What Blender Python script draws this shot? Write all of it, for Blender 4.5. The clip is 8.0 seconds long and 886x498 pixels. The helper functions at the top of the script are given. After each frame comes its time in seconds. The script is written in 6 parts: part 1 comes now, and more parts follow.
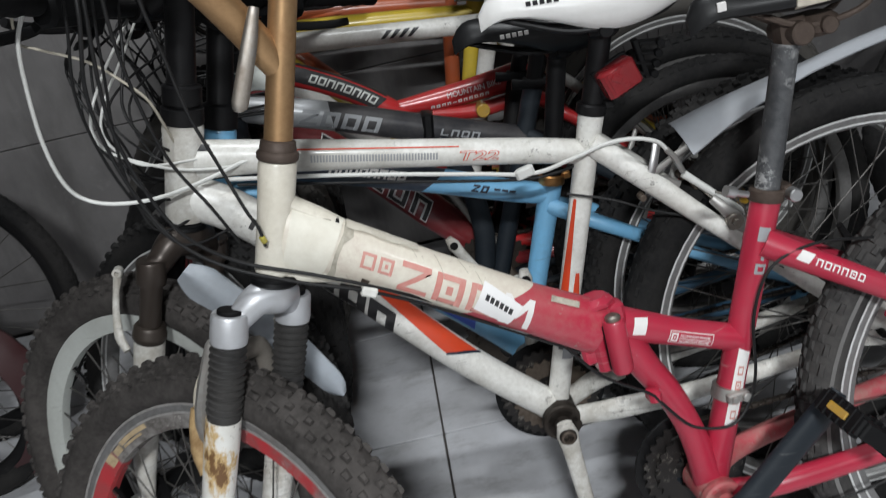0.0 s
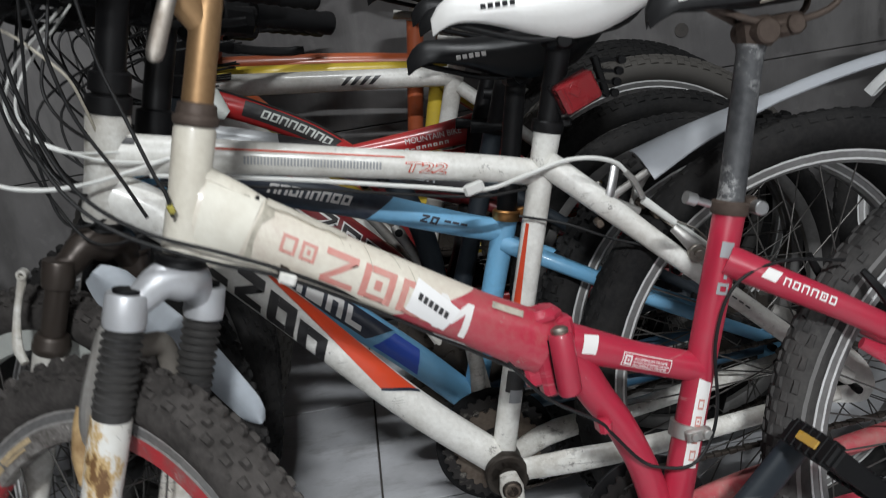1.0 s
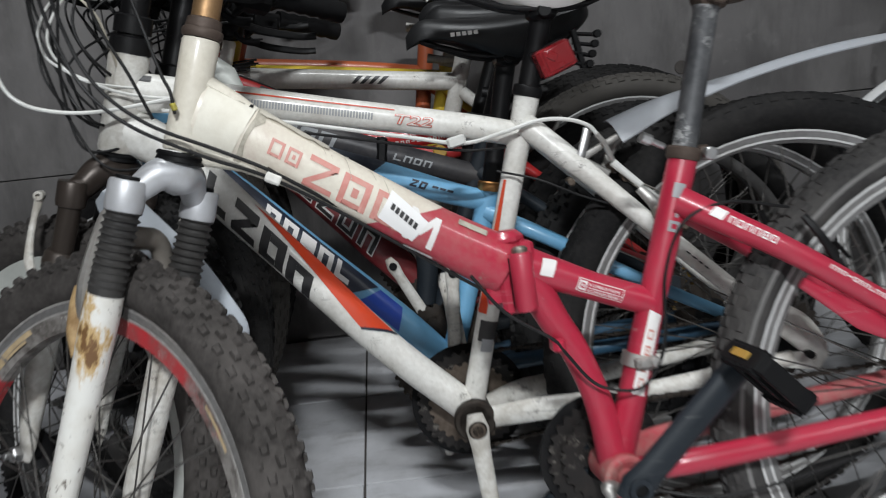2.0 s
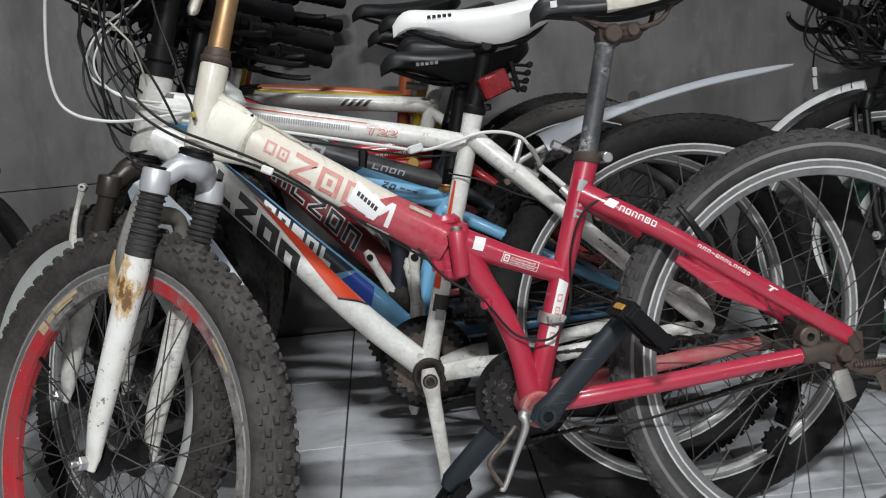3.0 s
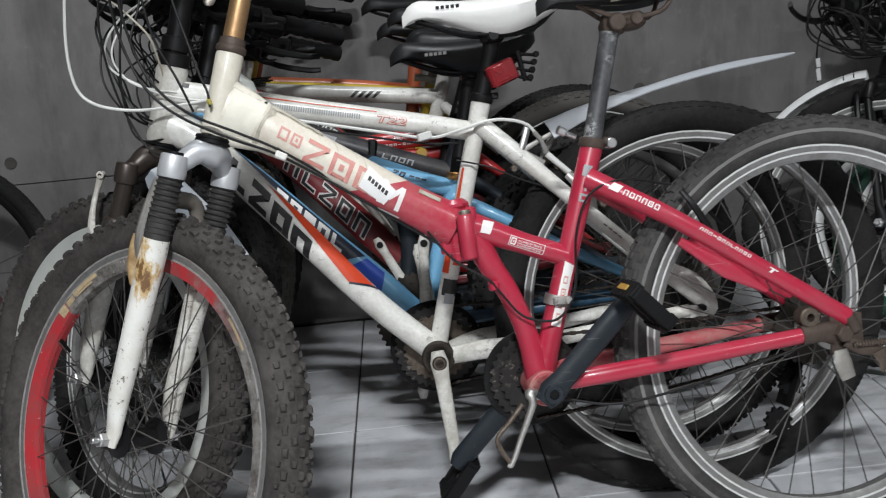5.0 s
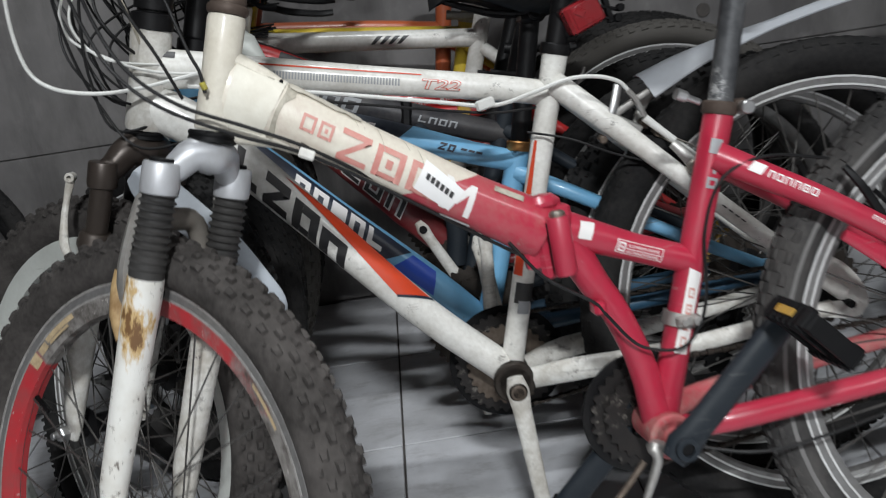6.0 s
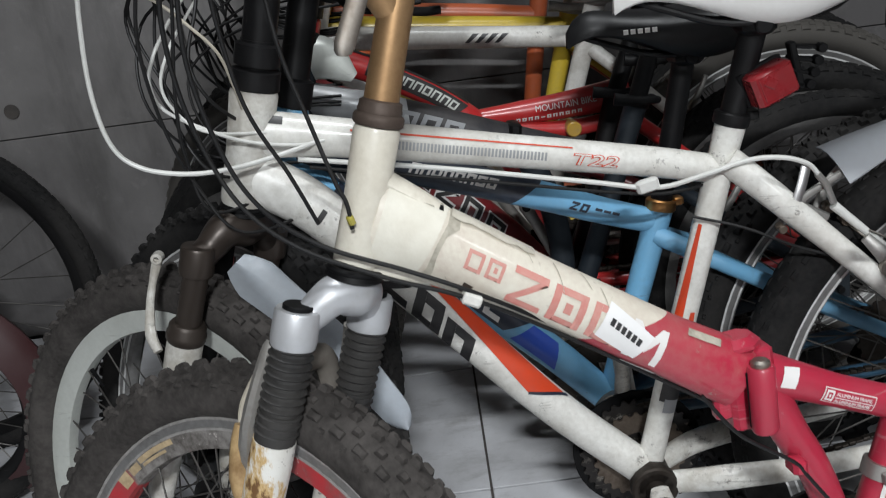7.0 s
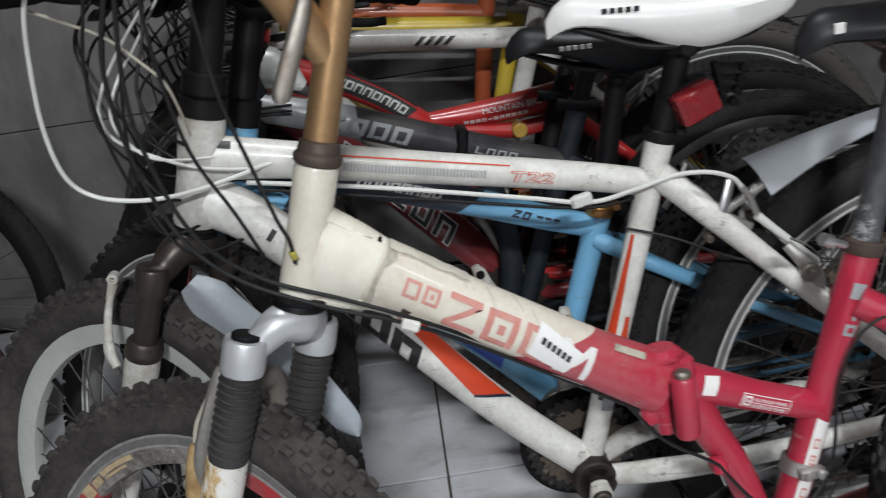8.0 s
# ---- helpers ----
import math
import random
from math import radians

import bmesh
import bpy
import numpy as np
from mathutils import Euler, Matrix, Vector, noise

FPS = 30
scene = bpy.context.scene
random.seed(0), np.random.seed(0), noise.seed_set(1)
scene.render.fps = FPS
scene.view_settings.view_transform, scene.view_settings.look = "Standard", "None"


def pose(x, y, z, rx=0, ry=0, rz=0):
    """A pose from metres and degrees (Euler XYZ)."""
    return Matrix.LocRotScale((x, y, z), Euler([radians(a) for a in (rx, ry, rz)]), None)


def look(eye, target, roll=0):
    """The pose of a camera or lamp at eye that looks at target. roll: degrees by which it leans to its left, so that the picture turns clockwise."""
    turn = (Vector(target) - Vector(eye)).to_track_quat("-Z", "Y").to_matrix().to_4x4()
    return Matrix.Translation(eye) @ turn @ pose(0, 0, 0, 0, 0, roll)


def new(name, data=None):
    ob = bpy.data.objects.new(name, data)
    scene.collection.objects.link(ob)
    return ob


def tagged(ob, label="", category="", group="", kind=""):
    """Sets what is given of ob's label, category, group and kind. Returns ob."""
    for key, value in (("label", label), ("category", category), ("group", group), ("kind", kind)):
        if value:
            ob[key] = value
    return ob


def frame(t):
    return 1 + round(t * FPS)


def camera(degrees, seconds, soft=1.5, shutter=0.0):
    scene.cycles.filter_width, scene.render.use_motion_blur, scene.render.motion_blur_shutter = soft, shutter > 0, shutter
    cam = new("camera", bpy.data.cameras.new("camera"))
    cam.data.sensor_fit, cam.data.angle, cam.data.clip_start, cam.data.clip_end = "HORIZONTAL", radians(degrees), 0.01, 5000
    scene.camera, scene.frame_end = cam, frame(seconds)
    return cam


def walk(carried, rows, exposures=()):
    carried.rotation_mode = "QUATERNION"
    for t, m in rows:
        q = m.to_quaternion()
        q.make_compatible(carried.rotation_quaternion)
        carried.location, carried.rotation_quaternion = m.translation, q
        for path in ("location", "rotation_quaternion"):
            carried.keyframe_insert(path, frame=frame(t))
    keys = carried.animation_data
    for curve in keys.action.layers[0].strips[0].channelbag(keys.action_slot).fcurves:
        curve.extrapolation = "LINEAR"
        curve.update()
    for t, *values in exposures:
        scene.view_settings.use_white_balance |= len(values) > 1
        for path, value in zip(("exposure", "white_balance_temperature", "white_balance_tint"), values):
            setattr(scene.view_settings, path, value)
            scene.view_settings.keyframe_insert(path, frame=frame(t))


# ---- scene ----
cam = camera(50.1, 8.0, 1.1, 0.5)
PATH = [
    (0, (0.027, 0.022, 1.148), (0.033, 1.767, 0.171), -12.9),
    (0.5, (0.014, 0.057, 1.098), (0.091, 1.852, 0.221), -10.7),
    (1, (0.043, 0.044, 0.98), (0.153, 1.901, 0.245), -8.7),
    (1.5, (0.044, 0.096, 0.852), (0.15, 1.998, 0.243), -6.5),
    (2, (0.068, -0.096, 0.845), (0.153, 1.822, 0.285), -5.7),
    (3.5, (0.127, -0.453, 0.854), (0.21, 1.487, 0.375), -4.6),
    (4, (0.131, -0.476, 0.853), (0.209, 1.465, 0.375), -4.3),
    (5.3, (0.086, -0.398, 0.827), (0.139, 1.537, 0.322), -5.7),
    (5.5, (0.054, -0.329, 0.806), (0.095, 1.603, 0.29), -6.1),
    (6, (0.05, -0.083, 0.865), (0.085, 1.806, 0.207), -8.6),
    (6.5, (0.018, 0.053, 0.982), (0.01, 1.877, 0.16), -8.8),
    (7, (-0.067, 0.167, 1.035), (-0.072, 1.968, 0.165), -7.6),
    (7.5, (-0.074, 0.18, 1.062), (-0.049, 1.965, 0.159), -6.7),
    (8, (-0.034, 0.146, 1.1), (0.016, 1.91, 0.158), -7.9),
]
walk(cam, [(t, look(eye, target, roll)) for t, eye, target, roll in PATH], [(0.0, -0.10), (1.5, -0.06), (3.5, 0.12), (5.5, 0.13), (6.0, 0.02), (6.5, 0.02), (8.0, -0.12)])

# ---- world and light ----
world = bpy.data.worlds.new("garage_dark")
world.use_nodes = True
world.node_tree.nodes["Background"].inputs[0].default_value = (0.55, 0.58, 0.65, 1)
world.node_tree.nodes["Background"].inputs[1].default_value = 0.0
scene.world = world
scene.view_settings.exposure = 0.0


def ceiling_lamp(x, y, z, lx, ly, power, colour):
    d = bpy.data.lights.new("tube_light", "AREA")
    d.shape, d.size, d.size_y, d.energy, d.color = "RECTANGLE", lx, ly, power, colour
    ob = new("tube_light", d)
    ob.matrix_world = pose(x, y, z)
    return ob


LAMPS = [(0.06, -1.45, 2.36, 0.30, 0.06, 126), (0.10, 1.00, 2.36, 0.30, 0.06, 16), (2.1, -1.3, 2.36, 0.40, 0.06, 23)]
for lx, ly, lz, la, lb, lp in LAMPS:
    ceiling_lamp(lx, ly, lz, la, lb, lp, (0.93, 0.97, 1.0))


# ---- materials ----
def nodes_of(name):
    m = bpy.data.materials.new(name)
    m.use_nodes = True
    nt = m.node_tree
    return m, nt, nt.nodes["Principled BSDF"]


def link(nt, a, b):
    nt.links.new(a, b)


def both(nt, a, b):
    m = nt.nodes.new("ShaderNodeMath")
    m.operation = "MULTIPLY"
    link(nt, a, m.inputs[0])
    link(nt, b, m.inputs[1])
    return m.outputs["Value"]


def noise_node(nt, coord, scale, detail=5, rough=0.6, stretch=None, turn=None):
    n = nt.nodes.new("ShaderNodeTexNoise")
    n.inputs["Scale"].default_value, n.inputs["Detail"].default_value, n.inputs["Roughness"].default_value = scale, detail, rough
    if stretch:
        mp = nt.nodes.new("ShaderNodeMapping")
        mp.inputs["Scale"].default_value = stretch
        if turn:
            mp.inputs["Rotation"].default_value = turn
        link(nt, coord, mp.inputs["Vector"])
        coord = mp.outputs["Vector"]
    link(nt, coord, n.inputs["Vector"])
    return n.outputs["Fac"]


def ramp_node(nt, fac, a, b, ca=(0, 0, 0, 1), cb=(1, 1, 1, 1)):
    r = nt.nodes.new("ShaderNodeValToRGB")
    r.color_ramp.elements[0].position, r.color_ramp.elements[1].position = a, b
    r.color_ramp.elements[0].color, r.color_ramp.elements[1].color = ca, cb
    link(nt, fac, r.inputs["Fac"])
    return r.outputs["Color"]


def mix_node(nt, fac, a, b):
    m = nt.nodes.new("ShaderNodeMix")
    m.data_type = "RGBA"
    for s, v in ((m.inputs["Factor"], fac), (m.inputs["A"], a), (m.inputs["B"], b)):
        if isinstance(v, (int, float)):
            s.default_value = v
        elif isinstance(v, tuple):
            s.default_value = (*v[:3], 1)
        else:
            link(nt, v, s)
    return m.outputs["Result"]


def scaled(nt, v, k):
    m = nt.nodes.new("ShaderNodeMath")
    m.operation = "MULTIPLY"
    link(nt, v, m.inputs[0])
    m.inputs[1].default_value = k
    return m.outputs["Value"]


def bump_node(nt, bsdf, fac, strength, distance=0.001):
    b = nt.nodes.new("ShaderNodeBump")
    b.inputs["Strength"].default_value, b.inputs["Distance"].default_value = strength, distance
    link(nt, fac, b.inputs["Height"])
    link(nt, b.outputs["Normal"], bsdf.inputs["Normal"])


def surface(name, rgb, rough=0.4, metal=0.0, dirt=0.25, dirt_rgb=(0.16, 0.14, 0.12), chips=0.0, chip_rgb=(0.12, 0.11, 0.10),
            coat=0.0, bump=0.15, grain=40, second=None, split=None, grime_size=9, spec=0.5):
    """A worn surface: base colour with cloudy grime, fine grain and chips. second, split: a second paint past the plane
    split = (a, b, c, d), a*x + b*y + c*z > d in the thing's own metres."""
    m, nt, bsdf = nodes_of(name)
    co = nt.nodes.new("ShaderNodeTexCoord").outputs["Object"]
    col = rgb
    if second:
        dot = nt.nodes.new("ShaderNodeVectorMath")
        dot.operation = "DOT_PRODUCT"
        link(nt, co, dot.inputs[0])
        dot.inputs[1].default_value = split[:3]
        gt = nt.nodes.new("ShaderNodeMath")
        gt.operation = "GREATER_THAN"
        link(nt, dot.outputs["Value"], gt.inputs[0])
        gt.inputs[1].default_value = split[3]
        col = mix_node(nt, gt.outputs["Value"], rgb, second)
    big = ramp_node(nt, noise_node(nt, co, grime_size, 6, 0.65), 0.42, 0.72)
    fine = noise_node(nt, co, grain * 4, 4, 0.6)
    col = mix_node(nt, scaled(nt, big, dirt), col, dirt_rgb)
    col = mix_node(nt, scaled(nt, ramp_node(nt, fine, 0.35, 0.75), 0.5 * dirt), col, dirt_rgb)
    if chips:
        patchy = ramp_node(nt, noise_node(nt, co, 11, 5, 0.65), 0.52, 0.66)
        smudge = ramp_node(nt, noise_node(nt, co, 34, 7, 0.72, (1.0, 1.0, 0.6)), 0.56, 0.74)
        col = mix_node(nt, scaled(nt, smudge, 0.55 * dirt + 0.10), col, dirt_rgb)
        spots = ramp_node(nt, noise_node(nt, co, 95, 6, 0.75), 0.66 - 0.10 * chips, 0.685 - 0.10 * chips)
        col = mix_node(nt, both(nt, spots, patchy), col, chip_rgb)
        for turn_y, size in ((0.55, 9.0), (-0.9, 13.0)):
            lines = ramp_node(nt, noise_node(nt, co, size, 3, 0.5, (1.0, 2.0, 22.0), (0.2, turn_y, 0.1)), 0.70 - 0.06 * chips, 0.715 - 0.06 * chips)
            col = mix_node(nt, scaled(nt, both(nt, lines, patchy), 0.6), col, chip_rgb)
    link(nt, col, bsdf.inputs["Base Color"])
    rr = nt.nodes.new("ShaderNodeMapRange")
    link(nt, big, rr.inputs["Value"])
    rr.inputs["To Min"].default_value, rr.inputs["To Max"].default_value = rough, min(1.0, rough + 0.25)
    link(nt, rr.outputs["Result"], bsdf.inputs["Roughness"])
    bsdf.inputs["Metallic"].default_value = metal
    bsdf.inputs["Specular IOR Level"].default_value = spec
    bsdf.inputs["Coat Weight"].default_value = coat
    bsdf.inputs["Coat Roughness"].default_value = 0.15
    if bump:
        bump_node(nt, bsdf, fine, bump, 0.0006)
    return m


CREAM = surface("cream_paint", (0.72, 0.68, 0.585), 0.36, dirt=0.38, dirt_rgb=(0.34, 0.28, 0.20), chips=0.8, coat=0.2)
CREAM_RED = surface("cream_and_red_paint", (0.41, 0.018, 0.046), 0.34, dirt=0.36, dirt_rgb=(0.36, 0.22, 0.18), chips=0.7, coat=0.25,
                    chip_rgb=(0.30, 0.24, 0.20), second=(0.71, 0.67, 0.57), split=(0.07, 0.0, 0.998, 0.628))
RED = surface("crimson_paint", (0.41, 0.018, 0.046), 0.32, dirt=0.26, dirt_rgb=(0.26, 0.06, 0.075), chips=0.30, chip_rgb=(0.5, 0.33, 0.32), coat=0.25, grime_size=14)
RED_WORN = surface("worn_pink_red_paint", (0.42, 0.06, 0.075), 0.5, dirt=0.75, dirt_rgb=(0.34, 0.20, 0.17), chips=0.7, chip_rgb=(0.35, 0.30, 0.27), grime_size=45)
WHITE = surface("white_paint", (0.75, 0.74, 0.70), 0.36, dirt=0.6, dirt_rgb=(0.33, 0.30, 0.25), chips=0.7, coat=0.25, grime_size=12)
WHITE_WORN = surface("worn_white_paint", (0.70, 0.69, 0.65), 0.45, dirt=0.8, dirt_rgb=(0.28, 0.24, 0.185), chips=0.95, coat=0.1, grime_size=18)
RUSTY_WHITE = surface("rust_stained_paint", (0.45, 0.31, 0.15), 0.6, dirt=0.75, dirt_rgb=(0.15, 0.075, 0.025), chips=0.2, chip_rgb=(0.62, 0.56, 0.46), grime_size=38)
BLUE = surface("sky_blue_paint", (0.16, 0.40, 0.62), 0.35, dirt=0.2, dirt_rgb=(0.12, 0.16, 0.19), chips=0.3, coat=0.25)
BLUE_NAVY = surface("blue_and_navy_paint", (0.16, 0.40, 0.62), 0.35, dirt=0.2, dirt_rgb=(0.12, 0.16, 0.19), chips=0.3, coat=0.25,
                    second=(0.012, 0.016, 0.03), split=(0.47, 0.0, 0.88, 0.548))
DEEP_BLUE = surface("deep_blue_paint", (0.030, 0.085, 0.145), 0.36, dirt=0.35, dirt_rgb=(0.03, 0.035, 0.04), chips=0.4, coat=0.2)
DARK_RED = surface("dark_red_paint", (0.20, 0.012, 0.018), 0.3, dirt=0.25, chips=0.3, coat=0.3)
SILVER_PAINT = surface("silver_paint", (0.42, 0.43, 0.44), 0.3, 0.6, dirt=0.25, chips=0.3)
SILVER_BLACK = surface("silver_and_black_paint", (0.03, 0.03, 0.035), 0.32, 0.2, dirt=0.25, chips=0.3,
                       second=(0.45, 0.46, 0.47), split=(1, 0, 0, 0.19))
PALE_SILVER = surface("pale_silver_paint", (0.60, 0.62, 0.58), 0.34, 0.25, dirt=0.3, dirt_rgb=(0.30, 0.30, 0.27), chips=0.2)
SCARLET = surface("scarlet_paint", (0.48, 0.02, 0.022), 0.3, dirt=0.2, chips=0.3, coat=0.3)
YELLOW = surface("yellow_paint", (0.60, 0.43, 0.03), 0.35, dirt=0.25, chips=0.3, coat=0.2)
ORANGE = surface("red_orange_paint", (0.48, 0.10, 0.03), 0.35, dirt=0.25, chips=0.3, coat=0.2)
ORANGE_DECAL = surface("orange_decal", (0.58, 0.052, 0.014), 0.35, dirt=0.12, chips=0.1)
RED_DECAL = surface("faded_red_decal", (0.55, 0.20, 0.17), 0.45, dirt=0.45, dirt_rgb=(0.6, 0.5, 0.42), chips=0.3, chip_rgb=(0.66, 0.6, 0.5))
WHITE_DECAL = surface("white_decal", (0.74, 0.72, 0.70), 0.45, dirt=0.15, dirt_rgb=(0.5, 0.46, 0.42), chips=0.1, chip_rgb=(0.5, 0.4, 0.38))
BLACK_DECAL = surface("black_decal", (0.012, 0.012, 0.014), 0.4, dirt=0.15, chips=0.1)
GREY_DECAL = surface("grey_decal", (0.30, 0.31, 0.32), 0.45, dirt=0.15)
BLUE_DECAL = surface("royal_blue_decal", (0.014, 0.070, 0.46), 0.35, dirt=0.15)
NAVY_DECAL = surface("navy_decal", (0.012, 0.018, 0.035), 0.35, dirt=0.1)
PAPER = surface("white_sticker", (0.78, 0.77, 0.76), 0.6, dirt=0.12, dirt_rgb=(0.45, 0.42, 0.4), bump=0.05)
CLOTH_TAPE = surface("wrinkled_white_tape", (0.72, 0.69, 0.60), 0.6, dirt=0.3, dirt_rgb=(0.40, 0.34, 0.25), bump=0.9, grain=14, grime_size=24)
SHINY_TAPE = surface("shiny_packing_tape", (0.66, 0.62, 0.53), 0.16, dirt=0.45, dirt_rgb=(0.26, 0.22, 0.16), bump=0.6, grain=12, grime_size=60, coat=0.6)
TAPE = surface("scuffed_clear_tape", (0.50, 0.46, 0.38), 0.35, dirt=0.6, dirt_rgb=(0.10, 0.09, 0.07), grime_size=70)
RUBBER = surface("dusty_tyre_rubber", (0.028, 0.0250, 0.0232), 0.9, dirt=0.75, dirt_rgb=(0.102, 0.092, 0.086), bump=0.5, grime_size=14, spec=0.25)
RUBBER_GREY = surface("greyed_tyre_rubber", (0.032, 0.031, 0.031), 0.9, dirt=0.7, dirt_rgb=(0.098, 0.092, 0.087), bump=0.5, grime_size=12, spec=0.2)
RUBBER_DARK = surface("black_tyre_rubber", (0.009, 0.009, 0.0093), 0.85, dirt=0.5, dirt_rgb=(0.045, 0.042, 0.040), bump=0.5, spec=0.15)
RUBBER_TAN = surface("grey_tyre_rubber", (0.060, 0.055, 0.049), 0.85, dirt=0.4, dirt_rgb=(0.05, 0.045, 0.04), bump=0.4)
RUBBER_GREEN = surface("green_tyre_rubber", (0.012, 0.06, 0.035), 0.7, dirt=0.3, dirt_rgb=(0.06, 0.07, 0.06), bump=0.3)
BOOT = surface("black_rubber_boot", (0.018, 0.0175, 0.0175), 0.55, dirt=0.4, dirt_rgb=(0.07, 0.064, 0.058))
ALLOY = surface("brushed_alloy", (0.62, 0.62, 0.62), 0.36, 1.0, dirt=0.3, dirt_rgb=(0.30, 0.28, 0.25), bump=0.1)
ALLOY_DULL = surface("dull_alloy", (0.46, 0.45, 0.43), 0.5, 0.9, dirt=0.5, dirt_rgb=(0.20, 0.17, 0.14), bump=0.2)
RIM_ALLOY = surface("scuffed_rim_alloy", (0.30, 0.295, 0.29), 0.40, 0.6, dirt=0.55, dirt_rgb=(0.12, 0.112, 0.105), chips=0.3, bump=0.1, grime_size=22)
ARCH_GREY = surface("dirty_grey_arch", (0.19, 0.175, 0.155), 0.5, 0.2, dirt=0.5, dirt_rgb=(0.10, 0.075, 0.055), grime_size=25)
RIM_EDGE = surface("bright_rim_edge", (0.80, 0.80, 0.79), 0.36, 0.3, dirt=0.4, dirt_rgb=(0.25, 0.24, 0.22), grime_size=16)
RIM_GREY_EDGE = surface("dirty_rim_edge", (0.42, 0.405, 0.39), 0.42, 0.3, dirt=0.7, dirt_rgb=(0.13, 0.115, 0.10), chips=0.6, grime_size=26)
RIM_DULL = surface("dull_grey_rim", (0.17, 0.165, 0.16), 0.45, 0.5, dirt=0.5, dirt_rgb=(0.07, 0.065, 0.06), grime_size=22)
CROWN_ALLOY = surface("cast_fork_crown", (0.50, 0.51, 0.53), 0.42, 0.45, dirt=0.35, dirt_rgb=(0.36, 0.34, 0.32), chips=0.2, chip_rgb=(0.2, 0.2, 0.2))
STEEL = surface("tarnished_steel", (0.33, 0.31, 0.28), 0.45, 1.0, dirt=0.5, dirt_rgb=(0.16, 0.10, 0.06), grime_size=30)
SPOKE_STEEL = surface("dark_spoke_steel", (0.12, 0.115, 0.11), 0.45, 0.8, dirt=0.3)
OLD_STEEL = surface("brown_old_steel", (0.16, 0.13, 0.105), 0.55, 0.8, dirt=0.5, dirt_rgb=(0.06, 0.04, 0.03), grime_size=40)
RUST = surface("rusty_steel", (0.088, 0.064, 0.051), 0.6, 0.4, dirt=0.6, dirt_rgb=(0.05, 0.034, 0.026), grime_size=45, bump=0.5)
BRONZE = surface("bronze_fork_paint", (0.050, 0.039, 0.033), 0.34, 0.45, dirt=0.3, dirt_rgb=(0.05, 0.04, 0.03), chips=0.2, chip_rgb=(0.3, 0.26, 0.2))
GOLD = surface("rusty_gold_stem", (0.42, 0.26, 0.13), 0.42, 0.75, dirt=0.45, dirt_rgb=(0.17, 0.085, 0.04), grime_size=26)
BRASS = surface("brass_clamp", (0.50, 0.24, 0.07), 0.35, 0.9, dirt=0.3)
RING_DARK = surface("dark_oily_ring", (0.010, 0.009, 0.009), 0.45, 0.3, dirt=0.4, dirt_rgb=(0.035, 0.027, 0.022), chips=1.1, chip_rgb=(0.34, 0.31, 0.27))
SCRATCHED = surface("scratched_black_post", (0.050, 0.052, 0.056), 0.42, 0.3, dirt=0.65, dirt_rgb=(0.14, 0.14, 0.142), chips=1.8, chip_rgb=(0.52, 0.52, 0.51), grime_size=30)
BLACK = surface("black_plastic", (0.0035, 0.0035, 0.0040), 0.55, dirt=0.14, dirt_rgb=(0.024, 0.023, 0.022), spec=0.16)
BLACK_METAL = surface("black_enamel", (0.004, 0.004, 0.0046), 0.40, 0.0, dirt=0.16, dirt_rgb=(0.03, 0.027, 0.025), chips=0.15, chip_rgb=(0.08, 0.075, 0.07), spec=0.25)
SLATE = surface("dark_slate_plastic", (0.010, 0.0145, 0.020), 0.48, dirt=0.25, dirt_rgb=(0.036, 0.040, 0.044), chips=0.3, chip_rgb=(0.12, 0.12, 0.12), spec=0.3)
VINYL = surface("black_vinyl", (0.004, 0.004, 0.0046), 0.40, dirt=0.2, dirt_rgb=(0.025, 0.025, 0.025), bump=0.3, spec=0.35)
VINYL_WHITE = surface("white_vinyl", (0.74, 0.73, 0.71), 0.36, dirt=0.15, dirt_rgb=(0.42, 0.38, 0.33), bump=0.2)
VINYL_WORN = surface("worn_cream_vinyl", (0.62, 0.57, 0.48), 0.5, dirt=0.55, dirt_rgb=(0.22, 0.18, 0.14), bump=0.4, grime_size=30)
CABLE_WHITE = surface("white_cable_sleeve", (0.66, 0.66, 0.63), 0.4, dirt=0.2, bump=0)
CLIP_YELLOW = surface("dull_yellow_plastic", (0.42, 0.36, 0.05), 0.5, dirt=0.5, dirt_rgb=(0.08, 0.07, 0.04), grime_size=90)
CABLE_CREAM = surface("dirty_cream_cable_sleeve", (0.46, 0.42, 0.34), 0.5, dirt=0.4, bump=0)
STRIPE_GREY = surface("grey_tyre_stripe", (0.17, 0.165, 0.16), 0.7, dirt=0.5, dirt_rgb=(0.09, 0.085, 0.08))
CABLE_BLACK = surface("black_cable_sleeve", (0.007, 0.007, 0.0075), 0.45, dirt=0.15, dirt_rgb=(0.05, 0.045, 0.04), bump=0, spec=0.3)
FENDER_GREY = surface("silver_grey_fender", (0.33, 0.345, 0.37), 0.32, dirt=0.3, dirt_rgb=(0.25, 0.24, 0.23), bump=0.05)
FENDER_PALE = surface("pale_blue_fender", (0.33, 0.36, 0.395), 0.4, dirt=0.5, dirt_rgb=(0.24, 0.245, 0.25), bump=0.05)
FENDER_WHITE = surface("white_enamel_mudguard", (0.80, 0.80, 0.79), 0.32, dirt=0.12, dirt_rgb=(0.2, 0.19, 0.18), bump=0.05)
RIM_TAN = surface("tan_sticker_remains", (0.55, 0.42, 0.25), 0.6, dirt=0.6, dirt_rgb=(0.2, 0.15, 0.09), grime_size=60)
MAROON = surface("maroon_enamel", (0.040, 0.010, 0.011), 0.5, dirt=0.4, dirt_rgb=(0.06, 0.03, 0.03))
AMBER = surface("amber_reflector", (0.50, 0.29, 0.03), 0.25, dirt=0.5, coat=0.5, bump=0)
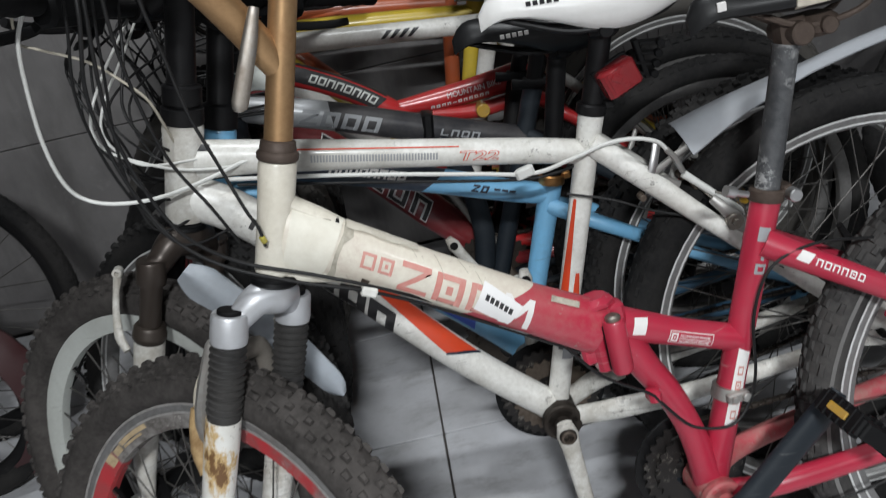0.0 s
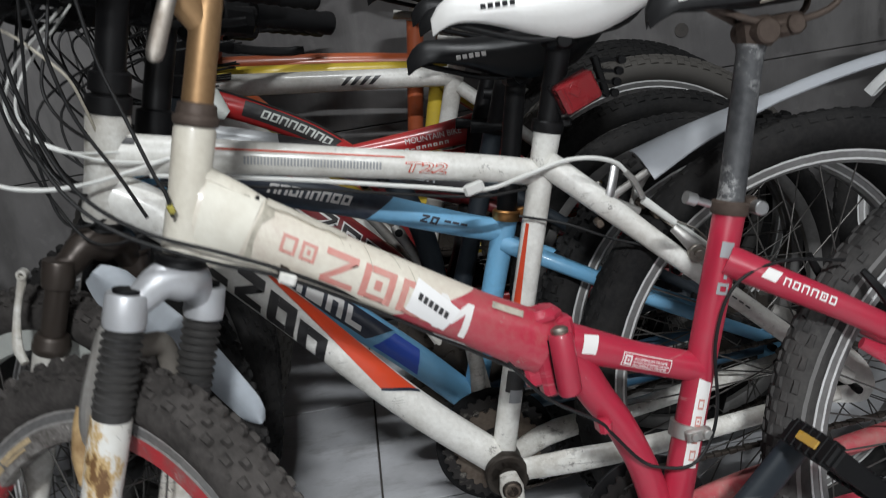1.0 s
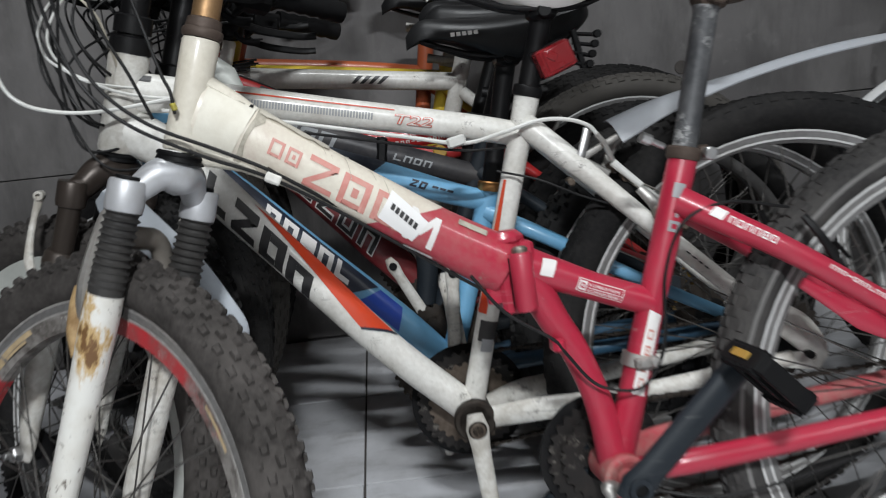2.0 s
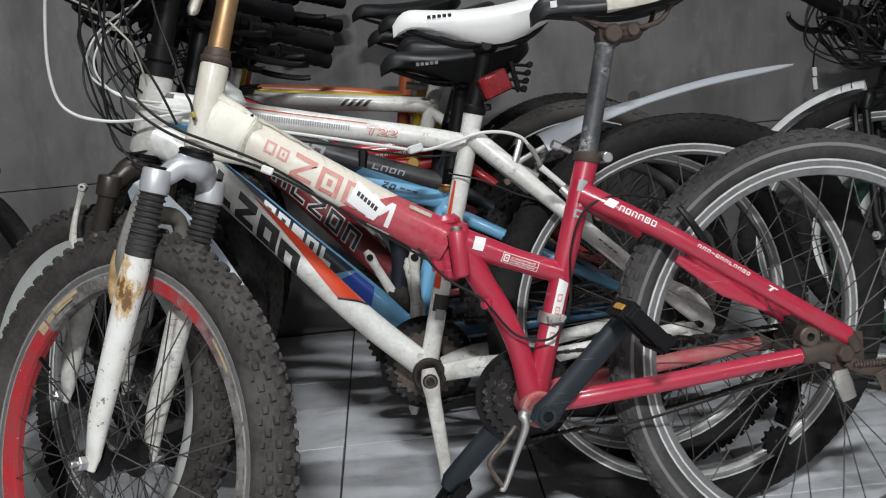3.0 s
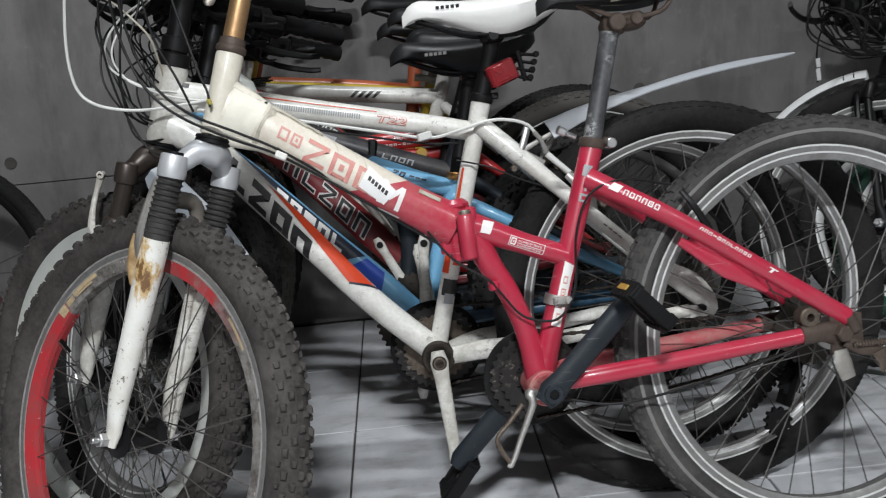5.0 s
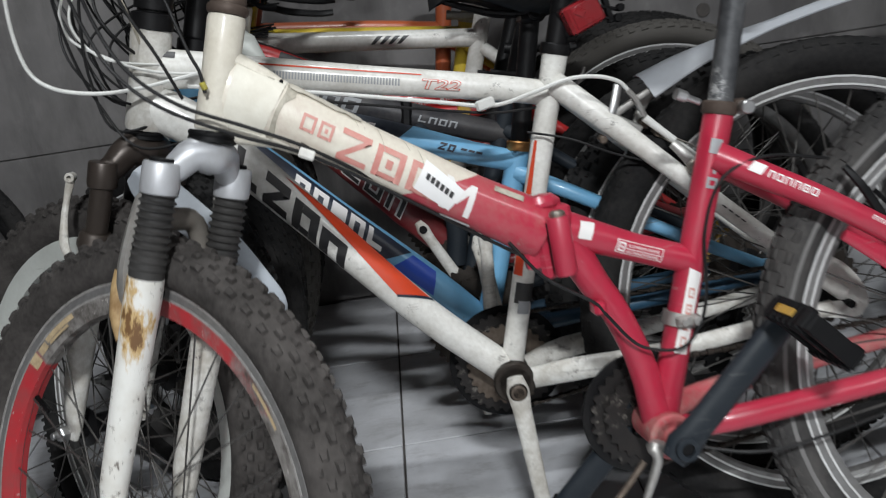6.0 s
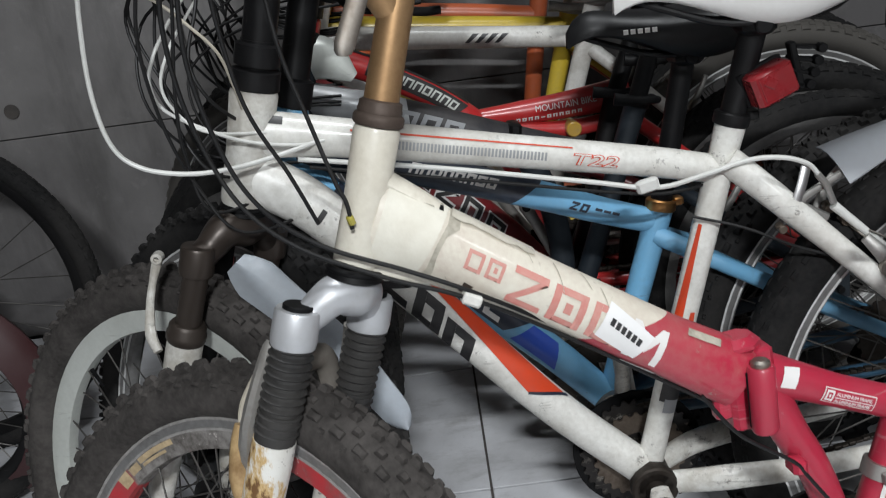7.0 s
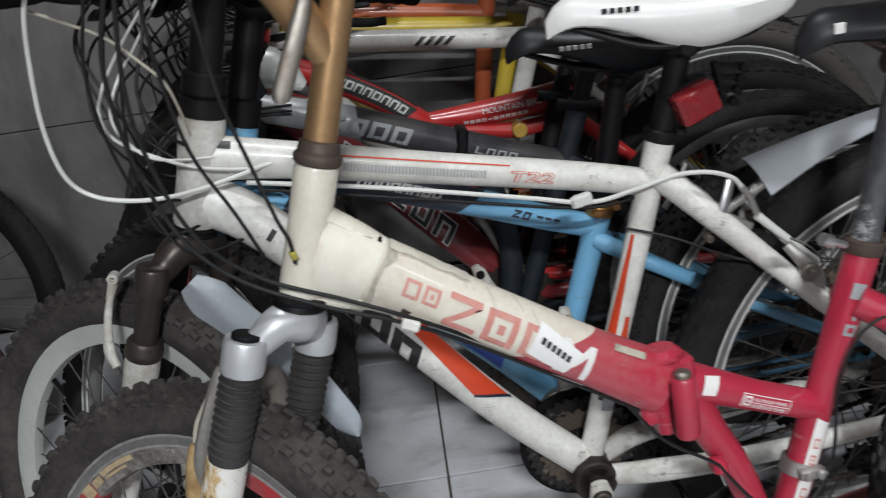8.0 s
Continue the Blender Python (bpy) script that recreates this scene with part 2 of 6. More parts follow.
REFLECTOR = surface("red_reflector", (0.23, 0.008, 0.013), 0.22, dirt=0.12, coat=0.6, bump=0.1)
CHAINY = surface("oily_chain", (0.05, 0.042, 0.036), 0.5, 0.7, dirt=0.6, dirt_rgb=(0.03, 0.022, 0.016), grime_size=60)


def wall_material():
    m, nt, bsdf = nodes_of("grey_wall_paint")
    co = nt.nodes.new("ShaderNodeTexCoord").outputs["Object"]
    col = mix_node(nt, ramp_node(nt, noise_node(nt, co, 1.6, 6, 0.55), 0.40, 0.62), (0.225, 0.215, 0.210), (0.112, 0.106, 0.106))
    # Dark upright blotches: dirt, and soft bicycle shadows painted into the wall colour.
    col = mix_node(nt, scaled(nt, ramp_node(nt, noise_node(nt, co, 3.0, 7, 0.7, (3.0, 1.0, 0.6)), 0.50, 0.72), 0.60), col, (0.062, 0.058, 0.057))
    col = mix_node(nt, scaled(nt, ramp_node(nt, noise_node(nt, co, 5.5, 5, 0.6, (1.6, 1.0, 0.7)), 0.48, 0.66), 0.45), col, (0.075, 0.070, 0.068))
    # Paler clouds, painted for the better lit patches between those shadows.
    col = mix_node(nt, scaled(nt, ramp_node(nt, noise_node(nt, co, 9.0, 4, 0.5, (1.0, 1.0, 0.8)), 0.62, 0.74), 0.30), col, (0.27, 0.262, 0.255))
    col = mix_node(nt, scaled(nt, ramp_node(nt, noise_node(nt, co, 28, 4, 0.6), 0.62, 0.8), 0.3), col, (0.33, 0.32, 0.31))
    link(nt, col, bsdf.inputs["Base Color"])
    bsdf.inputs["Roughness"].default_value = 0.62
    bump_node(nt, bsdf, noise_node(nt, co, 60, 5, 0.65), 0.25, 0.002)
    return m


def tile_material():
    m, nt, bsdf = nodes_of("pale_floor_tile")
    geo = nt.nodes.new("ShaderNodeNewGeometry")
    co = geo.outputs["Position"]
    rnd = nt.nodes.new("ShaderNodeObjectInfo").outputs["Random"]
    col = mix_node(nt, rnd, (0.60, 0.605, 0.63), (0.55, 0.555, 0.575))
    col = mix_node(nt, scaled(nt, ramp_node(nt, noise_node(nt, co, 3.2, 7, 0.65), 0.38, 0.68), 0.62), col, (0.25, 0.245, 0.245))
    col = mix_node(nt, scaled(nt, ramp_node(nt, noise_node(nt, co, 9.0, 6, 0.7, (1.0, 2.2, 1.0)), 0.52, 0.70), 0.45), col, (0.16, 0.15, 0.14))
    col = mix_node(nt, scaled(nt, ramp_node(nt, noise_node(nt, co, 40, 5, 0.7), 0.60, 0.78), 0.35), col, (0.20, 0.19, 0.18))
    link(nt, col, bsdf.inputs["Base Color"])
    bsdf.inputs["Roughness"].default_value = 0.33
    bump_node(nt, bsdf, noise_node(nt, co, 25, 4, 0.6), 0.06, 0.002)
    return m


def worn_red_rim():
    """Red enamel on one stretch of the rim, rubbed down to dull grey along the rest of its round."""
    m, nt, bsdf = nodes_of("worn_red_rim_paint")
    co = nt.nodes.new("ShaderNodeTexCoord").outputs["Object"]
    sep = nt.nodes.new("ShaderNodeSeparateXYZ")
    link(nt, co, sep.inputs["Vector"])
    at = nt.nodes.new("ShaderNodeMath")
    at.operation = "ARCTAN2"
    link(nt, sep.outputs["Z"], at.inputs[0])
    link(nt, sep.outputs["X"], at.inputs[1])
    turn = nt.nodes.new("ShaderNodeMapRange")
    link(nt, at.outputs["Value"], turn.inputs["Value"])
    turn.inputs["From Min"].default_value, turn.inputs["From Max"].default_value = -math.pi, math.pi
    r = nt.nodes.new("ShaderNodeValToRGB")
    stops = r.color_ramp.elements
    stops[0].position, stops[0].color = 0.0, (0, 0, 0, 1)
    stops[1].position, stops[1].color = 1.0, (0, 0, 0, 1)
    for p, v in ((0.30, 0.0), (0.325, 1.0), (0.640, 1.0), (0.650, 0.25), (0.755, 0.25), (0.775, 0.66), (0.86, 0.54), (0.94, 0.2)):
        stops.new(p).color = (v, v, v, 1)
    link(nt, turn.outputs["Result"], r.inputs["Fac"])
    add = nt.nodes.new("ShaderNodeMath")
    add.operation = "ADD"
    link(nt, r.outputs["Color"], add.inputs[0])
    link(nt, scaled(nt, noise_node(nt, co, 26, 6, 0.7), 0.9), add.inputs[1])
    red = ramp_node(nt, add.outputs["Value"], 0.80, 1.0)
    grey = mix_node(nt, ramp_node(nt, noise_node(nt, co, 48, 6, 0.7), 0.42, 0.62), (0.24, 0.225, 0.21), (0.065, 0.055, 0.048))
    paint = mix_node(nt, scaled(nt, ramp_node(nt, noise_node(nt, co, 18, 6, 0.65), 0.42, 0.70), 0.75), (0.44, 0.026, 0.034), (0.20, 0.075, 0.07))
    col = mix_node(nt, red, grey, paint)
    chip = ramp_node(nt, noise_node(nt, co, 120, 4, 0.7), 0.66, 0.69)
    link(nt, mix_node(nt, chip, col, (0.5, 0.46, 0.43)), bsdf.inputs["Base Color"])
    bsdf.inputs["Roughness"].default_value = 0.45
    return m


RIM_RED = worn_red_rim()


def rusted_leg(centre):
    """Worn white paint with a brown rust stain run down from the brake boss."""
    m, nt, bsdf = nodes_of("rust_stained_white_paint")
    co = nt.nodes.new("ShaderNodeTexCoord").outputs["Object"]
    mp = nt.nodes.new("ShaderNodeMapping")
    mp.inputs["Location"].default_value = (-centre[0] / 0.020, -centre[1] / 0.020, -centre[2] / 0.052)
    mp.inputs["Scale"].default_value = (1 / 0.020, 1 / 0.020, 1 / 0.052)
    link(nt, co, mp.inputs["Vector"])
    ln = nt.nodes.new("ShaderNodeVectorMath")
    ln.operation = "LENGTH"
    link(nt, mp.outputs["Vector"], ln.inputs[0])
    near = nt.nodes.new("ShaderNodeMath")
    near.operation = "SUBTRACT"
    link(nt, scaled(nt, noise_node(nt, co, 55, 7, 0.72, (1.0, 1.0, 0.45)), 1.9), near.inputs[0])
    link(nt, scaled(nt, ln.outputs["Value"], 0.55), near.inputs[1])
    col = mix_node(nt, scaled(nt, ramp_node(nt, noise_node(nt, co, 18, 6, 0.65), 0.42, 0.72), 0.5), (0.71, 0.70, 0.66), (0.38, 0.32, 0.24))
    col = mix_node(nt, ramp_node(nt, noise_node(nt, co, 95, 6, 0.75), 0.615, 0.64), col, (0.14, 0.12, 0.10))
    col = mix_node(nt, ramp_node(nt, near.outputs["Value"], 0.46, 0.60), col, (0.50, 0.34, 0.15))
    col = mix_node(nt, ramp_node(nt, near.outputs["Value"], 0.64, 0.72), col, (0.15, 0.075, 0.028))
    link(nt, col, bsdf.inputs["Base Color"])
    bsdf.inputs["Roughness"].default_value = 0.5
    bump_node(nt, bsdf, noise_node(nt, co, 120, 4, 0.6), 0.25, 0.0006)
    return m


WALL = wall_material()
TILE = tile_material()
GROUT = surface("dark_grout", (0.055, 0.05, 0.048), 0.9, dirt=0.4, bump=0.3)
# Dark grey chosen so that the unseen ceiling throws little light into the shadows.
PLASTER = surface("low_bounce_grey", (0.11, 0.11, 0.112), 0.8, dirt=0.25, dirt_rgb=(0.16, 0.155, 0.15), grime_size=1.5)


# ---- mesh helpers ----
class Shape:
    """Collects rings, boxes and sheets into one mesh."""

    def __init__(self):
        self.v, self.f = [], []

    def rings(self, rows, around=True, along=False, caps=True):
        base, n, k = len(self.v), len(rows[0]), len(rows)
        for row in rows:
            self.v.extend(tuple(p) for p in row)
        for i in range(k if along else k - 1):
            a, b = base + i * n, base + ((i + 1) % k) * n
            for j in range(n if around else n - 1):
                j2 = (j + 1) % n
                self.f.append((a + j, a + j2, b + j2, b + j))
        if caps and around and not along:
            self.f.append(tuple(base + j for j in reversed(range(n))))
            self.f.append(tuple(base + (k - 1) * n + j for j in range(n)))
        return self

    def box(self, m, sx, sy, sz, c=0.12):
        """A box with chamfered long edges: an eight-sided section drawn along local z. c: the chamfer as a share."""
        hx, hy = sx / 2, sy / 2
        ch = c * min(sx, sy)
        ring = [(hx - ch, -hy), (hx, -hy + ch), (hx, hy - ch), (hx - ch, hy), (-hx + ch, hy), (-hx, hy - ch), (-hx, -hy + ch), (-hx + ch, -hy)]
        rows = []
        for z, k in ((-sz / 2, 1 - 2 * ch / min(sx, sy) * 0.5), (-sz / 2 + ch * 0.6, 1), (sz / 2 - ch * 0.6, 1), (sz / 2, 1 - 2 * ch / min(sx, sy) * 0.5)):
            rows.append([m @ Vector((x * k, y * k, z)) for x, y in ring])
        return self.rings(rows)

    def lathe(self, profile, m=Matrix(), seg=48, closed=True):
        """Revolves (radius, side) pairs round the local y axis."""
        rows = []
        for i in range(seg):
            a = 2 * math.pi * i / seg
            rows.append([m @ Vector((r * math.cos(a), y, r * math.sin(a))) for r, y in profile])
        return self.rings(rows, around=closed, along=True, caps=False)

    def disc(self, m, r, y0, y1, seg=20, hole=0.0):
        ch = min(0.15 * abs(y1 - y0), 0.15 * r)
        prof = [(max(hole, 1e-5), y0), (r - ch, y0), (r, y0 + ch), (r, y1 - ch), (r - ch, y1), (max(hole, 1e-5), y1)]
        return self.lathe(prof, m, seg, closed=hole > 0)


def spline(pts, n=6):
    """Points of a smooth curve through pts."""
    p = [Vector(q) for q in pts]
    if len(p) < 3:
        return p
    e = [2 * p[0] - p[1], *p, 2 * p[-1] - p[-2]]
    out = []
    for i in range(1, len(e) - 2):
        a, b, c, d = e[i - 1:i + 3]
        for k in range(n):
            t = k / n
            out.append(0.5 * (2 * b + (c - a) * t + (2 * a - 5 * b + 4 * c - d) * t * t + (3 * b - a - 3 * c + d) * t ** 3))
    out.append(p[-1])
    return out


class Tube:
    """A tube along points; radii: one number, or one per point, or (in the plane, sideways) pairs."""

    def __init__(self, pts, radii, ref=(0, 1, 0)):
        self.p = [Vector(q) for q in pts]
        n = len(self.p)
        if isinstance(radii, (int, float)):
            radii = [radii] * n
        elif isinstance(radii, tuple):
            radii = [radii] * n
        elif len(radii) != n:
            src = list(radii)
            radii = []
            for i in range(n):
                x = i / (n - 1) * (len(src) - 1)
                k = min(int(x), len(src) - 2)
                a, b = src[k], src[k + 1]
                a, b = (a if isinstance(a, tuple) else (a, a)), (b if isinstance(b, tuple) else (b, b))
                radii.append(tuple(a[j] + (b[j] - a[j]) * (x - k) for j in (0, 1)))
        self.r = [q if isinstance(q, tuple) else (q, q) for q in radii]
        ref = Vector(ref)
        self.frames = []
        last = None
        for i in range(n):
            t = (self.p[min(i + 1, n - 1)] - self.p[max(i - 1, 0)]).normalized()
            base = last if last is not None and abs(ref.dot(t)) > 0.8 else ref
            side = base - t * base.dot(t)
            if side.length < 1e-4:
                side = Vector((1, 0, 0)) - t * t.x
            side.normalize()
            last = side
            self.frames.append((side, side.cross(t)))
        self.s = [0.0]
        for i in range(1, n):
            self.s.append(self.s[-1] + (self.p[i] - self.p[i - 1]).length)

    def mesh(self, shape, seg=14, cap=True):
        rows = []
        for c, (side, up), (ra, rb) in zip(self.p, self.frames, self.r):
            rows.append([c + side * (rb * math.cos(2 * math.pi * j / seg)) + up * (ra * math.sin(2 * math.pi * j / seg)) for j in range(seg)])
        shape.rings(rows, caps=cap)
        return self

    def on(self, s, h, off=0.0006):
        """The place on the skin s metres along and h metres up round the tube from its left flank."""
        s = min(max(s, 0), self.s[-1] - 1e-6)
        i = max(k for k in range(len(self.s)) if self.s[k] <= s)
        t = (s - self.s[i]) / (self.s[i + 1] - self.s[i])
        c = self.p[i].lerp(self.p[i + 1], t)
        side = self.frames[i][0].lerp(self.frames[i + 1][0], t).normalized()
        up = self.frames[i][1].lerp(self.frames[i + 1][1], t).normalized()
        ra = self.r[i][0] + (self.r[i + 1][0] - self.r[i][0]) * t
        rb = self.r[i][1] + (self.r[i + 1][1] - self.r[i][1]) * t
        a = h / (0.5 * (ra + rb))
        return c + side * ((rb + off) * math.cos(a)) + up * ((ra + off) * math.sin(a))

    def patch(self, shape, corners, ns=4, nh=4, off=0.0006):
        """A thin decal over four (s, h) corners, going round."""
        (a, b, c, d) = [Vector((*q, 0)) for q in corners]
        rows = []
        for i in range(nh + 1):
            l, r = a.lerp(d, i / nh), b.lerp(c, i / nh)
            rows.append([self.on(*l.lerp(r, j / ns)[:2], off) for j in range(ns + 1)])
        shape.rings(rows, around=False, caps=False)


GLYPHS = {
    "#": [((0, 0), (1, 0), (1, 1), (0, 1))],
    "-": [((0, 0.35), (1, 0.35), (1, 0.65), (0, 0.65))],
    "/": [((0, 0), (0.5, 0), (1, 1), (0.5, 1))],
}


def glyph(c, w):
    """The strokes of one plain mark in a unit square: ring, dotted ring, step, arch, corner, block, dash, slash."""
    k = w * 0.9
    box = lambda x0, y0, x1, y1: ((x0, y0), (x1, y0), (x1, y1), (x0, y1))
    ring = [box(0, 0, w, 1), box(1 - w, 0, 1, 1), box(w, 0, 1 - w, k), box(w, 1 - k, 1 - w, 1)]
    if c == "o":
        return ring
    if c == "d":
        return ring + [box(0.40, 0.36, 0.62, 0.64)]
    if c == "z":
        return [box(0, 1 - k, 1, 1), box(0, 0, 1, k), ((0.0, k), (w * 1.2, k), (1.0, 1 - k), (1 - w * 1.2, 1 - k))]
    if c == "t":
        return [box(0, 1 - k, 1, 1), box(0.5 - w / 2, 0, 0.5 + w / 2, 1 - k)]
    if c == "n":
        return [box(0, 0, w, 1), box(1 - w, 0, 1, 1), box(w, 1 - k, 1 - w, 1)]
    if c == "m":
        return [box(0, 0, w * 0.8, 1), box(1 - w * 0.8, 0, 1, 1), ((w * 0.8, 1 - k * 1.4), (0.5, 0.3), (0.5, 0.3 + k * 1.4), (w * 0.8, 1)),
                ((0.5, 0.3), (1 - w * 0.8, 1 - k * 1.4), (1 - w * 0.8, 1), (0.5, 0.3 + k * 1.4))]
    if c == "l":
        return [box(0, 0, w, 1), box(w, 0, 1, k)]
    return GLYPHS[c]


def marks(parent, material, tube, s0, h0, pattern, cw, ch, gap, slant=0.0, stroke=0.28, off=0.0008, label="", name="mark"):
    """A row of plain marks along a tube, each a part of its own."""
    s = s0
    for c in pattern:
        sh = Shape()
        for quad in glyph(c, stroke):
            tube.patch(sh, [(s + x * cw + slant * (y - 0.5) * ch, h0 + (y - 0.5) * ch) for x, y in quad], 2, 3, off)
        part(name, sh, material, parent, label)
        s += cw + gap


def part(name, shape, material, parent, label="", at=None, sharp=38):
    me = bpy.data.meshes.new(name)
    me.from_pydata(shape.v, [], shape.f)
    bm = bmesh.new()
    bm.from_mesh(me)
    bmesh.ops.remove_doubles(bm, verts=bm.verts, dist=1e-6)
    bmesh.ops.recalc_face_normals(bm, faces=bm.faces)
    bm.to_mesh(me)
    bm.free()
    me.materials.append(material)
    me.polygons.foreach_set("use_smooth", [True] * len(me.polygons))
    me.set_sharp_from_angle(angle=radians(sharp))
    ob = new(name, me)
    if parent is not None:
        ob.parent = parent
    if at is not None:
        ob.matrix_basis = at
    if label:
        ob["label"] = label
    return ob


def same_mesh(name, me, parent, m):
    ob = new(name, me)
    ob.parent = parent
    ob.matrix_basis = m
    return ob


def P(u, w, v=0.0):
    return Vector((u, v, w))


def along(a, b):
    """A pose at a whose z axis points to b."""
    d = Vector(b) - Vector(a)
    return Matrix.Translation(a) @ d.to_track_quat("Z", "Y").to_matrix().to_4x4()


def tube_part(name, pts, r, material, parent, label="", at=None, seg=12, ref=(0, 1, 0), smooth=0):
    s = Shape()
    t = Tube(spline(pts, smooth) if smooth else pts, r, ref).mesh(s, seg)
    ob = part(name, s, material, parent, label, at)
    return ob, t


# ---- floor, walls, ceiling ----
WALL_Y, X0, X1, Y0, TOP = 2.13, -2.965, 3.609, -3.2, 2.4


def slab(name, x0, x1, y0, y1, z0, z1, material, label, category):
    s = Shape().box(Matrix.Translation(((x0 + x1) / 2, (y0 + y1) / 2, (z0 + z1) / 2)), x1 - x0, y1 - y0, z1 - z0, 0.002)
    return tagged(part(name, s, material, None), label, category, kind="structure")


floor = slab("floor", X0, X1, Y0, WALL_Y, -0.10, -0.006, GROUT, "pale grey ceramic tile floor with dark grout joints", "floor")
slab("wall_south", X0, X1, Y0 - 0.15, Y0, -0.1, TOP, WALL, "plain grey painted garage wall", "wall")
slab("wall_west", X0 - 0.15, X0, Y0 - 0.15, WALL_Y + 0.15, -0.1, TOP, WALL, "plain grey painted side wall", "wall")
slab("wall_east", X1, X1 + 0.15, Y0 - 0.15, WALL_Y + 0.15, -0.1, TOP, WALL, "plain grey painted side wall", "wall")
# The ceiling is never in view; it closes the room and limits fill light.
slab("ceiling", X0 - 0.15, X1 + 0.15, Y0 - 0.15, WALL_Y + 0.15, TOP, TOP + 0.12, PLASTER, "unseen ceiling, kept dark to hold down bounced light", "ceiling")
wall_north = slab("wall_north", X0, X1, WALL_Y + 0.012, WALL_Y + 0.15, -0.1, TOP, WALL,
                  "dirty grey painted wall of large panels behind the bicycles, soft shadows painted into its blotches", "wall")


def wall_panels():
    cols = [X0 + 0.005, -1.74, -0.54, 1.86, 3.06, X1 - 0.005]
    rows = [0.0, 0.475, 1.42, TOP - 0.004]
    for i in range(len(cols) - 1):
        for j in range(len(rows) - 1):
            w, h = cols[i + 1] - cols[i] - 0.003, rows[j + 1] - rows[j] - 0.003
            m = Matrix.Translation(((cols[i] + cols[i + 1]) / 2, WALL_Y + 0.006, (rows[j] + rows[j + 1]) / 2))
            part("panel", Shape().box(m, w, 0.012, h, 0.12), WALL, wall_north)
    for x, z in ((-0.93, 0.535), (0.77, 0.575), (-0.25, 0.57), (1.5, 0.56)):
        m = Matrix.Translation((x, WALL_Y - 0.001, z))
        part("tie_hole", Shape().disc(m, 0.016, -0.002, 0.002, 18), GROUT, wall_north, "dark plugged tie hole")


def floor_tiles():
    size, gap = 0.365, 0.004
    one = None
    edge = -0.043
    rows = []
    yy = 1.391 + 2 * size
    while yy > Y0:
        rows.append((max(yy - size, Y0), min(yy, WALL_Y - 0.004)))
        yy -= size
    xs = []
    x = edge - 8 * size
    while x < X1:
        xs.append(x)
        x += size
    for a, b in rows:
        for x in xs:
            if x < X0 or x + size > X1 or b - a < 0.03:
                continue
            full = b - a > size - 0.01
            m = Matrix.Translation((x + size / 2, (a + b) / 2, -0.004))
            if full and one is not None:
                same_mesh("tile", one, floor, m)
                continue
            s = Shape().box(Matrix(), size - gap, b - a - gap, 0.008, 0.006)
            ob = part("tile", s, TILE, floor, at=m)
            if full:
                one = ob.data


def ceiling_light(x, y, lx, ly):
    root = tagged(new("ceiling_light"), "long white fluorescent ceiling fitting, switched on", "light", "ceiling lights")
    root.matrix_world = pose(x, y, TOP)
    part("housing", Shape().box(Matrix.Translation((0, 0, -0.013)), lx + 0.06, ly + 0.05, 0.026, 0.05), PLASTER, root)
    m, nt, bsdf = nodes_of("lit_diffuser")
    bsdf.inputs["Emission Color"].default_value, bsdf.inputs["Emission Strength"].default_value = (1, 0.97, 0.93, 1), 6.0
    part("diffuser", Shape().box(Matrix.Translation((0, 0, -0.031)), lx, ly, 0.010, 0.1), m, root, "glowing white diffuser")


for lx, ly, lz, la, lb, lp in LAMPS:
    ceiling_light(lx, ly, la, lb)


# ---- wheels ----
SPOKES = {}


def spoke_mesh(material):
    key = material.name
    if key not in SPOKES:
        s = Shape()
        Tube([(0, 0, 0), (0, 0, 1)], 0.0011).mesh(s, 5)
        me = bpy.data.meshes.new("spoke")
        me.from_pydata(s.v, [], s.f)
        me.materials.append(material)
        SPOKES[key] = me
    return SPOKES[key]


def tyre_profile(r, tw, n=18):
    rc = r - tw * 0.46
    return [(rc + math.cos(2 * math.pi * i / n) * tw * 0.46, math.sin(2 * math.pi * i / n) * tw * 0.5) for i in range(n)]


def knobs(shape, r, tw, count, rows, size, height):
    """Tread blocks: rows of (angle round the section, phase), set proud of the tyre."""
    rc = r - tw * 0.46
    for ang, phase, k in rows:
        for i in range(count):
            a = 2 * math.pi * (i + phase) / count
            jit = 1 + 0.14 * math.sin(12.9 * i + 7 * ang)
            c, s = math.cos(ang), math.sin(ang)
            n = Vector((math.cos(a) * c, s, math.sin(a) * c))
            t = Vector((-math.sin(a), 0, math.cos(a)))
            b = n.cross(t)
            base = Vector((math.cos(a) * rc, 0, math.sin(a) * rc)) + Vector((math.cos(a) * c * tw * 0.45, s * tw * 0.48, math.sin(a) * c * tw * 0.45))
            l, w = size[0] * k * jit / 2, size[1] * k / 2
            lo, hi = base - n * 0.003, base + n * height * jit
            i0 = len(shape.v)
            mid = lo.lerp(hi, 0.72)
            lean = t * (l * 0.25 * math.sin(5.3 * i + 3 * ang))
            for q, m in ((lo, 1.16), (mid, 1.0), (hi + lean, 0.66)):
                for x, y in ((-1, -1), (1, -0.8), (1, 0.8), (-1, 1)):
                    shape.v.append(tuple(q + t * (x * l * m) + b * (y * w * m)))
            shape.f += [(i0 + 8, i0 + 9, i0 + 10, i0 + 11)]
            shape.f += [(i0 + k + j, i0 + k + (j + 1) % 4, i0 + k + 4 + (j + 1) % 4, i0 + k + 4 + j) for k in (0, 4) for j in range(4)]


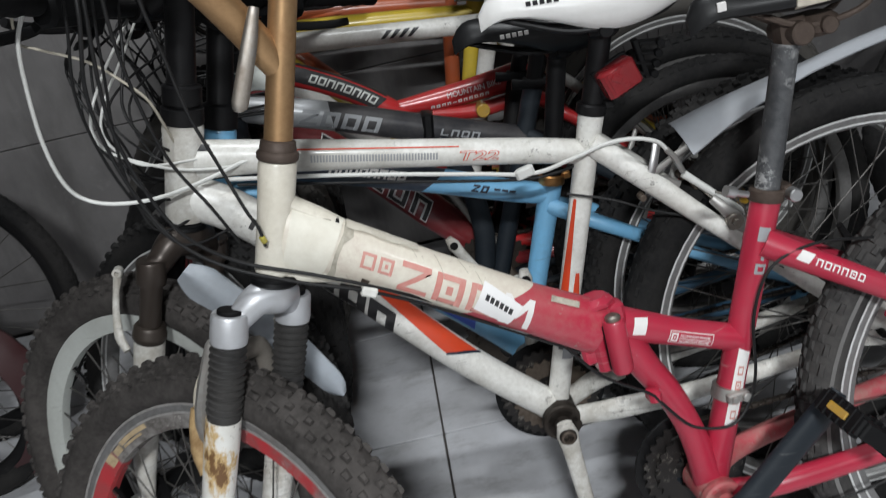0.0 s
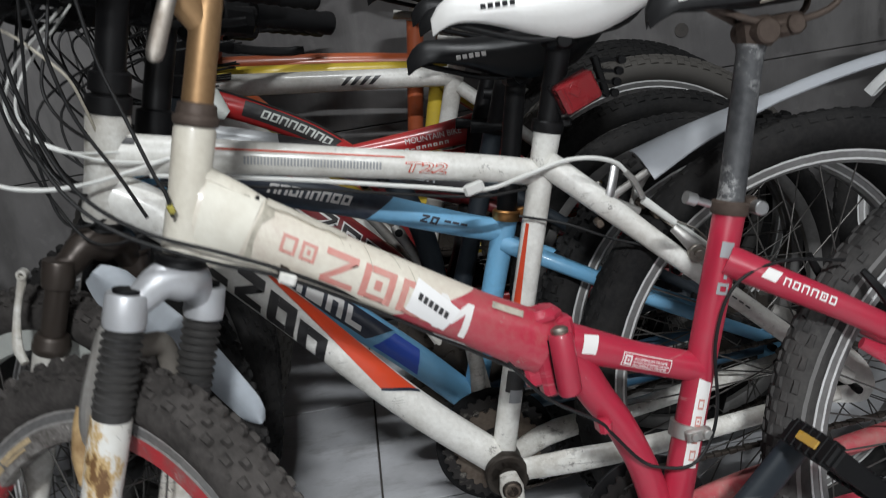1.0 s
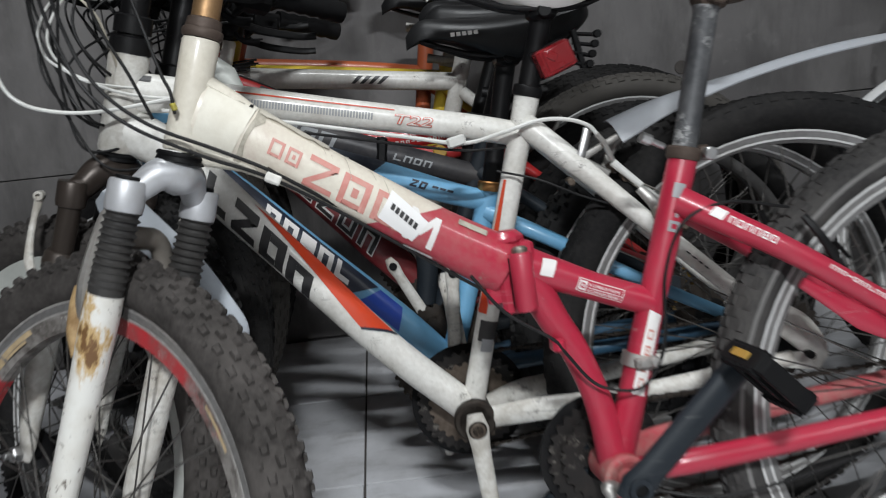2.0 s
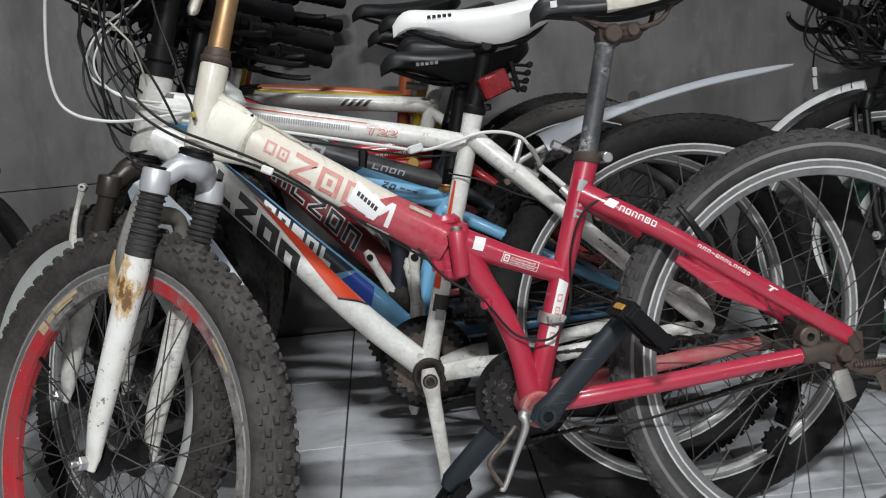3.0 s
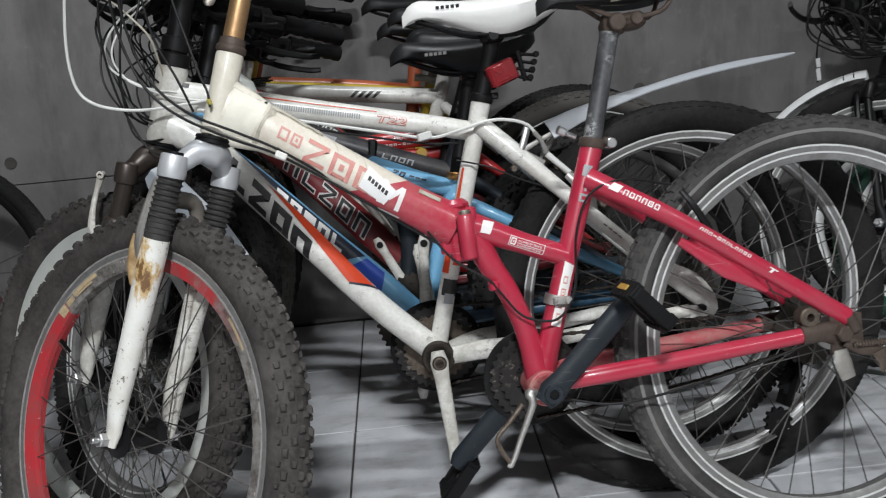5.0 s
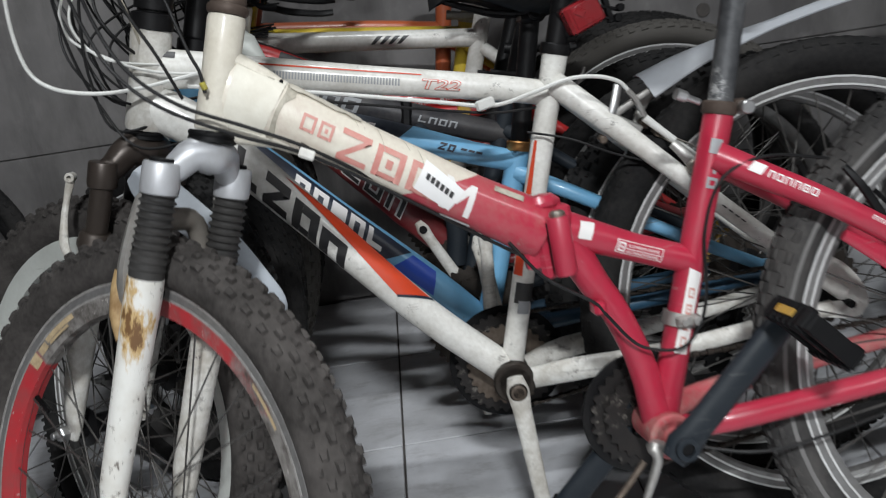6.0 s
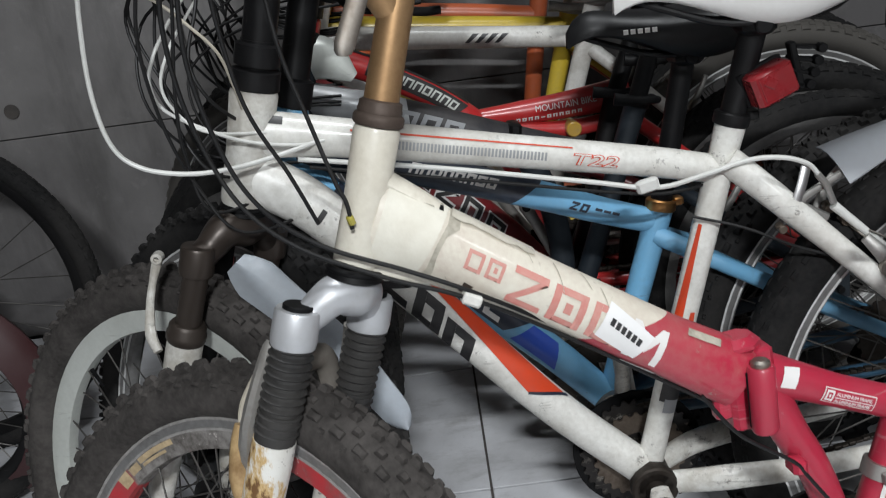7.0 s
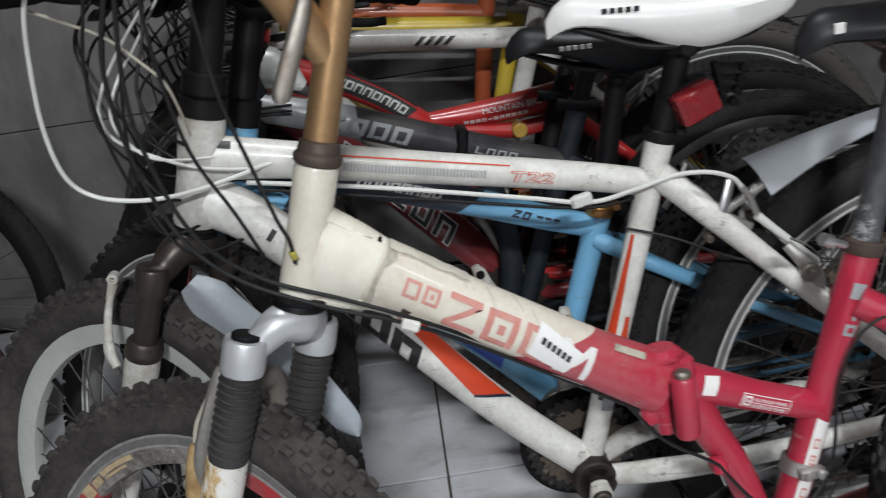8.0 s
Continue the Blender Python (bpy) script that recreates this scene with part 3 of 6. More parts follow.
def wheel(parent, at, r, tw=0.05, rim=None, tyre=None, tread="fine", spokes=32, spoke=None, hub=None, hub_w=0.11, name="wheel",
          band=None, spin=0.0, label="", reflector=False, cogs=False, rim_depth=0.017):
    rim = RIM_ALLOY if rim is None or rim is ALLOY else RIM_DULL if rim is ALLOY_DULL else rim
    tyre, spoke, hub = tyre or RUBBER_DARK, spoke or SPOKE_STEEL, hub or ALLOY_DULL
    s = Shape()
    s.lathe([(1e-5, -hub_w / 2 - 0.012), (0.005, -hub_w / 2 - 0.012), (0.005, -hub_w / 2), (0.012, -hub_w / 2 + 0.002), (0.014, -0.036), (0.026, -0.032),
             (0.026, -0.028), (0.014, -0.024), (0.013, 0.024), (0.026, 0.028), (0.026, 0.032), (0.014, 0.036), (0.012, hub_w / 2 - 0.002),
             (0.005, hub_w / 2), (0.005, hub_w / 2 + 0.012), (1e-5, hub_w / 2 + 0.012)], Matrix(), 20, closed=False)
    root = part(name, s, hub, parent, label, at)
    part("tyre", Shape().lathe(tyre_profile(r, tw), Matrix(), 72), tyre, root)
    ro = r - tw * 0.86
    prof = [(ro, -0.0135), (ro + 0.004, -0.0135), (ro + 0.004, -0.0105), (ro - 0.003, -0.0095), (ro - 0.004, 0.0095), (ro + 0.004, 0.0105), (ro + 0.004, 0.0135), (ro, 0.0135),
            (ro - 0.011, 0.0125), (ro - rim_depth, 0.007), (ro - rim_depth - 0.001, 0), (ro - rim_depth, -0.007), (ro - 0.011, -0.0125)]
    rim_ob = part("rim", Shape().lathe(prof, Matrix(), 72), rim, root)
    if rim is RIM_ALLOY:
        for q, y in ((ro - 0.0008, 0.0139), (ro - 0.0112, 0.0129)):
            s = Shape()
            for sg in (1, -1):
                s.lathe([(q + 0.0016, sg * (y - 0.0012)), (q + 0.0012, sg * (y + 0.0003)), (q - 0.0012, sg * (y + 0.0001)), (q - 0.0016, sg * (y - 0.0014))], Matrix(), 72, closed=False)
            part("rim_lip", s, RIM_GREY_EDGE if band else RIM_EDGE, rim_ob, "dull alloy rim lip" if band else "bright alloy rim lip")
    if band:
        s = Shape()
        for sg in (1, -1):
            s.lathe([(ro - 0.0125, sg * 0.0129), (ro - 0.0135, sg * 0.0127), (ro - rim_depth - 0.001, sg * 0.0080), (ro - rim_depth - 0.0018, sg * 0.0004)], Matrix(), 96, closed=False)
        part("rim_band", s, band, root, "coloured painted inner rim")
    if tread == "knobby":
        s = Shape()
        knobs(s, r, tw, 72, [(0.17, 0.0, 0.9), (-0.17, 0.35, 0.9), (0.52, 0.5, 0.95), (-0.52, 0.15, 0.95), (0.92, 0.0, 1.05), (-0.92, 0.5, 1.05), (1.18, 0.5, 0.55), (-1.18, 0.0, 0.55)], (0.0100, 0.0080), 0.0052)
        tagged(part("tread", s, tyre, root), kind="stuff")
    elif tread == "block":
        s = Shape()
        knobs(s, r, tw, 78, [(0.18, 0.0, 0.9), (-0.18, 0.5, 0.9), (0.55, 0.5, 1.0), (-0.55, 0.0, 1.0), (0.95, 0.0, 1.0), (-0.95, 0.5, 1.0)], (0.013, 0.008), 0.0028)
        tagged(part("tread", s, tyre, root), kind="stuff")
    elif tread == "fine":
        s = Shape()
        knobs(s, r, tw, 96, [(0.25, 0.0, 1), (-0.25, 0.5, 1), (0.8, 0.5, 1.2), (-0.8, 0.0, 1.2)], (0.009, 0.006), 0.0015)
        tagged(part("tread", s, tyre, root), kind="stuff")
    me = spoke_mesh(spoke)
    for i in range(spokes):
        a = 2 * math.pi * i / spokes + spin
        sg = 1 if i % 2 else -1
        b = a + (0.95 if (i // 2) % 2 else -0.95)
        p = Vector((0.026 * math.cos(b), sg * 0.030, 0.026 * math.sin(b)))
        q = Vector(((ro - rim_depth + 0.002) * math.cos(a), sg * 0.003, (ro - rim_depth + 0.002) * math.sin(a)))
        same_mesh("spoke", me, root, along(p, q) @ Matrix.Diagonal((1, 1, (q - p).length, 1)))
    a = 0.6 + spin
    c = Vector(((ro - rim_depth) * math.cos(a), 0, (ro - rim_depth) * math.sin(a)))
    tube_part("valve", [c, c * 0.87], [0.003, 0.0022], BLACK, root, seg=8)
    if reflector:
        for a in (0.9, 4.1):
            m = Matrix.Rotation(-a, 4, "Y") @ Matrix.Translation((r * 0.55, 0, 0))
            part("wheel_reflector", Shape().box(m, 0.032, 0.012, 0.075, 0.2), AMBER, root, "amber spoke reflector")
    if cogs:
        s = Shape()
        for k in range(6):
            toothed(s, 0.055 - 0.006 * k, -0.031 - 0.005 * k, -0.0285 - 0.005 * k, 22 - 2 * k, 0.02)
        part("cassette", s, CHAINY, root, "oily rear sprockets")
    return root


def toothed(shape, r, y0, y1, teeth, hole, m=Matrix()):
    n = teeth * 4
    rows = []
    for i in range(n):
        a = 2 * math.pi * i / n
        q = r + (0.0, 0.0045, 0.0045, 0.0)[i % 4]
        rows.append([m @ Vector((rr * math.cos(a), y, rr * math.sin(a))) for rr, y in ((hole, y0), (q, y0), (q, y1), (hole, y1))])
    shape.rings(rows, around=True, along=True, caps=False)


# ---- bicycle pieces ----
STEER_1, STEER_2 = 44, 36   # degrees by which the two front wheels are turned


def saddle(bike, at, body, cover, label="", length=0.265, width=0.15, cover_range=(0.0, 1.0), mark=None, rails=True, skirt=0.006, rail=None, reach=1.0):
    """A saddle, nose forward; at: the pose of the rail clamp."""
    def section(t, grow=0.0, top_only=False):
        x = -0.45 * length + t * length
        half = width * (0.5 * (1 - t) ** 1.35 + 0.115) * (0.55 + 0.45 * min(1.0, t / 0.12)) * (1 if t < 0.93 else 1 - 0.5 * ((t - 0.93) / 0.07) ** 2)
        crown = 0.050 + 0.014 * (1 - t) ** 2 - 0.012 * math.sin(math.pi * min(1, t * 1.1)) * 0.8 - (0.012 * ((t - 0.85) / 0.15) ** 2 if t > 0.85 else 0)
        drop = 0.028 - 0.010 * t + skirt * math.sin(math.pi * min(1.0, 0.12 + 1.05 * t)) ** 2
        ends = math.sqrt(max(0.0, 1 - max(0.0, (t - 0.90) / 0.105, (0.08 - t) / 0.09) ** 2))
        half *= 0.35 + 0.65 * ends
        rows = []
        n = 18
        for j in range(n):
            a = 2 * math.pi * j / n
            c, s = math.cos(a), math.sin(a)
            y = half * math.copysign(abs(c) ** 0.8, c)
            z = crown - 0.008 * (1 - ends) + (0.3 + 0.7 * ends) * (0.011 * s if s > 0 else drop * s * (1 if abs(c) > 0.3 else 0.75)) - 0.012 * abs(c) ** 2
            if top_only:
                z = max(z, crown - 0.012 - 0.010)
            g = 1 + grow / max(half, 0.02)
            rows.append(Vector((x, y * g, z + (grow if s > -0.2 else -0.2 * grow))))
        return rows
    s = Shape().rings([section(t / 28) for t in range(29)])
    root = part("saddle", s, body, bike, label, at)
    if cover is not None:
        a, b = cover_range
        s = Shape().rings([section(a + (b - a) * t / 12, 0.0022, True) for t in range(13)])
        part("cover", s, cover, root)
    if mark is not None:
        for k in range(5):
            x = mark[1] + 0.0078 * (2 - k)
            t = (0.45 * length + x) / length
            half = width * (0.5 * (1 - t) ** 1.35 + 0.115)
            m = Matrix.Translation((x, half * 0.985 + 0.0025, mark[2])) @ pose(0, 0, 0, -12, 0, -math.degrees(math.atan(width * 0.5 * 1.35 * (1 - t) ** 0.35 / length)))
            part("mark", Shape().box(m, 0.0056, 0.002, 0.0052, 0.1), mark[0], root, "small maker's mark")
    if rails:
        for sg in (1, -1):
            tube_part("rail", [(-0.095 * reach, sg * 0.035, 0.026), (-0.06 * reach, sg * 0.024, 0.002), (0.03 * reach, sg * 0.022, 0.0), (0.09 * reach, sg * 0.010, 0.018), (0.12 * reach, sg * 0.004, 0.03)],
                      0.0035, rail or BLACK_METAL, root, seg=8, smooth=4)
        part("clamp", Shape().box(Matrix.Translation((0, 0, -0.004)), 0.035, 0.052, 0.022, 0.25).disc(Matrix.Translation((0, 0, -0.004)), 0.009, -0.032, 0.032, 14), rail or BLACK_METAL, root)
    return root


def pedal(parent, at, body=None, reflector=True):
    body = body or BLACK
    s = Shape()
    for x in (-0.036, 0.036):
        s.box(Matrix.Translation((x, 0.05, 0)), 0.013, 0.088, 0.024, 0.2)
    for y in (0.010, 0.05, 0.092):
        s.box(Matrix.Translation((0, y, 0)), 0.075, 0.012, 0.022, 0.2)
    root = part("pedal", s, body, parent, "", at)
    tube_part("spindle", [(0, -0.012, 0), (0, 0.09, 0)], 0.006, STEEL, root, ref=(1, 0, 0), seg=8)
    for x in (-0.036, 0.036):
        s = Shape()
        for k in range(6):
            s.box(Matrix.Translation((x, 0.016 + 0.0135 * k, 0)), 0.015, 0.006, 0.030, 0.2)
        tagged(part("cage_teeth", s, body, root), kind="stuff")
    if reflector:
        for x in (-0.0435, 0.0435):
            part("reflector", Shape().box(Matrix.Translation((x, 0.05, 0)), 0.004, 0.036, 0.010, 0.2), AMBER, root, "amber pedal reflector")
    return root


def crankset(bike, bb, angle, arm, ring, rear, length=0.165, ring_r=0.085, left_body=0.011, chain=True, pedals=True, ring2=None, bb_mat=None, pedal_tilt=12, amber=(True, False), inner=None, slim=1.0, right_pedal=True, shell=0.021, end=1.0):
    """Axle, rings and arms at the bottom bracket. angle: where the left arm points, in degrees from ahead towards up."""
    m = Matrix.Translation(bb)
    part("bottom_bracket", Shape().disc(m, shell, -0.036, 0.036, 24).disc(m, shell * 1.12, 0.022, 0.036, 24).disc(m, 0.012, -0.075, 0.072, 14), bb_mat or ALLOY_DULL, bike, "grimy bottom bracket shell")
    s = Shape()
    toothed(s, ring_r, -0.052, -0.0495, int(ring_r * 500), ring_r * 0.72, m)
    part("chainring", s, ring, bike, "worn toothed chainring")
    s = Shape()
    toothed(s, ring_r * 0.78, -0.045, -0.0425, int(ring_r * 390), ring_r * 0.45, m)
    part("inner_chainring", s, inner or ring, bike)
    for k in range(5):
        a = 2 * math.pi * k / 5 + 0.3
        part("spider_arm", Shape().box(m @ Matrix.Translation((0, -0.050, 0)) @ Matrix.Rotation(a, 4, "Y") @ Matrix.Translation((0, 0, ring_r * 0.42)), 0.020, 0.006, ring_r * 0.8, 0.2), ring, bike)
    if ring2:
        part("chain_guard", Shape().disc(m, ring_r + 0.012, -0.060, -0.056, 40, ring_r * 0.8), ring2, bike)
    for sg in (1, -1):
        a = radians(angle + (0 if sg > 0 else 180))
        d = Vector((math.cos(a), 0, math.sin(a)))
        y = sg * 0.062
        p0, p1 = bb + Vector((0, y, 0)), bb + d * length + Vector((0, sg * 0.078, 0))
        s = Shape()
        Tube([p0 - d * 0.018, p0, p0.lerp(p1, 0.15), p0.lerp(p1, 0.85), p1, p1 + d * 0.014],
             [(0.013 * slim, left_body * 0.7), (0.019 * slim, left_body), (0.0155 * slim, left_body * 0.85), (0.0125 * slim * end, left_body * 0.8), (0.0155 * slim, left_body * 0.75), (0.009 * slim, left_body * 0.6)]).mesh(s, 14)
        c = part("crank_arm", s, arm, bike)
        part("axle_end", Shape().disc(Matrix.Translation(p0), 0.0125 * slim, sg * left_body * 0.8, sg * (left_body + 0.003), 18, 0.007), OLD_STEEL if arm is not SLATE else SLATE, c)
        part("axle_bolt", Shape().disc(Matrix.Translation(p0), 0.0075, sg * left_body * 0.7, sg * (left_body + 0.001), 6), OLD_STEEL if arm is not SLATE else BLACK, c)
        bare = not pedals or (sg < 0 and not right_pedal)
        if bare:
            part("pedal_eye", Shape().disc(Matrix.Translation(p1), 0.0065, sg * left_body * 0.5, sg * (left_body * 0.75 + 0.002), 14), BLACK, c)
        else:
            tilt = pedal_tilt if sg > 0 else -25
            pedal(bike, Matrix.Translation(p1 + Vector((0, sg * 0.014, 0))) @ pose(0, 0, 0, 0, tilt, 0 if sg > 0 else 180) @ Matrix.Scale(0.86, 4), None, amber[0 if sg > 0 else 1])
    if chain:
        y = -0.047
        s = Shape()
        r2 = 0.032
        for up, (ra, rb) in ((1, (ring_r, r2)), (-1, (ring_r, r2))):
            a, b = bb + Vector((0, y, up * ra)), Vector(rear) + Vector((0, y, up * rb))
            n = 48
            for i in range(n):
                c = a.lerp(b, (i + 0.5) / n)
                c.z -= (0.010 if up < 0 else 0.002) * math.sin(math.pi * (i + 0.5) / n)
                s.box(along(c, c + (b - a)), 0.0085, 0.0055 if i % 2 else 0.0035, (b - a).length / n * 0.96, 0.2)
        tagged(part("chain", s, CHAINY, bike, "oily drive chain"), kind="stuff")


def handlebar(bike, st, centre, width=0.56, rise=0.02, sweep=0.05, bar=None, grip=None, lever=None, stem=None, stem_r=0.014, foot=None, name="handlebar"):
    """Bar, grips and brake levers across centre; st: the turn of the steering."""
    bar, grip, lever = bar or BLACK_METAL, grip or BLACK, lever or BLACK_METAL
    c = Vector(centre)
    half = width / 2
    pts = [c + Vector((-sweep, half, rise)), c + Vector((-sweep * 0.5, half * 0.55, rise)), c + Vector((0, half * 0.22, rise * 0.2)), c + Vector((0, 0.0, 0)),
           c + Vector((0, -half * 0.22, rise * 0.2)), c + Vector((-sweep * 0.5, -half * 0.55, rise)), c + Vector((-sweep, -half, rise))]
    s = Shape()
    Tube(spline(pts, 5), 0.0112, ref=(0, 0, 1)).mesh(s, 12)
    part(name, s, bar, bike, at=st)
    for sg in (1, -1):
        e = c + Vector((-sweep, sg * half, rise))
        d = Vector((sweep * 0.5, -sg * half * 0.45, 0)).normalized()
        s = Shape()
        g = [e - d * 0.004 + d * (0.125 * k / 12) for k in range(13)]
        Tube(g, [0.0150 + (0.0022 if k % 2 else 0.0) + (0.002 if k in (0, 12) else 0) for k in range(13)], ref=(0, 0, 1)).mesh(s, 14)
        part("grip", s, grip, bike, at=st)
        b = e + d * 0.150
        s = Shape()
        s.box(along(b - Vector((0, 0, 0.012)), b - Vector((0, 0, 0.012)) + d), 0.034, 0.036, 0.05, 0.25)
        s.box(along(b + d * 0.04, b + d * 0.09), 0.042, 0.04, 0.035, 0.3)
        part("brake_mount", s, BLACK, bike, at=st)
        g = b + d * 0.055
        s = Shape().disc(Matrix.Translation(g) @ d.to_track_quat("Y", "Z").to_matrix().to_4x4(), 0.025, -0.012, 0.014, 18)
        s.box(along(g + Vector((0.014, 0, -0.020)), g + Vector((0.030, 0, -0.045))), 0.034, 0.030, 0.040, 0.3)
        pod = part("shifter", s, BLACK, bike, "black gear shifter pod", st)
        tube_part("shift_lever", [g + Vector((0.010, 0, -0.030)), g + Vector((0.004, 0, -0.048)) - d * 0.02, g + Vector((-0.004, 0, -0.050)) - d * 0.045], [(0.005, 0.003), (0.006, 0.003), (0.008, 0.003)], BLACK, pod, smooth=3, seg=8)
        fw = Vector((0.055, 0, -0.028))
        tube_part("brake_lever", [b + Vector((0.012, 0, -0.012)), b + fw * 0.9, b + fw - d * 0.05 + Vector((0.006, 0, -0.004)), b + fw - d * 0.11 + Vector((-0.006, 0, -0.006)), b + fw - d * 0.135 + Vector((-0.018, 0, -0.004))],
                  [(0.006, 0.006), (0.0045, 0.007), (0.004, 0.007), (0.004, 0.0065), (0.005, 0.006)], lever, bike, at=st, smooth=4, seg=8, ref=(0, 0, 1))
    if foot is not None:
        f = Vector(foot)
        s = Shape()
        ax = stem
        p1 = f + ax
        Tube([f - ax.normalized() * 0.01, f + ax * 0.08, f + ax * 0.1, p1], [stem_r * 1.35, stem_r * 1.35, stem_r, stem_r]).mesh(s, 14)
        Tube([p1 - ax.normalized() * 0.012, p1 + (c - p1) * 0.4, c], [(stem_r, stem_r), (stem_r * 0.95, stem_r), (0.017, 0.020)]).mesh(s, 14)
        s.disc(Matrix.Translation(c), 0.018, -0.022, 0.022, 16)
        part("stem", s, bar, bike, at=st)


def ring_shape(pts, radii):
    s = Shape()
    Tube(pts, radii).mesh(s, 20)
    return s


def fork(bike, st, h0, h1, hub, crown, upper, lower, spread=0.062, upper_len=0.16, boots=True, arch=True, brake=None, upper_r=0.017, lower_r=0.0155, stain=False, crown_fat=1.0, drop=0.03, lead=0.02, arch_mat=None, rise_arch=0.03, cup=1.0, caps=True):
    """A suspension fork hung from the head tube h1 (top) to h0 (bottom)."""
    h0, h1, hub = Vector(h0), Vector(h1), Vector(hub)
    d = (h0 - h1).normalized()
    fwd = Vector((-d.z, 0, d.x))
    if fwd.x < 0:
        fwd = -fwd
    neck = h0 + d * 0.012
    s = Shape()
    Tube([h0 + d * 0.001, h0 + d * 0.003, h0 + d * 0.005, h0 + d * 0.006, h0 + d * 0.010, h0 + d * 0.0115], [0.0225, 0.0245, 0.0245, 0.0232, 0.0245, 0.0225]).mesh(s, 24)
    root = part("fork_race", s, BLACK, bike, at=st)
    top = h0 + d * drop + fwd * lead
    s = Shape()
    k = crown_fat
    arm = [(1.0, 0.0, 0.009, 0.0120, 0.0130), (0.72, 0.28, 0.007, 0.0130, 0.0140), (0.42, 0.74, 0.006, 0.0165, 0.0165)]
    arm = arm + [(0.0, 1.0, 0.012, 0.0215, 0.0205)] + [(-f, g, e, ra, rb) for f, g, e, ra, rb in reversed(arm)]
    Tube(spline([top.lerp(neck, g) + d * e + Vector((0, spread * f, 0)) for f, g, e, ra, rb in arm], 5), [(ra * k, rb * k) for f, g, e, ra, rb in arm], ref=d).mesh(s, 18)
    for sg in (1, -1):
        a = top + Vector((0, sg * spread, 0))
        Tube([a - d * 0.007, a - d * 0.0068, a - d * 0.0045, a + d * 0.018, a + d * 0.024, a + d * 0.025], [upper_r * 0.95 * cup, upper_r * 1.12 * cup, upper_r * 1.20 * cup, upper_r * 1.24 * cup, upper_r * 1.18 * cup, upper_r * 1.02 * cup]).mesh(s, 28)
    cr = part("fork_crown", s, crown, bike, at=st)
    for sg in (1, -1):
        a = top + Vector((0, sg * spread, 0))
        if caps:
            part("cap", Shape().disc(Matrix.Translation(a - d * 0.008) @ d.to_track_quat("Y", "Z").to_matrix().to_4x4(), upper_r * 0.82 * cup, -0.0028, 0.002, 20), BLACK, cr, "black preload cap")
    for sg in (1, -1):
        off = Vector((0, sg * spread, 0))
        a = top + off + d * 0.022
        b = hub + off
        ax = (b - a).normalized()
        s = Shape()
        n = 34 if boots else 2
        up = [a + ax * (upper_len * i / (n - 1)) for i in range(n)]
        Tube(up, [upper_r * (1.0 if boots else 0.82) * (1 + (0.22 if boots and i % 3 == 1 else 0.0)) for i in range(n)]).mesh(s, 18)
        if boots:
            Tube([a + ax * (upper_len - 0.022), a + ax * (upper_len + 0.012)], upper_r * 1.12).mesh(s, 18)
        part("boot" if boots else "stanchion", s, upper, bike, at=st)
        s = Shape()
        l0 = a + ax * (upper_len + (0.004 if boots else -0.03))
        tip = b - fwd * 0.006
        pts = [l0, l0 + ax * 0.02, l0.lerp(b, 0.45), l0.lerp(b, 0.78), tip - ax * 0.012, tip + ax * 0.008]
        Tube(pts, [lower_r * 1.12, lower_r * 1.15, lower_r * 1.02, lower_r * 0.9, (0.013, 0.0085), (0.009, 0.005)]).mesh(s, 18)
        mark = l0 + ax * 0.042 + Vector((-0.004, lower_r * 0.95, 0))
        lg = part("fork_leg", s, rusted_leg(mark) if stain and sg > 0 else lower, bike, "white leg with a rusty stain" if stain and sg > 0 else "", at=st)
        if not boots:
            part("dust_seal", ring_shape([l0 - ax * 0.016, l0 - ax * 0.012, l0 - ax * 0.006, l0 - ax * 0.004, l0 + ax * 0.003, l0 + ax * 0.006], [lower_r * 1.0, lower_r * 1.18, lower_r * 1.18, lower_r * 1.26, lower_r * 1.26, lower_r * 1.16]), upper, lg)
        part("axle_nut", Shape().disc(Matrix.Translation(b), 0.010, sg * 0.004, sg * 0.018, 6).disc(Matrix.Translation(b), 0.0045, sg * 0.016, sg * 0.028, 10), ALLOY, lg)
        if sg > 0:
            la, lb = l0, b
    if arch:
        c0 = la + (lb - la).normalized() * 0.02
        mid = Vector((c0.x, 0, c0.z)) + fwd * 0.016 - d * rise_arch
        tube_part("arch", [c0 + fwd * 0.008, Vector((c0.x, spread * 0.6, c0.z)) + fwd * 0.018 - d * (rise_arch * 0.86), mid, Vector((c0.x, -spread * 0.6, c0.z)) + fwd * 0.018 - d * (rise_arch * 0.86), Vector((c0.x, -c0.y, c0.z)) + fwd * 0.008],
                  (0.012, 0.009), arch_mat or lower, bike, at=st, smooth=5, ref=fwd)
    if brake is not None:
        for sg in (1, -1):
            q = la.lerp(lb, 0.08)
            q = Vector((q.x, sg * 0.047, q.z)) + fwd * 0.022
            ax = (lb - la).normalized()
            tube_part("brake_arm", [q + ax * 0.02, q - ax * 0.03 + Vector((0, sg * 0.010, 0)), q - ax * 0.09 + Vector((0, sg * 0.004, 0)), q - ax * 0.102],
                      [(0.008, 0.006), (0.007, 0.006), (0.006, 0.005), (0.005, 0.004)], brake, bike, at=st, smooth=3, seg=8)
            part("brake_pad", Shape().box(Matrix.Translation(q + Vector((0, -sg * 0.018, 0)) - ax * 0.006) @ pose(0, 0, 0, 0, 70), 0.012, 0.012, 0.055, 0.25), BLACK, bike, at=st)
    return (la, lb)


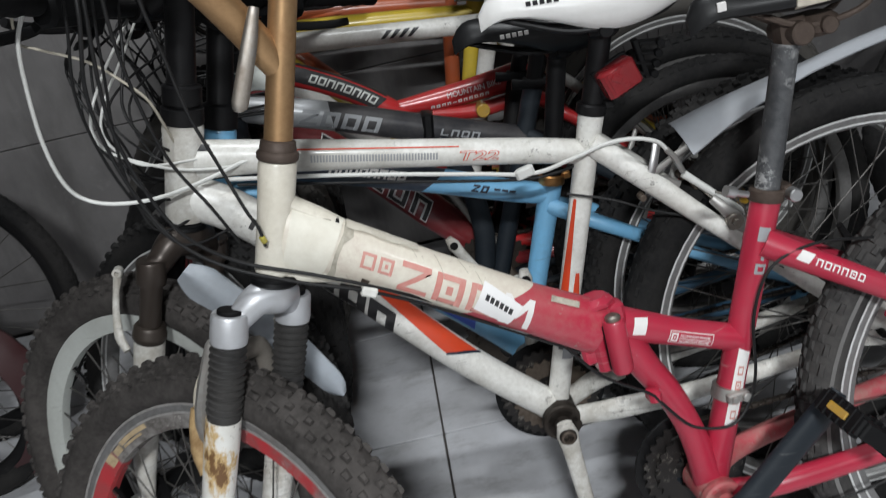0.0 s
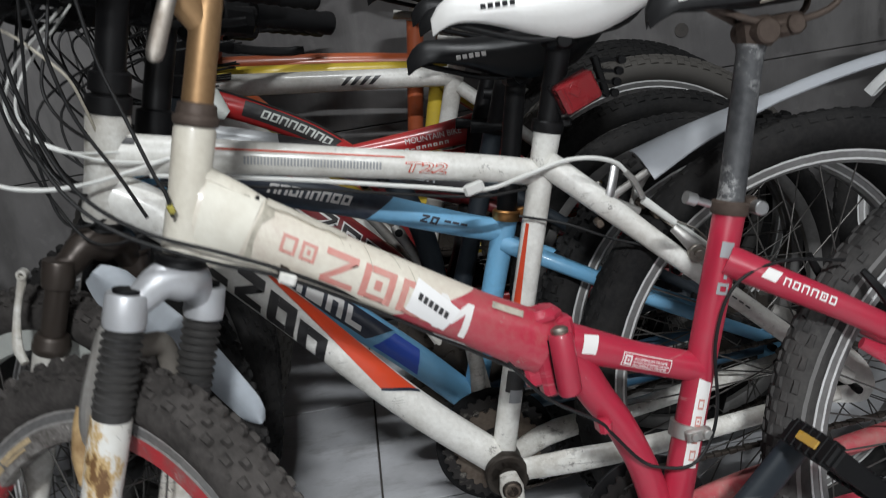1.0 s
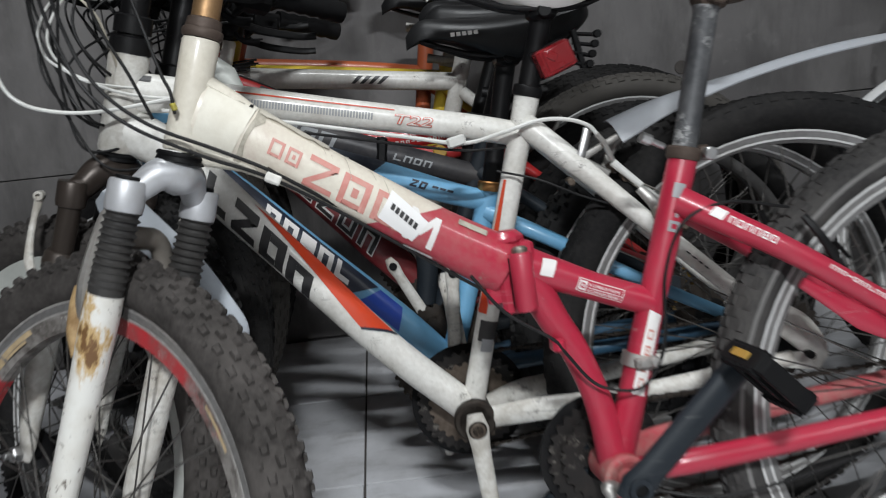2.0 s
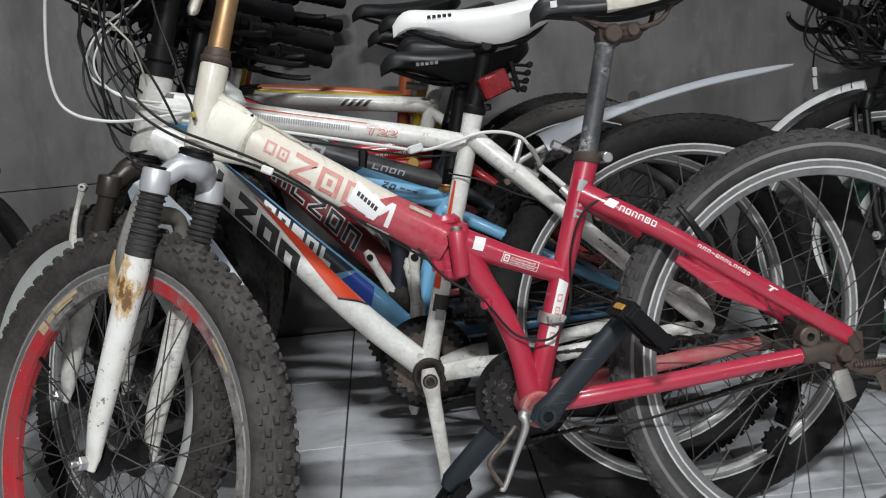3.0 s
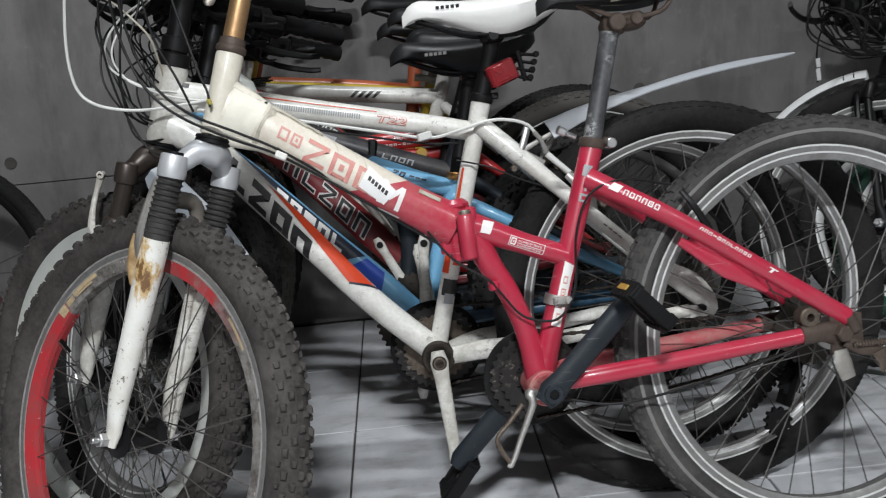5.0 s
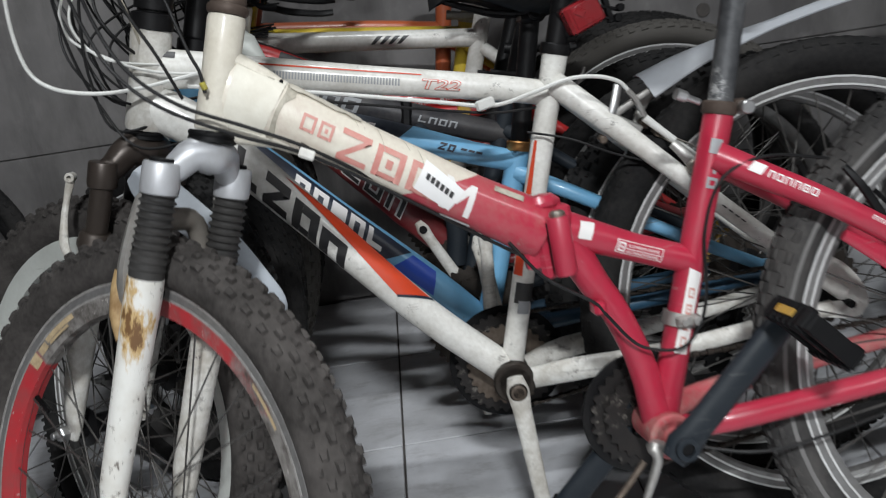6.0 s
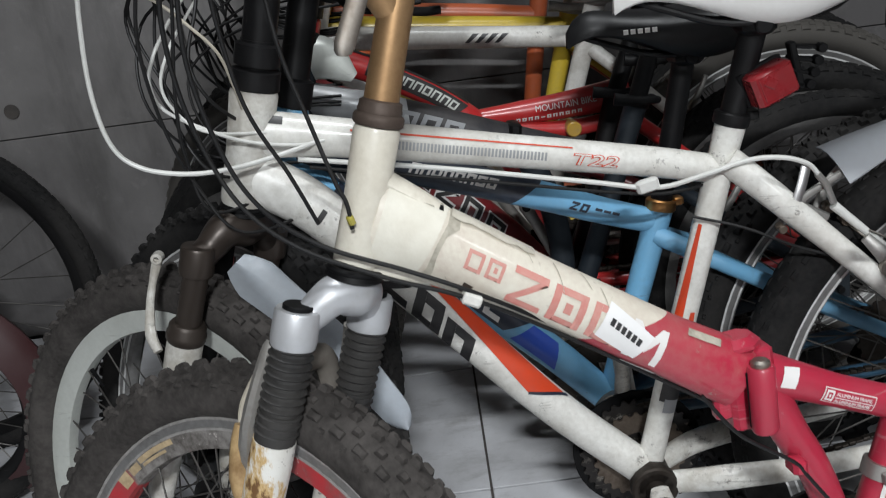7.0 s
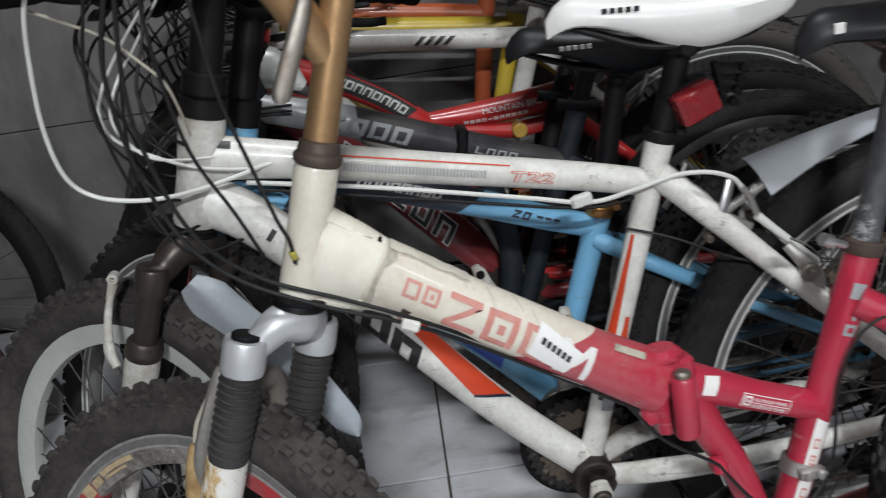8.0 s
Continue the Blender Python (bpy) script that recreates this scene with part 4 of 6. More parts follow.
def steering(h0, h1, degrees):
    """The turn of the front about the head tube; plus: to the rider's right."""
    h0, h1 = Vector(h0), Vector(h1)
    return Matrix.Translation(h0) @ Matrix.Rotation(radians(-degrees), 4, (h1 - h0).normalized()) @ Matrix.Translation(-h0)


def rear_brake(bike, u, w, tilt, arm=None):
    for sg in (1, -1):
        q = P(u, w, sg * 0.047)
        a = radians(tilt)
        d = Vector((math.cos(a), 0, math.sin(a)))
        tube_part("brake_arm", [q - d * 0.02, q + d * 0.035 + Vector((0, sg * 0.008, 0)), q + d * 0.070], [(0.0065, 0.005), (0.0055, 0.004), (0.004, 0.0035)], arm or ALLOY_DULL, bike, smooth=3, seg=8)


def derailleur(bike, hub, material=None):
    material = material or STEEL
    h = Vector(hub) + Vector((0, -0.062, 0))
    s = Shape()
    s.box(along(h + Vector((0.0, 0, -0.012)), h + Vector((0.030, -0.02, -0.075))), 0.030, 0.024, 0.060, 0.25)
    s.box(along(h + Vector((0.028, -0.014, -0.05)), h + Vector((0.050, -0.014, -0.085))), 0.034, 0.026, 0.036, 0.3)
    root = part("derailleur", s, material, bike, "grimy rear derailleur")
    for y in (-0.012, 0.006):
        part("cage_plate", Shape().box(along(h + Vector((0.014, y, -0.070)), h + Vector((0.052, y, -0.165))), 0.030, 0.0025, 0.120, 0.3), material, root)
    for p in ((0.020, -0.003, -0.088), (0.048, -0.003, -0.150)):
        s = Shape()
        toothed(s, 0.019, -0.004, 0.004, 11, 0.004, Matrix.Translation(h + Vector(p)))
        part("jockey_wheel", s, BLACK, root)


def cable(bike, pts, material, r=0.0026, at=None, smooth=7, name="cable"):
    p = Vector(pts[0])
    if p.z > 0.85 and at is None:
        pts = [p + Vector((-0.045, 0, 0.085)), p + Vector((-0.012, 0, 0.045))] + list(pts)
    return tube_part(name, pts, r, material, bike, at=at, seg=8, smooth=smooth, ref=(0.3, 0.9, 0.2))[0]


def bike_root(name, at, label, group="row of parked bicycles"):
    x, y, head, lean = at
    root = tagged(new(name), label, "bicycle", group)
    root.matrix_world = Matrix.Translation((x, y, 0.0)) @ Matrix.Rotation(radians(180 + head), 4, "Z") @ Matrix.Rotation(radians(lean), 4, "X")
    return root


def seat_post(bike, a, b, r, material, collar=None, lever=True, collar_at=None):
    a, b = Vector(a), Vector(b)
    d = (b - a).normalized()
    s = Shape()
    Tube([a - d * 0.03, a, b - d * 0.012, b - d * 0.006], [r, r, r, r * 1.15]).mesh(s, 18)
    part("seat_post", s, material, bike)
    if collar is not None:
        s = Shape()
        Tube([a - d * 0.006, a - d * 0.004, a + d * 0.006, a + d * 0.008], [r * 1.30, r * 1.40, r * 1.40, r * 1.28]).mesh(s, 20)
        s.box(Matrix.Translation(a + d * 0.003) @ Matrix.Translation((-r * 1.5, 0, 0)), 0.013, 0.018, 0.010, 0.2)
        c = part("seat_collar", s, collar, bike)
        if lever:
            q = a + d * 0.003 + Vector((-r * 1.7, 0, 0))
            tube_part("quick_release", [q + Vector((0, 0.02, 0)), q + Vector((0.004, 0.030, 0.002)), q + Vector((0.035, 0.036, 0.006)), q + Vector((0.065, 0.034, 0.012))],
                      [(0.006, 0.006), (0.006, 0.005), (0.007, 0.004), (0.009, 0.004)], collar, c, smooth=3, seg=8)


# ---- the cream and red folding bicycle in front ----
def front_bike():
    bike = bike_root("folding_bicycle", (0.277, 0.775, 6.2, 10.5), "worn cream and crimson folding mountain bicycle, front wheel turned aside")
    h0, h1 = P(0.406, 0.709), P(0.3706, 0.8163)
    hub_f, hub_r, bb = P(0.575, 0.312), P(-0.443, 0.325), P(-0.006, 0.305)
    st = steering(h0, h1, STEER_1)
    # frame
    s = Shape()
    Tube([h1, h1.lerp(h0, 0.03), h1.lerp(h0, 0.5), h0.lerp(h1, 0.03), h0], [0.0178, 0.0190, 0.0182, 0.0194, 0.0182]).mesh(s, 24)
    part("head_tube", s, CREAM, bike)
    main = Tube(spline([P(0.388, 0.742), P(0.345, 0.719), P(0.26, 0.661), P(0.16, 0.592), P(0.092, 0.547)], 5),
                [(0.040, 0.018), (0.031, 0.023), (0.0272, 0.024), (0.0272, 0.024), (0.031, 0.023)])
    s = Shape()
    main.mesh(s, 28)
    beam = part("main_tube", s, CREAM_RED, bike, "fat main tube, cream fading to crimson at the hinge")
    # gusset below the beam at the head
    s = Shape()
    Tube([P(0.394, 0.708), P(0.345, 0.692), P(0.270, 0.645)], [(0.014, 0.012), (0.012, 0.013), (0.004, 0.008)]).mesh(s, 14)
    part("gusset", s, CREAM, bike)
    s = Shape()
    Tube([P(0.374, 0.774), P(0.345, 0.752), P(0.290, 0.705)], [(0.010, 0.012), (0.008, 0.013), (0.003, 0.008)]).mesh(s, 12)
    part("gusset", s, CREAM, bike)
    s = Shape()
    main.patch(s, [(0.004, -0.040), (0.047, -0.036), (0.053, 0.038), (0.004, 0.042)], 10, 12, 0.0011)
    part("cloth_tape", s, CLOTH_TAPE, beam, "wrinkled white cloth tape wrapped at the head")
    for a, b, h in ((0.016, 0.024, 0.034), (0.030, 0.041, 0.033), (0.045, 0.049, 0.034)):
        s = Shape()
        main.patch(s, [(a, h - 0.006), (b, h - 0.0055), (b - 0.001, h + 0.004), (a + 0.001, h + 0.004)], 2, 3, 0.0014)
        part("tape_scrap", s, BLACK_METAL if b - a < 0.010 else TAPE, beam, "dark scrap of old tape")
    s, rnd = Shape(), random.Random(4)
    edge = [(0.052 + 0.003 * rnd.random(), -0.034 + 0.0088 * k) for k in range(9)]
    far = [(q + 0.004 + 0.007 * rnd.random() * (1 if k in (1, 2, 6, 7) else 0.35), h) for k, (q, h) in enumerate(edge)]
    s.rings([[main.on(q, h, 0.0016) for q, h in edge], [main.on(q, h, 0.0010) for q, h in far]], around=False, caps=False)
    part("torn_edge", s, TAPE, beam, "torn brown edge of the tape")
    s = Shape()
    s.rings([[main.on(0.056 + 0.0085 * k, 0.024 + 0.004 * rnd.random(), 0.0014 + 0.0012 * rnd.random()) for k in range(10)], [main.on(0.056 + 0.0085 * k, 0.034, 0.0018 + 0.001 * rnd.random()) for k in range(10)],
             [main.on(0.056 + 0.0085 * k, 0.044 - 0.004 * rnd.random(), 0.0012) for k in range(10)]], around=False, caps=False)
    part("wrinkled_tape", s, SHINY_TAPE, beam, "wrinkled shiny clear tape")
    for k, (q, h, l) in enumerate(((0.118, 0.036, 0.016), (0.150, 0.030, 0.022), (0.176, 0.034, 0.014), (0.196, 0.026, 0.018), (0.070, -0.018, 0.012))):
        s = Shape()
        main.patch(s, [(q, h), (q + 0.0010, h), (q + 0.008 + l * 0.4, h - l), (q + 0.0074 + l * 0.4, h - l)], 2, 6, 0.0009)
        part("scratch", s, TAPE, beam, "dark scratch through the paint")
    s = Shape()
    main.patch(s, [(0.088, -0.030), (0.094, -0.031), (0.096, -0.017), (0.087, -0.016)], 2, 2, 0.0010)
    part("paint_scar", s, RUST, beam, "chipped bare metal")
    marks(beam, RED_DECAL, main, 0.079, 0.002, "od", 0.0148, 0.0150, 0.004, -0.10, 0.20, label="faded red outlined maker's mark")
    marks(beam, RED_DECAL, main, 0.1215, -0.002, "zdo", 0.0315, 0.0300, 0.0065, -0.12, 0.21, label="faded red maker's mark")
    marks(beam, WHITE_DECAL, main, 0.236, -0.003, "m", 0.034, 0.033, 0.005, -0.12, 0.24, label="white maker's mark")
    s = Shape()
    main.patch(s, [(0.207, -0.012), (0.250, -0.019), (0.256, 0.005), (0.208, 0.018)], 8, 5, 0.0014)
    note = part("sticker", s, PAPER, beam, "torn white paper sticker")
    s = Shape()
    for k in range(6):
        a, h = 0.214 + 0.0058 * k, 0.003 - 0.0012 * k
        s = Shape()
        main.patch(s, [(a, h - 0.0025), (a + 0.0042, h - 0.0032), (a + 0.0042, h + 0.0025), (a, h + 0.0032)], 2, 2, 0.0019)
        part("print", s, BLACK_DECAL, note, "black printed bar")
    s = Shape()
    main.patch(s, [(0.285, 0.018), (0.318, 0.019), (0.318, 0.026), (0.285, 0.025)], 4, 2, 0.0012)
    part("small_label", s, TAPE, beam)
    s = Shape()
    main.patch(s, [(0.245, -0.033), (0.278, -0.031), (0.278, -0.027), (0.245, -0.029)], 4, 1, 0.0010)
    part("small_label", s, WHITE_DECAL, beam)
    # hinge
    s = Shape()
    ax = (P(0.086, 0.590) - P(0.080, 0.500)).normalized()
    s.box(along(P(0.081, 0.534), P(0.081, 0.534) + ax), 0.026, 0.044, 0.074, 0.16)
    s.box(along(P(0.092, 0.542), P(0.092, 0.542) + ax), 0.016, 0.050, 0.066, 0.2)
    s.box(along(P(0.090, 0.576), P(0.090, 0.576) + ax), 0.034, 0.040, 0.017, 0.32)
    s.box(along(P(0.074, 0.500), P(0.074, 0.500) + ax), 0.024, 0.046, 0.007, 0.3)
    hinge = part("folding_hinge", s, RED, bike, "crimson folding hinge block")
    s = Shape()
    Tube([P(0.0795, 0.501, 0.026), P(0.0797, 0.504, 0.026), P(0.0805, 0.560, 0.026), P(0.0806, 0.563, 0.026)], [0.0105, 0.0122, 0.0122, 0.0105]).mesh(s, 20)
    part("hinge_pin", s, RED, hinge)
    # Solid black strip painting the shade of the narrow gap by the barrel.
    s = Shape()
    s.box(along(P(0.0915, 0.532, 0.0245), P(0.092, 0.552, 0.0245)), 0.0022, 0.003, 0.052, 0.2)
    part("hinge_gap_shade", s, BLACK, hinge, "black strip for the shade in the gap beside the hinge barrel")
    s = Shape()
    Tube([P(0.0806, 0.562, 0.026), P(0.0806, 0.567, 0.026), P(0.0806, 0.569, 0.026)], [0.0085, 0.0085, 0.006]).mesh(s, 14)
    part("pin_bolt", s, STEEL, hinge)
    up, t_up = tube_part("upper_tube", [P(0.068, 0.543), P(0.04, 0.531), P(-0.003, 0.511), P(-0.066, 0.484)], [(0.021, 0.019), (0.018, 0.017), (0.0155, 0.0155), (0.0155, 0.0155)], RED, bike, smooth=4, seg=20)
    s = Shape()
    t_up.patch(s, [(0.054, -0.0085), (0.107, -0.0085), (0.107, 0.0055), (0.054, 0.0055)], 6, 4, 0.0008)
    lab = part("frame_label", s, WHITE_DECAL, up, "white and red frame label")
    s = Shape()
    t_up.patch(s, [(0.0550, -0.0076), (0.1060, -0.0076), (0.1060, 0.0046), (0.0550, 0.0046)], 6, 4, 0.0011)
    part("label_field", s, RED, lab)
    lettering(lab, "ALUMINUM FRAME", t_up, 0.0662, -0.0005, 0.0043, WHITE_DECAL)
    lettering(lab, "ALUMINUM FRAME", t_up, 0.0662, -0.0065, 0.0043, WHITE_DECAL)
    s = Shape()
    t_up.patch(s, [(0.0655, -0.0026), (0.1050, -0.0026), (0.1050, -0.0018), (0.0655, -0.0018)], 5, 1, 0.0014)
    part("label_rule", s, WHITE_DECAL, lab)
    marks(lab, WHITE_DECAL, t_up, 0.0562, -0.0015, "d", 0.0080, 0.0095, 0.002, off=0.0014, stroke=0.22, name="emblem")
    s = Shape()
    t_up.patch(s, [(0.010, -0.004), (0.025, -0.003), (0.026, 0.016), (0.010, 0.014)], 3, 3, 0.0010)
    part("small_label", s, WHITE_DECAL, up)
    tube_part("lower_tube", [P(0.072, 0.526), P(0.060, 0.512), P(0.045, 0.480), P(0.027, 0.446), P(0.011, 0.401), P(0.002, 0.360), P(-0.006, 0.312)], [0.020, 0.0185, 0.0170, 0.0158, 0.0155, 0.0165, 0.0205], RED, bike, smooth=4, seg=20)
    seat, t_seat = tube_part("seat_tube", [P(-0.010, 0.318), P(-0.066, 0.484), P(-0.118, 0.634), P(-0.1195, 0.638)], [0.0170, 0.0152, 0.0162, 0.0155], RED, bike, seg=20)
    s = Shape()
    t_seat.patch(s, [(0.074, -0.007), (0.164, -0.008), (0.168, 0.006), (0.074, 0.007)], 5, 4, 0.0008)
    lab = part("tube_label", s, WHITE_DECAL, seat, "long white label, partly peeled")
    marks(lab, RED_DECAL, t_seat, 0.082, 0.0, "ondo", 0.011, 0.006, 0.007, 0.0, 0.2, 0.0012, "red print")
    marks(seat, GREY_DECAL, t_seat, 0.292, 0.003, "#", 0.016, 0.012, 0.006)
    marks(seat, GREY_DECAL, t_seat, 0.255, 0.0, "o-", 0.012, 0.012, 0.004)
    # cable clamp ring on the seat tube
    s = Shape()
    d = (P(-0.066, 0.484) - bb).normalized()
    Tube([P(-0.0405, 0.416), P(-0.0405, 0.416) + d * 0.015], 0.0180).mesh(s, 20)
    s.box(Matrix.Translation(P(-0.046, 0.424, 0.020)), 0.026, 0.010, 0.011, 0.2)
    s.disc(Matrix.Translation(P(-0.054, 0.424, 0.022)), 0.0055, -0.006, 0.008, 12)
    s.disc(Matrix.Translation(P(-0.040, 0.424, 0.022)), 0.0045, -0.006, 0.007, 6)
    part("front_changer_clamp", s, ALLOY_DULL, bike, "dull alloy clamp band")
    # stays
    for sg in (1, -1):
        stay, t_st = tube_part("seat_stay", [P(-0.105, 0.592, sg * 0.010), P(-0.15, 0.562, sg * 0.032), P(-0.22, 0.516, sg * 0.052), P(-0.36, 0.416, sg * 0.060), P(-0.452, 0.350, sg * 0.062)],
                               [0.0160, (0.0145, 0.014), (0.0130, 0.012), (0.0125, 0.010), (0.0135, 0.009)], RED, bike, smooth=5, seg=16)
        if sg > 0:
            marks(stay, WHITE_DECAL, t_st, 0.036, 0.003, "#", 0.014, 0.0115, 0.004, 0.3)
            marks(stay, WHITE_DECAL, t_st, 0.055, 0.002, "nonndo", 0.0068, 0.0078, 0.0024, 0, 0.22)
            marks(stay, WHITE_DECAL, t_st, 0.170, 0.004, "nnn-onnlnndo", 0.0050, 0.0048, 0.0022, 0.2, 0.26)
            marks(stay, WHITE_DECAL, t_st, 0.285, 0.002, "t", 0.014, 0.007, 0.004, 0.6, 0.3)
        tube_part("chain_stay", [P(-0.020, 0.310, sg * 0.024), P(-0.072, 0.316, sg * 0.046), P(-0.2, 0.323, sg * 0.056), P(-0.385, 0.333, sg * 0.062)],
                  [0.013, 0.0135, 0.0125, 0.0115], RED if sg > 0 else RED_WORN, bike, smooth=4, seg=16)
        s = Shape()
        Tube([P(-0.378, 0.333, sg * 0.062), P(-0.412, 0.334, sg * 0.063), P(-0.43, 0.330, sg * 0.063)], [(0.0145, 0.013), (0.0145, 0.012), (0.018, 0.008)]).mesh(s, 16)
        s.box(Matrix.Translation(P(-0.448, 0.328, sg * 0.062)), 0.05, 0.007, 0.055, 0.2)
        Tube([P(-0.452, 0.352, sg * 0.062), P(-0.462, 0.330, sg * 0.062)], 0.011).mesh(s, 12)
        part("dropout", s, RUST, bike, "tarnished rear dropout and clamp")
    tube_part("stay_plate", [P(-0.215, 0.490, 0.052), P(-0.28, 0.442, 0.056), P(-0.335, 0.404, 0.058)], [(0.006, 0.004), (0.013, 0.004), (0.004, 0.004)], RED, bike, smooth=4)
    # axle spring and lever
    pts = []
    for i in range(120):
        a = i / 120
        pts.append(P(-0.452 - 0.066 * a, 0.312 + 0.0045 * math.sin(88 * a) - 0.003 * a, 0.078 + 0.0045 * math.cos(88 * a)))
    tube_part("spring", pts, 0.0016, RUST, bike, seg=6)
    tube_part("spring_core", [P(-0.448, 0.312, 0.078), P(-0.522, 0.309, 0.078)], 0.0032, OLD_STEEL, bike, seg=10)
    tube_part("tensioner_arm", [P(-0.440, 0.318, 0.072), P(-0.462, 0.306, 0.076), P(-0.500, 0.296, 0.077), P(-0.530, 0.306, 0.078), P(-0.552, 0.320, 0.078)], [(0.008, 0.003), (0.010, 0.003), (0.006, 0.003), (0.008, 0.003), (0.014, 0.003)], RUST, bike, "rusty bent tensioner arm", smooth=3)
    tube_part("tensioner_tab", [P(-0.428, 0.308, 0.078), P(-0.430, 0.288, 0.080), P(-0.436, 0.266, 0.080)], [(0.010, 0.003), (0.013, 0.003), (0.011, 0.003)], ALLOY_DULL, bike, "corroded alloy tab", smooth=3)
    tube_part("tensioner_tab", [P(-0.486, 0.300, 0.080), P(-0.492, 0.282, 0.080), P(-0.488, 0.268, 0.080)], [(0.012, 0.0025), (0.009, 0.0025), (0.003, 0.002)], OLD_STEEL, bike, smooth=3)
    part("axle_nut", Shape().disc(Matrix.Translation(P(-0.436, 0.330, 0.070)), 0.012, -0.006, 0.014, 6), RUST, bike, "rusted axle nut")
    part("adjuster_drum", Shape().disc(Matrix.Translation(P(-0.392, 0.358, 0.058)), 0.015, -0.012, 0.012, 20, 0.006), OLD_STEEL, bike, "small dark drum above the dropout")
    # wheels
    wheel(bike, st @ Matrix.Translation(hub_f), 0.313, 0.056, ALLOY, RUBBER, "knobby", 32, SPOKE_STEEL, BLACK_METAL, 0.104, "front_wheel", RIM_RED, 0.1, rim_depth=0.030)
    rw = wheel(bike, Matrix.Translation(hub_r), 0.320, 0.050, ALLOY, RUBBER_GREY, "block", 36, SPOKE_STEEL, ALLOY_DULL, 0.128, "rear_wheel", None, 0.3, cogs=True, rim_depth=0.022)
    s = Shape()
    r = 0.320 - 0.050 * 0.46
    for sg in (1, -1):
        s.lathe([(r + 0.0035, sg * 0.0252), (r + 0.001, sg * 0.0256), (r - 0.0015, sg * 0.0254)], Matrix(), 72, closed=False)
    part("sidewall_stripe", s, STRIPE_GREY, rw, "pale grey tyre sidewall stripe")
    # scratched sticker remains on the front rim
    ro = 0.313 - 0.056 * 0.86
    for a0, a1, e0, e1 in ((0.86, 0.93, 0.013, 0.026), (0.95, 1.02, 0.015, 0.023), (1.03, 1.27, 0.0135, 0.019), (1.05, 1.22, 0.021, 0.024), (-0.62, -0.36, 0.0135, 0.019), (2.52, 2.72, 0.014, 0.019)):
        s, rows = Shape(), []
        for i in range(7):
            a = a0 + (a1 - a0) * i / 6
            rows.append([Vector((q * math.cos(a), y, q * math.sin(a))) for q, y in ((ro - e0, 0.0137), (ro - e1, 0.0137 - 0.30 * (e1 - e0)))])
        s.rings(rows, around=False, caps=False)
        part("rim_sticker", s, RIM_TAN, bike, "torn tan rim sticker", st @ Matrix.Translation(hub_f))
    tube_part("brake_boss", [P(0.522, 0.588, -0.004), P(0.527, 0.572, 0.0), P(0.533, 0.546, 0.006), P(0.534, 0.522, 0.014)], [(0.008, 0.008), (0.0095, 0.009), (0.0095, 0.009), (0.006, 0.006)], RUSTY_WHITE, bike, "rust-stained tan brake boss", smooth=3, seg=12)
    fork(bike, st, h0, h1, hub_f, CROWN_ALLOY, BOOT, WHITE_WORN, 0.046, 0.082, True, True, ALLOY_DULL, 0.0155, 0.0162, True, 1.0, 0.043, 0.014, ARCH_GREY, 0.076)
    # stem and bars
    d = (h1 - h0).normalized()
    s = Shape()
    Tube([h1 + d * k for k in (0.001, 0.003, 0.008, 0.010, 0.011, 0.014, 0.015, 0.020, 0.0215)], [0.0188, 0.0205, 0.0208, 0.0196, 0.0180, 0.0182, 0.0176, 0.0172, 0.0145]).mesh(s, 24)
    part("headset", s, RUST, bike, "rusty headset cup")
    s = Shape()
    Tube([h1 + d * 0.02, h1 + d * 0.11, h1 + d * 0.26], [0.0142, 0.0137, 0.0137]).mesh(s, 18)
    part("stem_post", s, GOLD, bike, "rusty gold telescopic stem")
    s = Shape()
    a = h1 + d * 0.085
    Tube(spline([a, a + Vector((0.012, 0.004, 0.030)), P(0.392, 0.992, 0.02), P(0.42, 1.02, 0.03)], 4), [0.012, 0.0165, 0.0165, 0.016]).mesh(s, 16)
    part("stem_arm", s, GOLD, bike, "rusty gold stem arm")
    tube_part("clamp_lever", [P(0.350, 0.962, 0.028), P(0.364, 0.930, 0.032), P(0.386, 0.884, 0.034), P(0.389, 0.876, 0.034)], [(0.005, 0.003), (0.0075, 0.003), (0.008, 0.003), (0.004, 0.003)], STEEL, bike, smooth=3)
    handlebar(bike, st, P(0.42, 1.05), 0.56, 0.0, 0.04, BLACK_METAL)
    # seat
    seat_post(bike, P(-0.1195, 0.640), P(-0.164, 0.800), 0.0135, SCRATCHED, RUST, False)
    part("clamp_bolt", Shape().disc(Matrix.Translation(P(-0.143, 0.638, 0.010)), 0.0075, -0.02, 0.012, 14), ALLOY, bike, "alloy clamp bolt")
    tube_part("clamp_nut", [P(-0.092, 0.652, 0.014), P(-0.078, 0.659, 0.018), P(-0.076, 0.660, 0.0185), P(-0.066, 0.665, 0.020)], [0.0036, 0.0036, 0.0062, 0.0062], ALLOY, bike, "knurled alloy clamp nut", seg=14)
    s = Shape()
    s.disc(Matrix.Translation(P(-0.168, 0.806)), 0.0125, -0.028, 0.028, 18)
    s.box(Matrix.Translation(P(-0.168, 0.806)), 0.03, 0.03, 0.03, 0.2)
    part("saddle_clamp", s, RUST, bike, "rusty saddle clamp")
    seat_top = saddle(bike, Matrix.Translation(P(-0.195, 0.812)) @ pose(0, 0, 0, 0, 1.5), VINYL, VINYL_WORN, "black saddle with a worn cream back", 0.245, 0.150, (0.0, 0.60), rail=RUST, reach=0.62)
    part("small_label", Shape().box(Matrix.Translation((0.106, 0.0225, 0.043)) @ pose(0, 0, 0, -10, 0, -9), 0.009, 0.003, 0.009, 0.1), WHITE_DECAL, seat_top, "small white label on the nose")
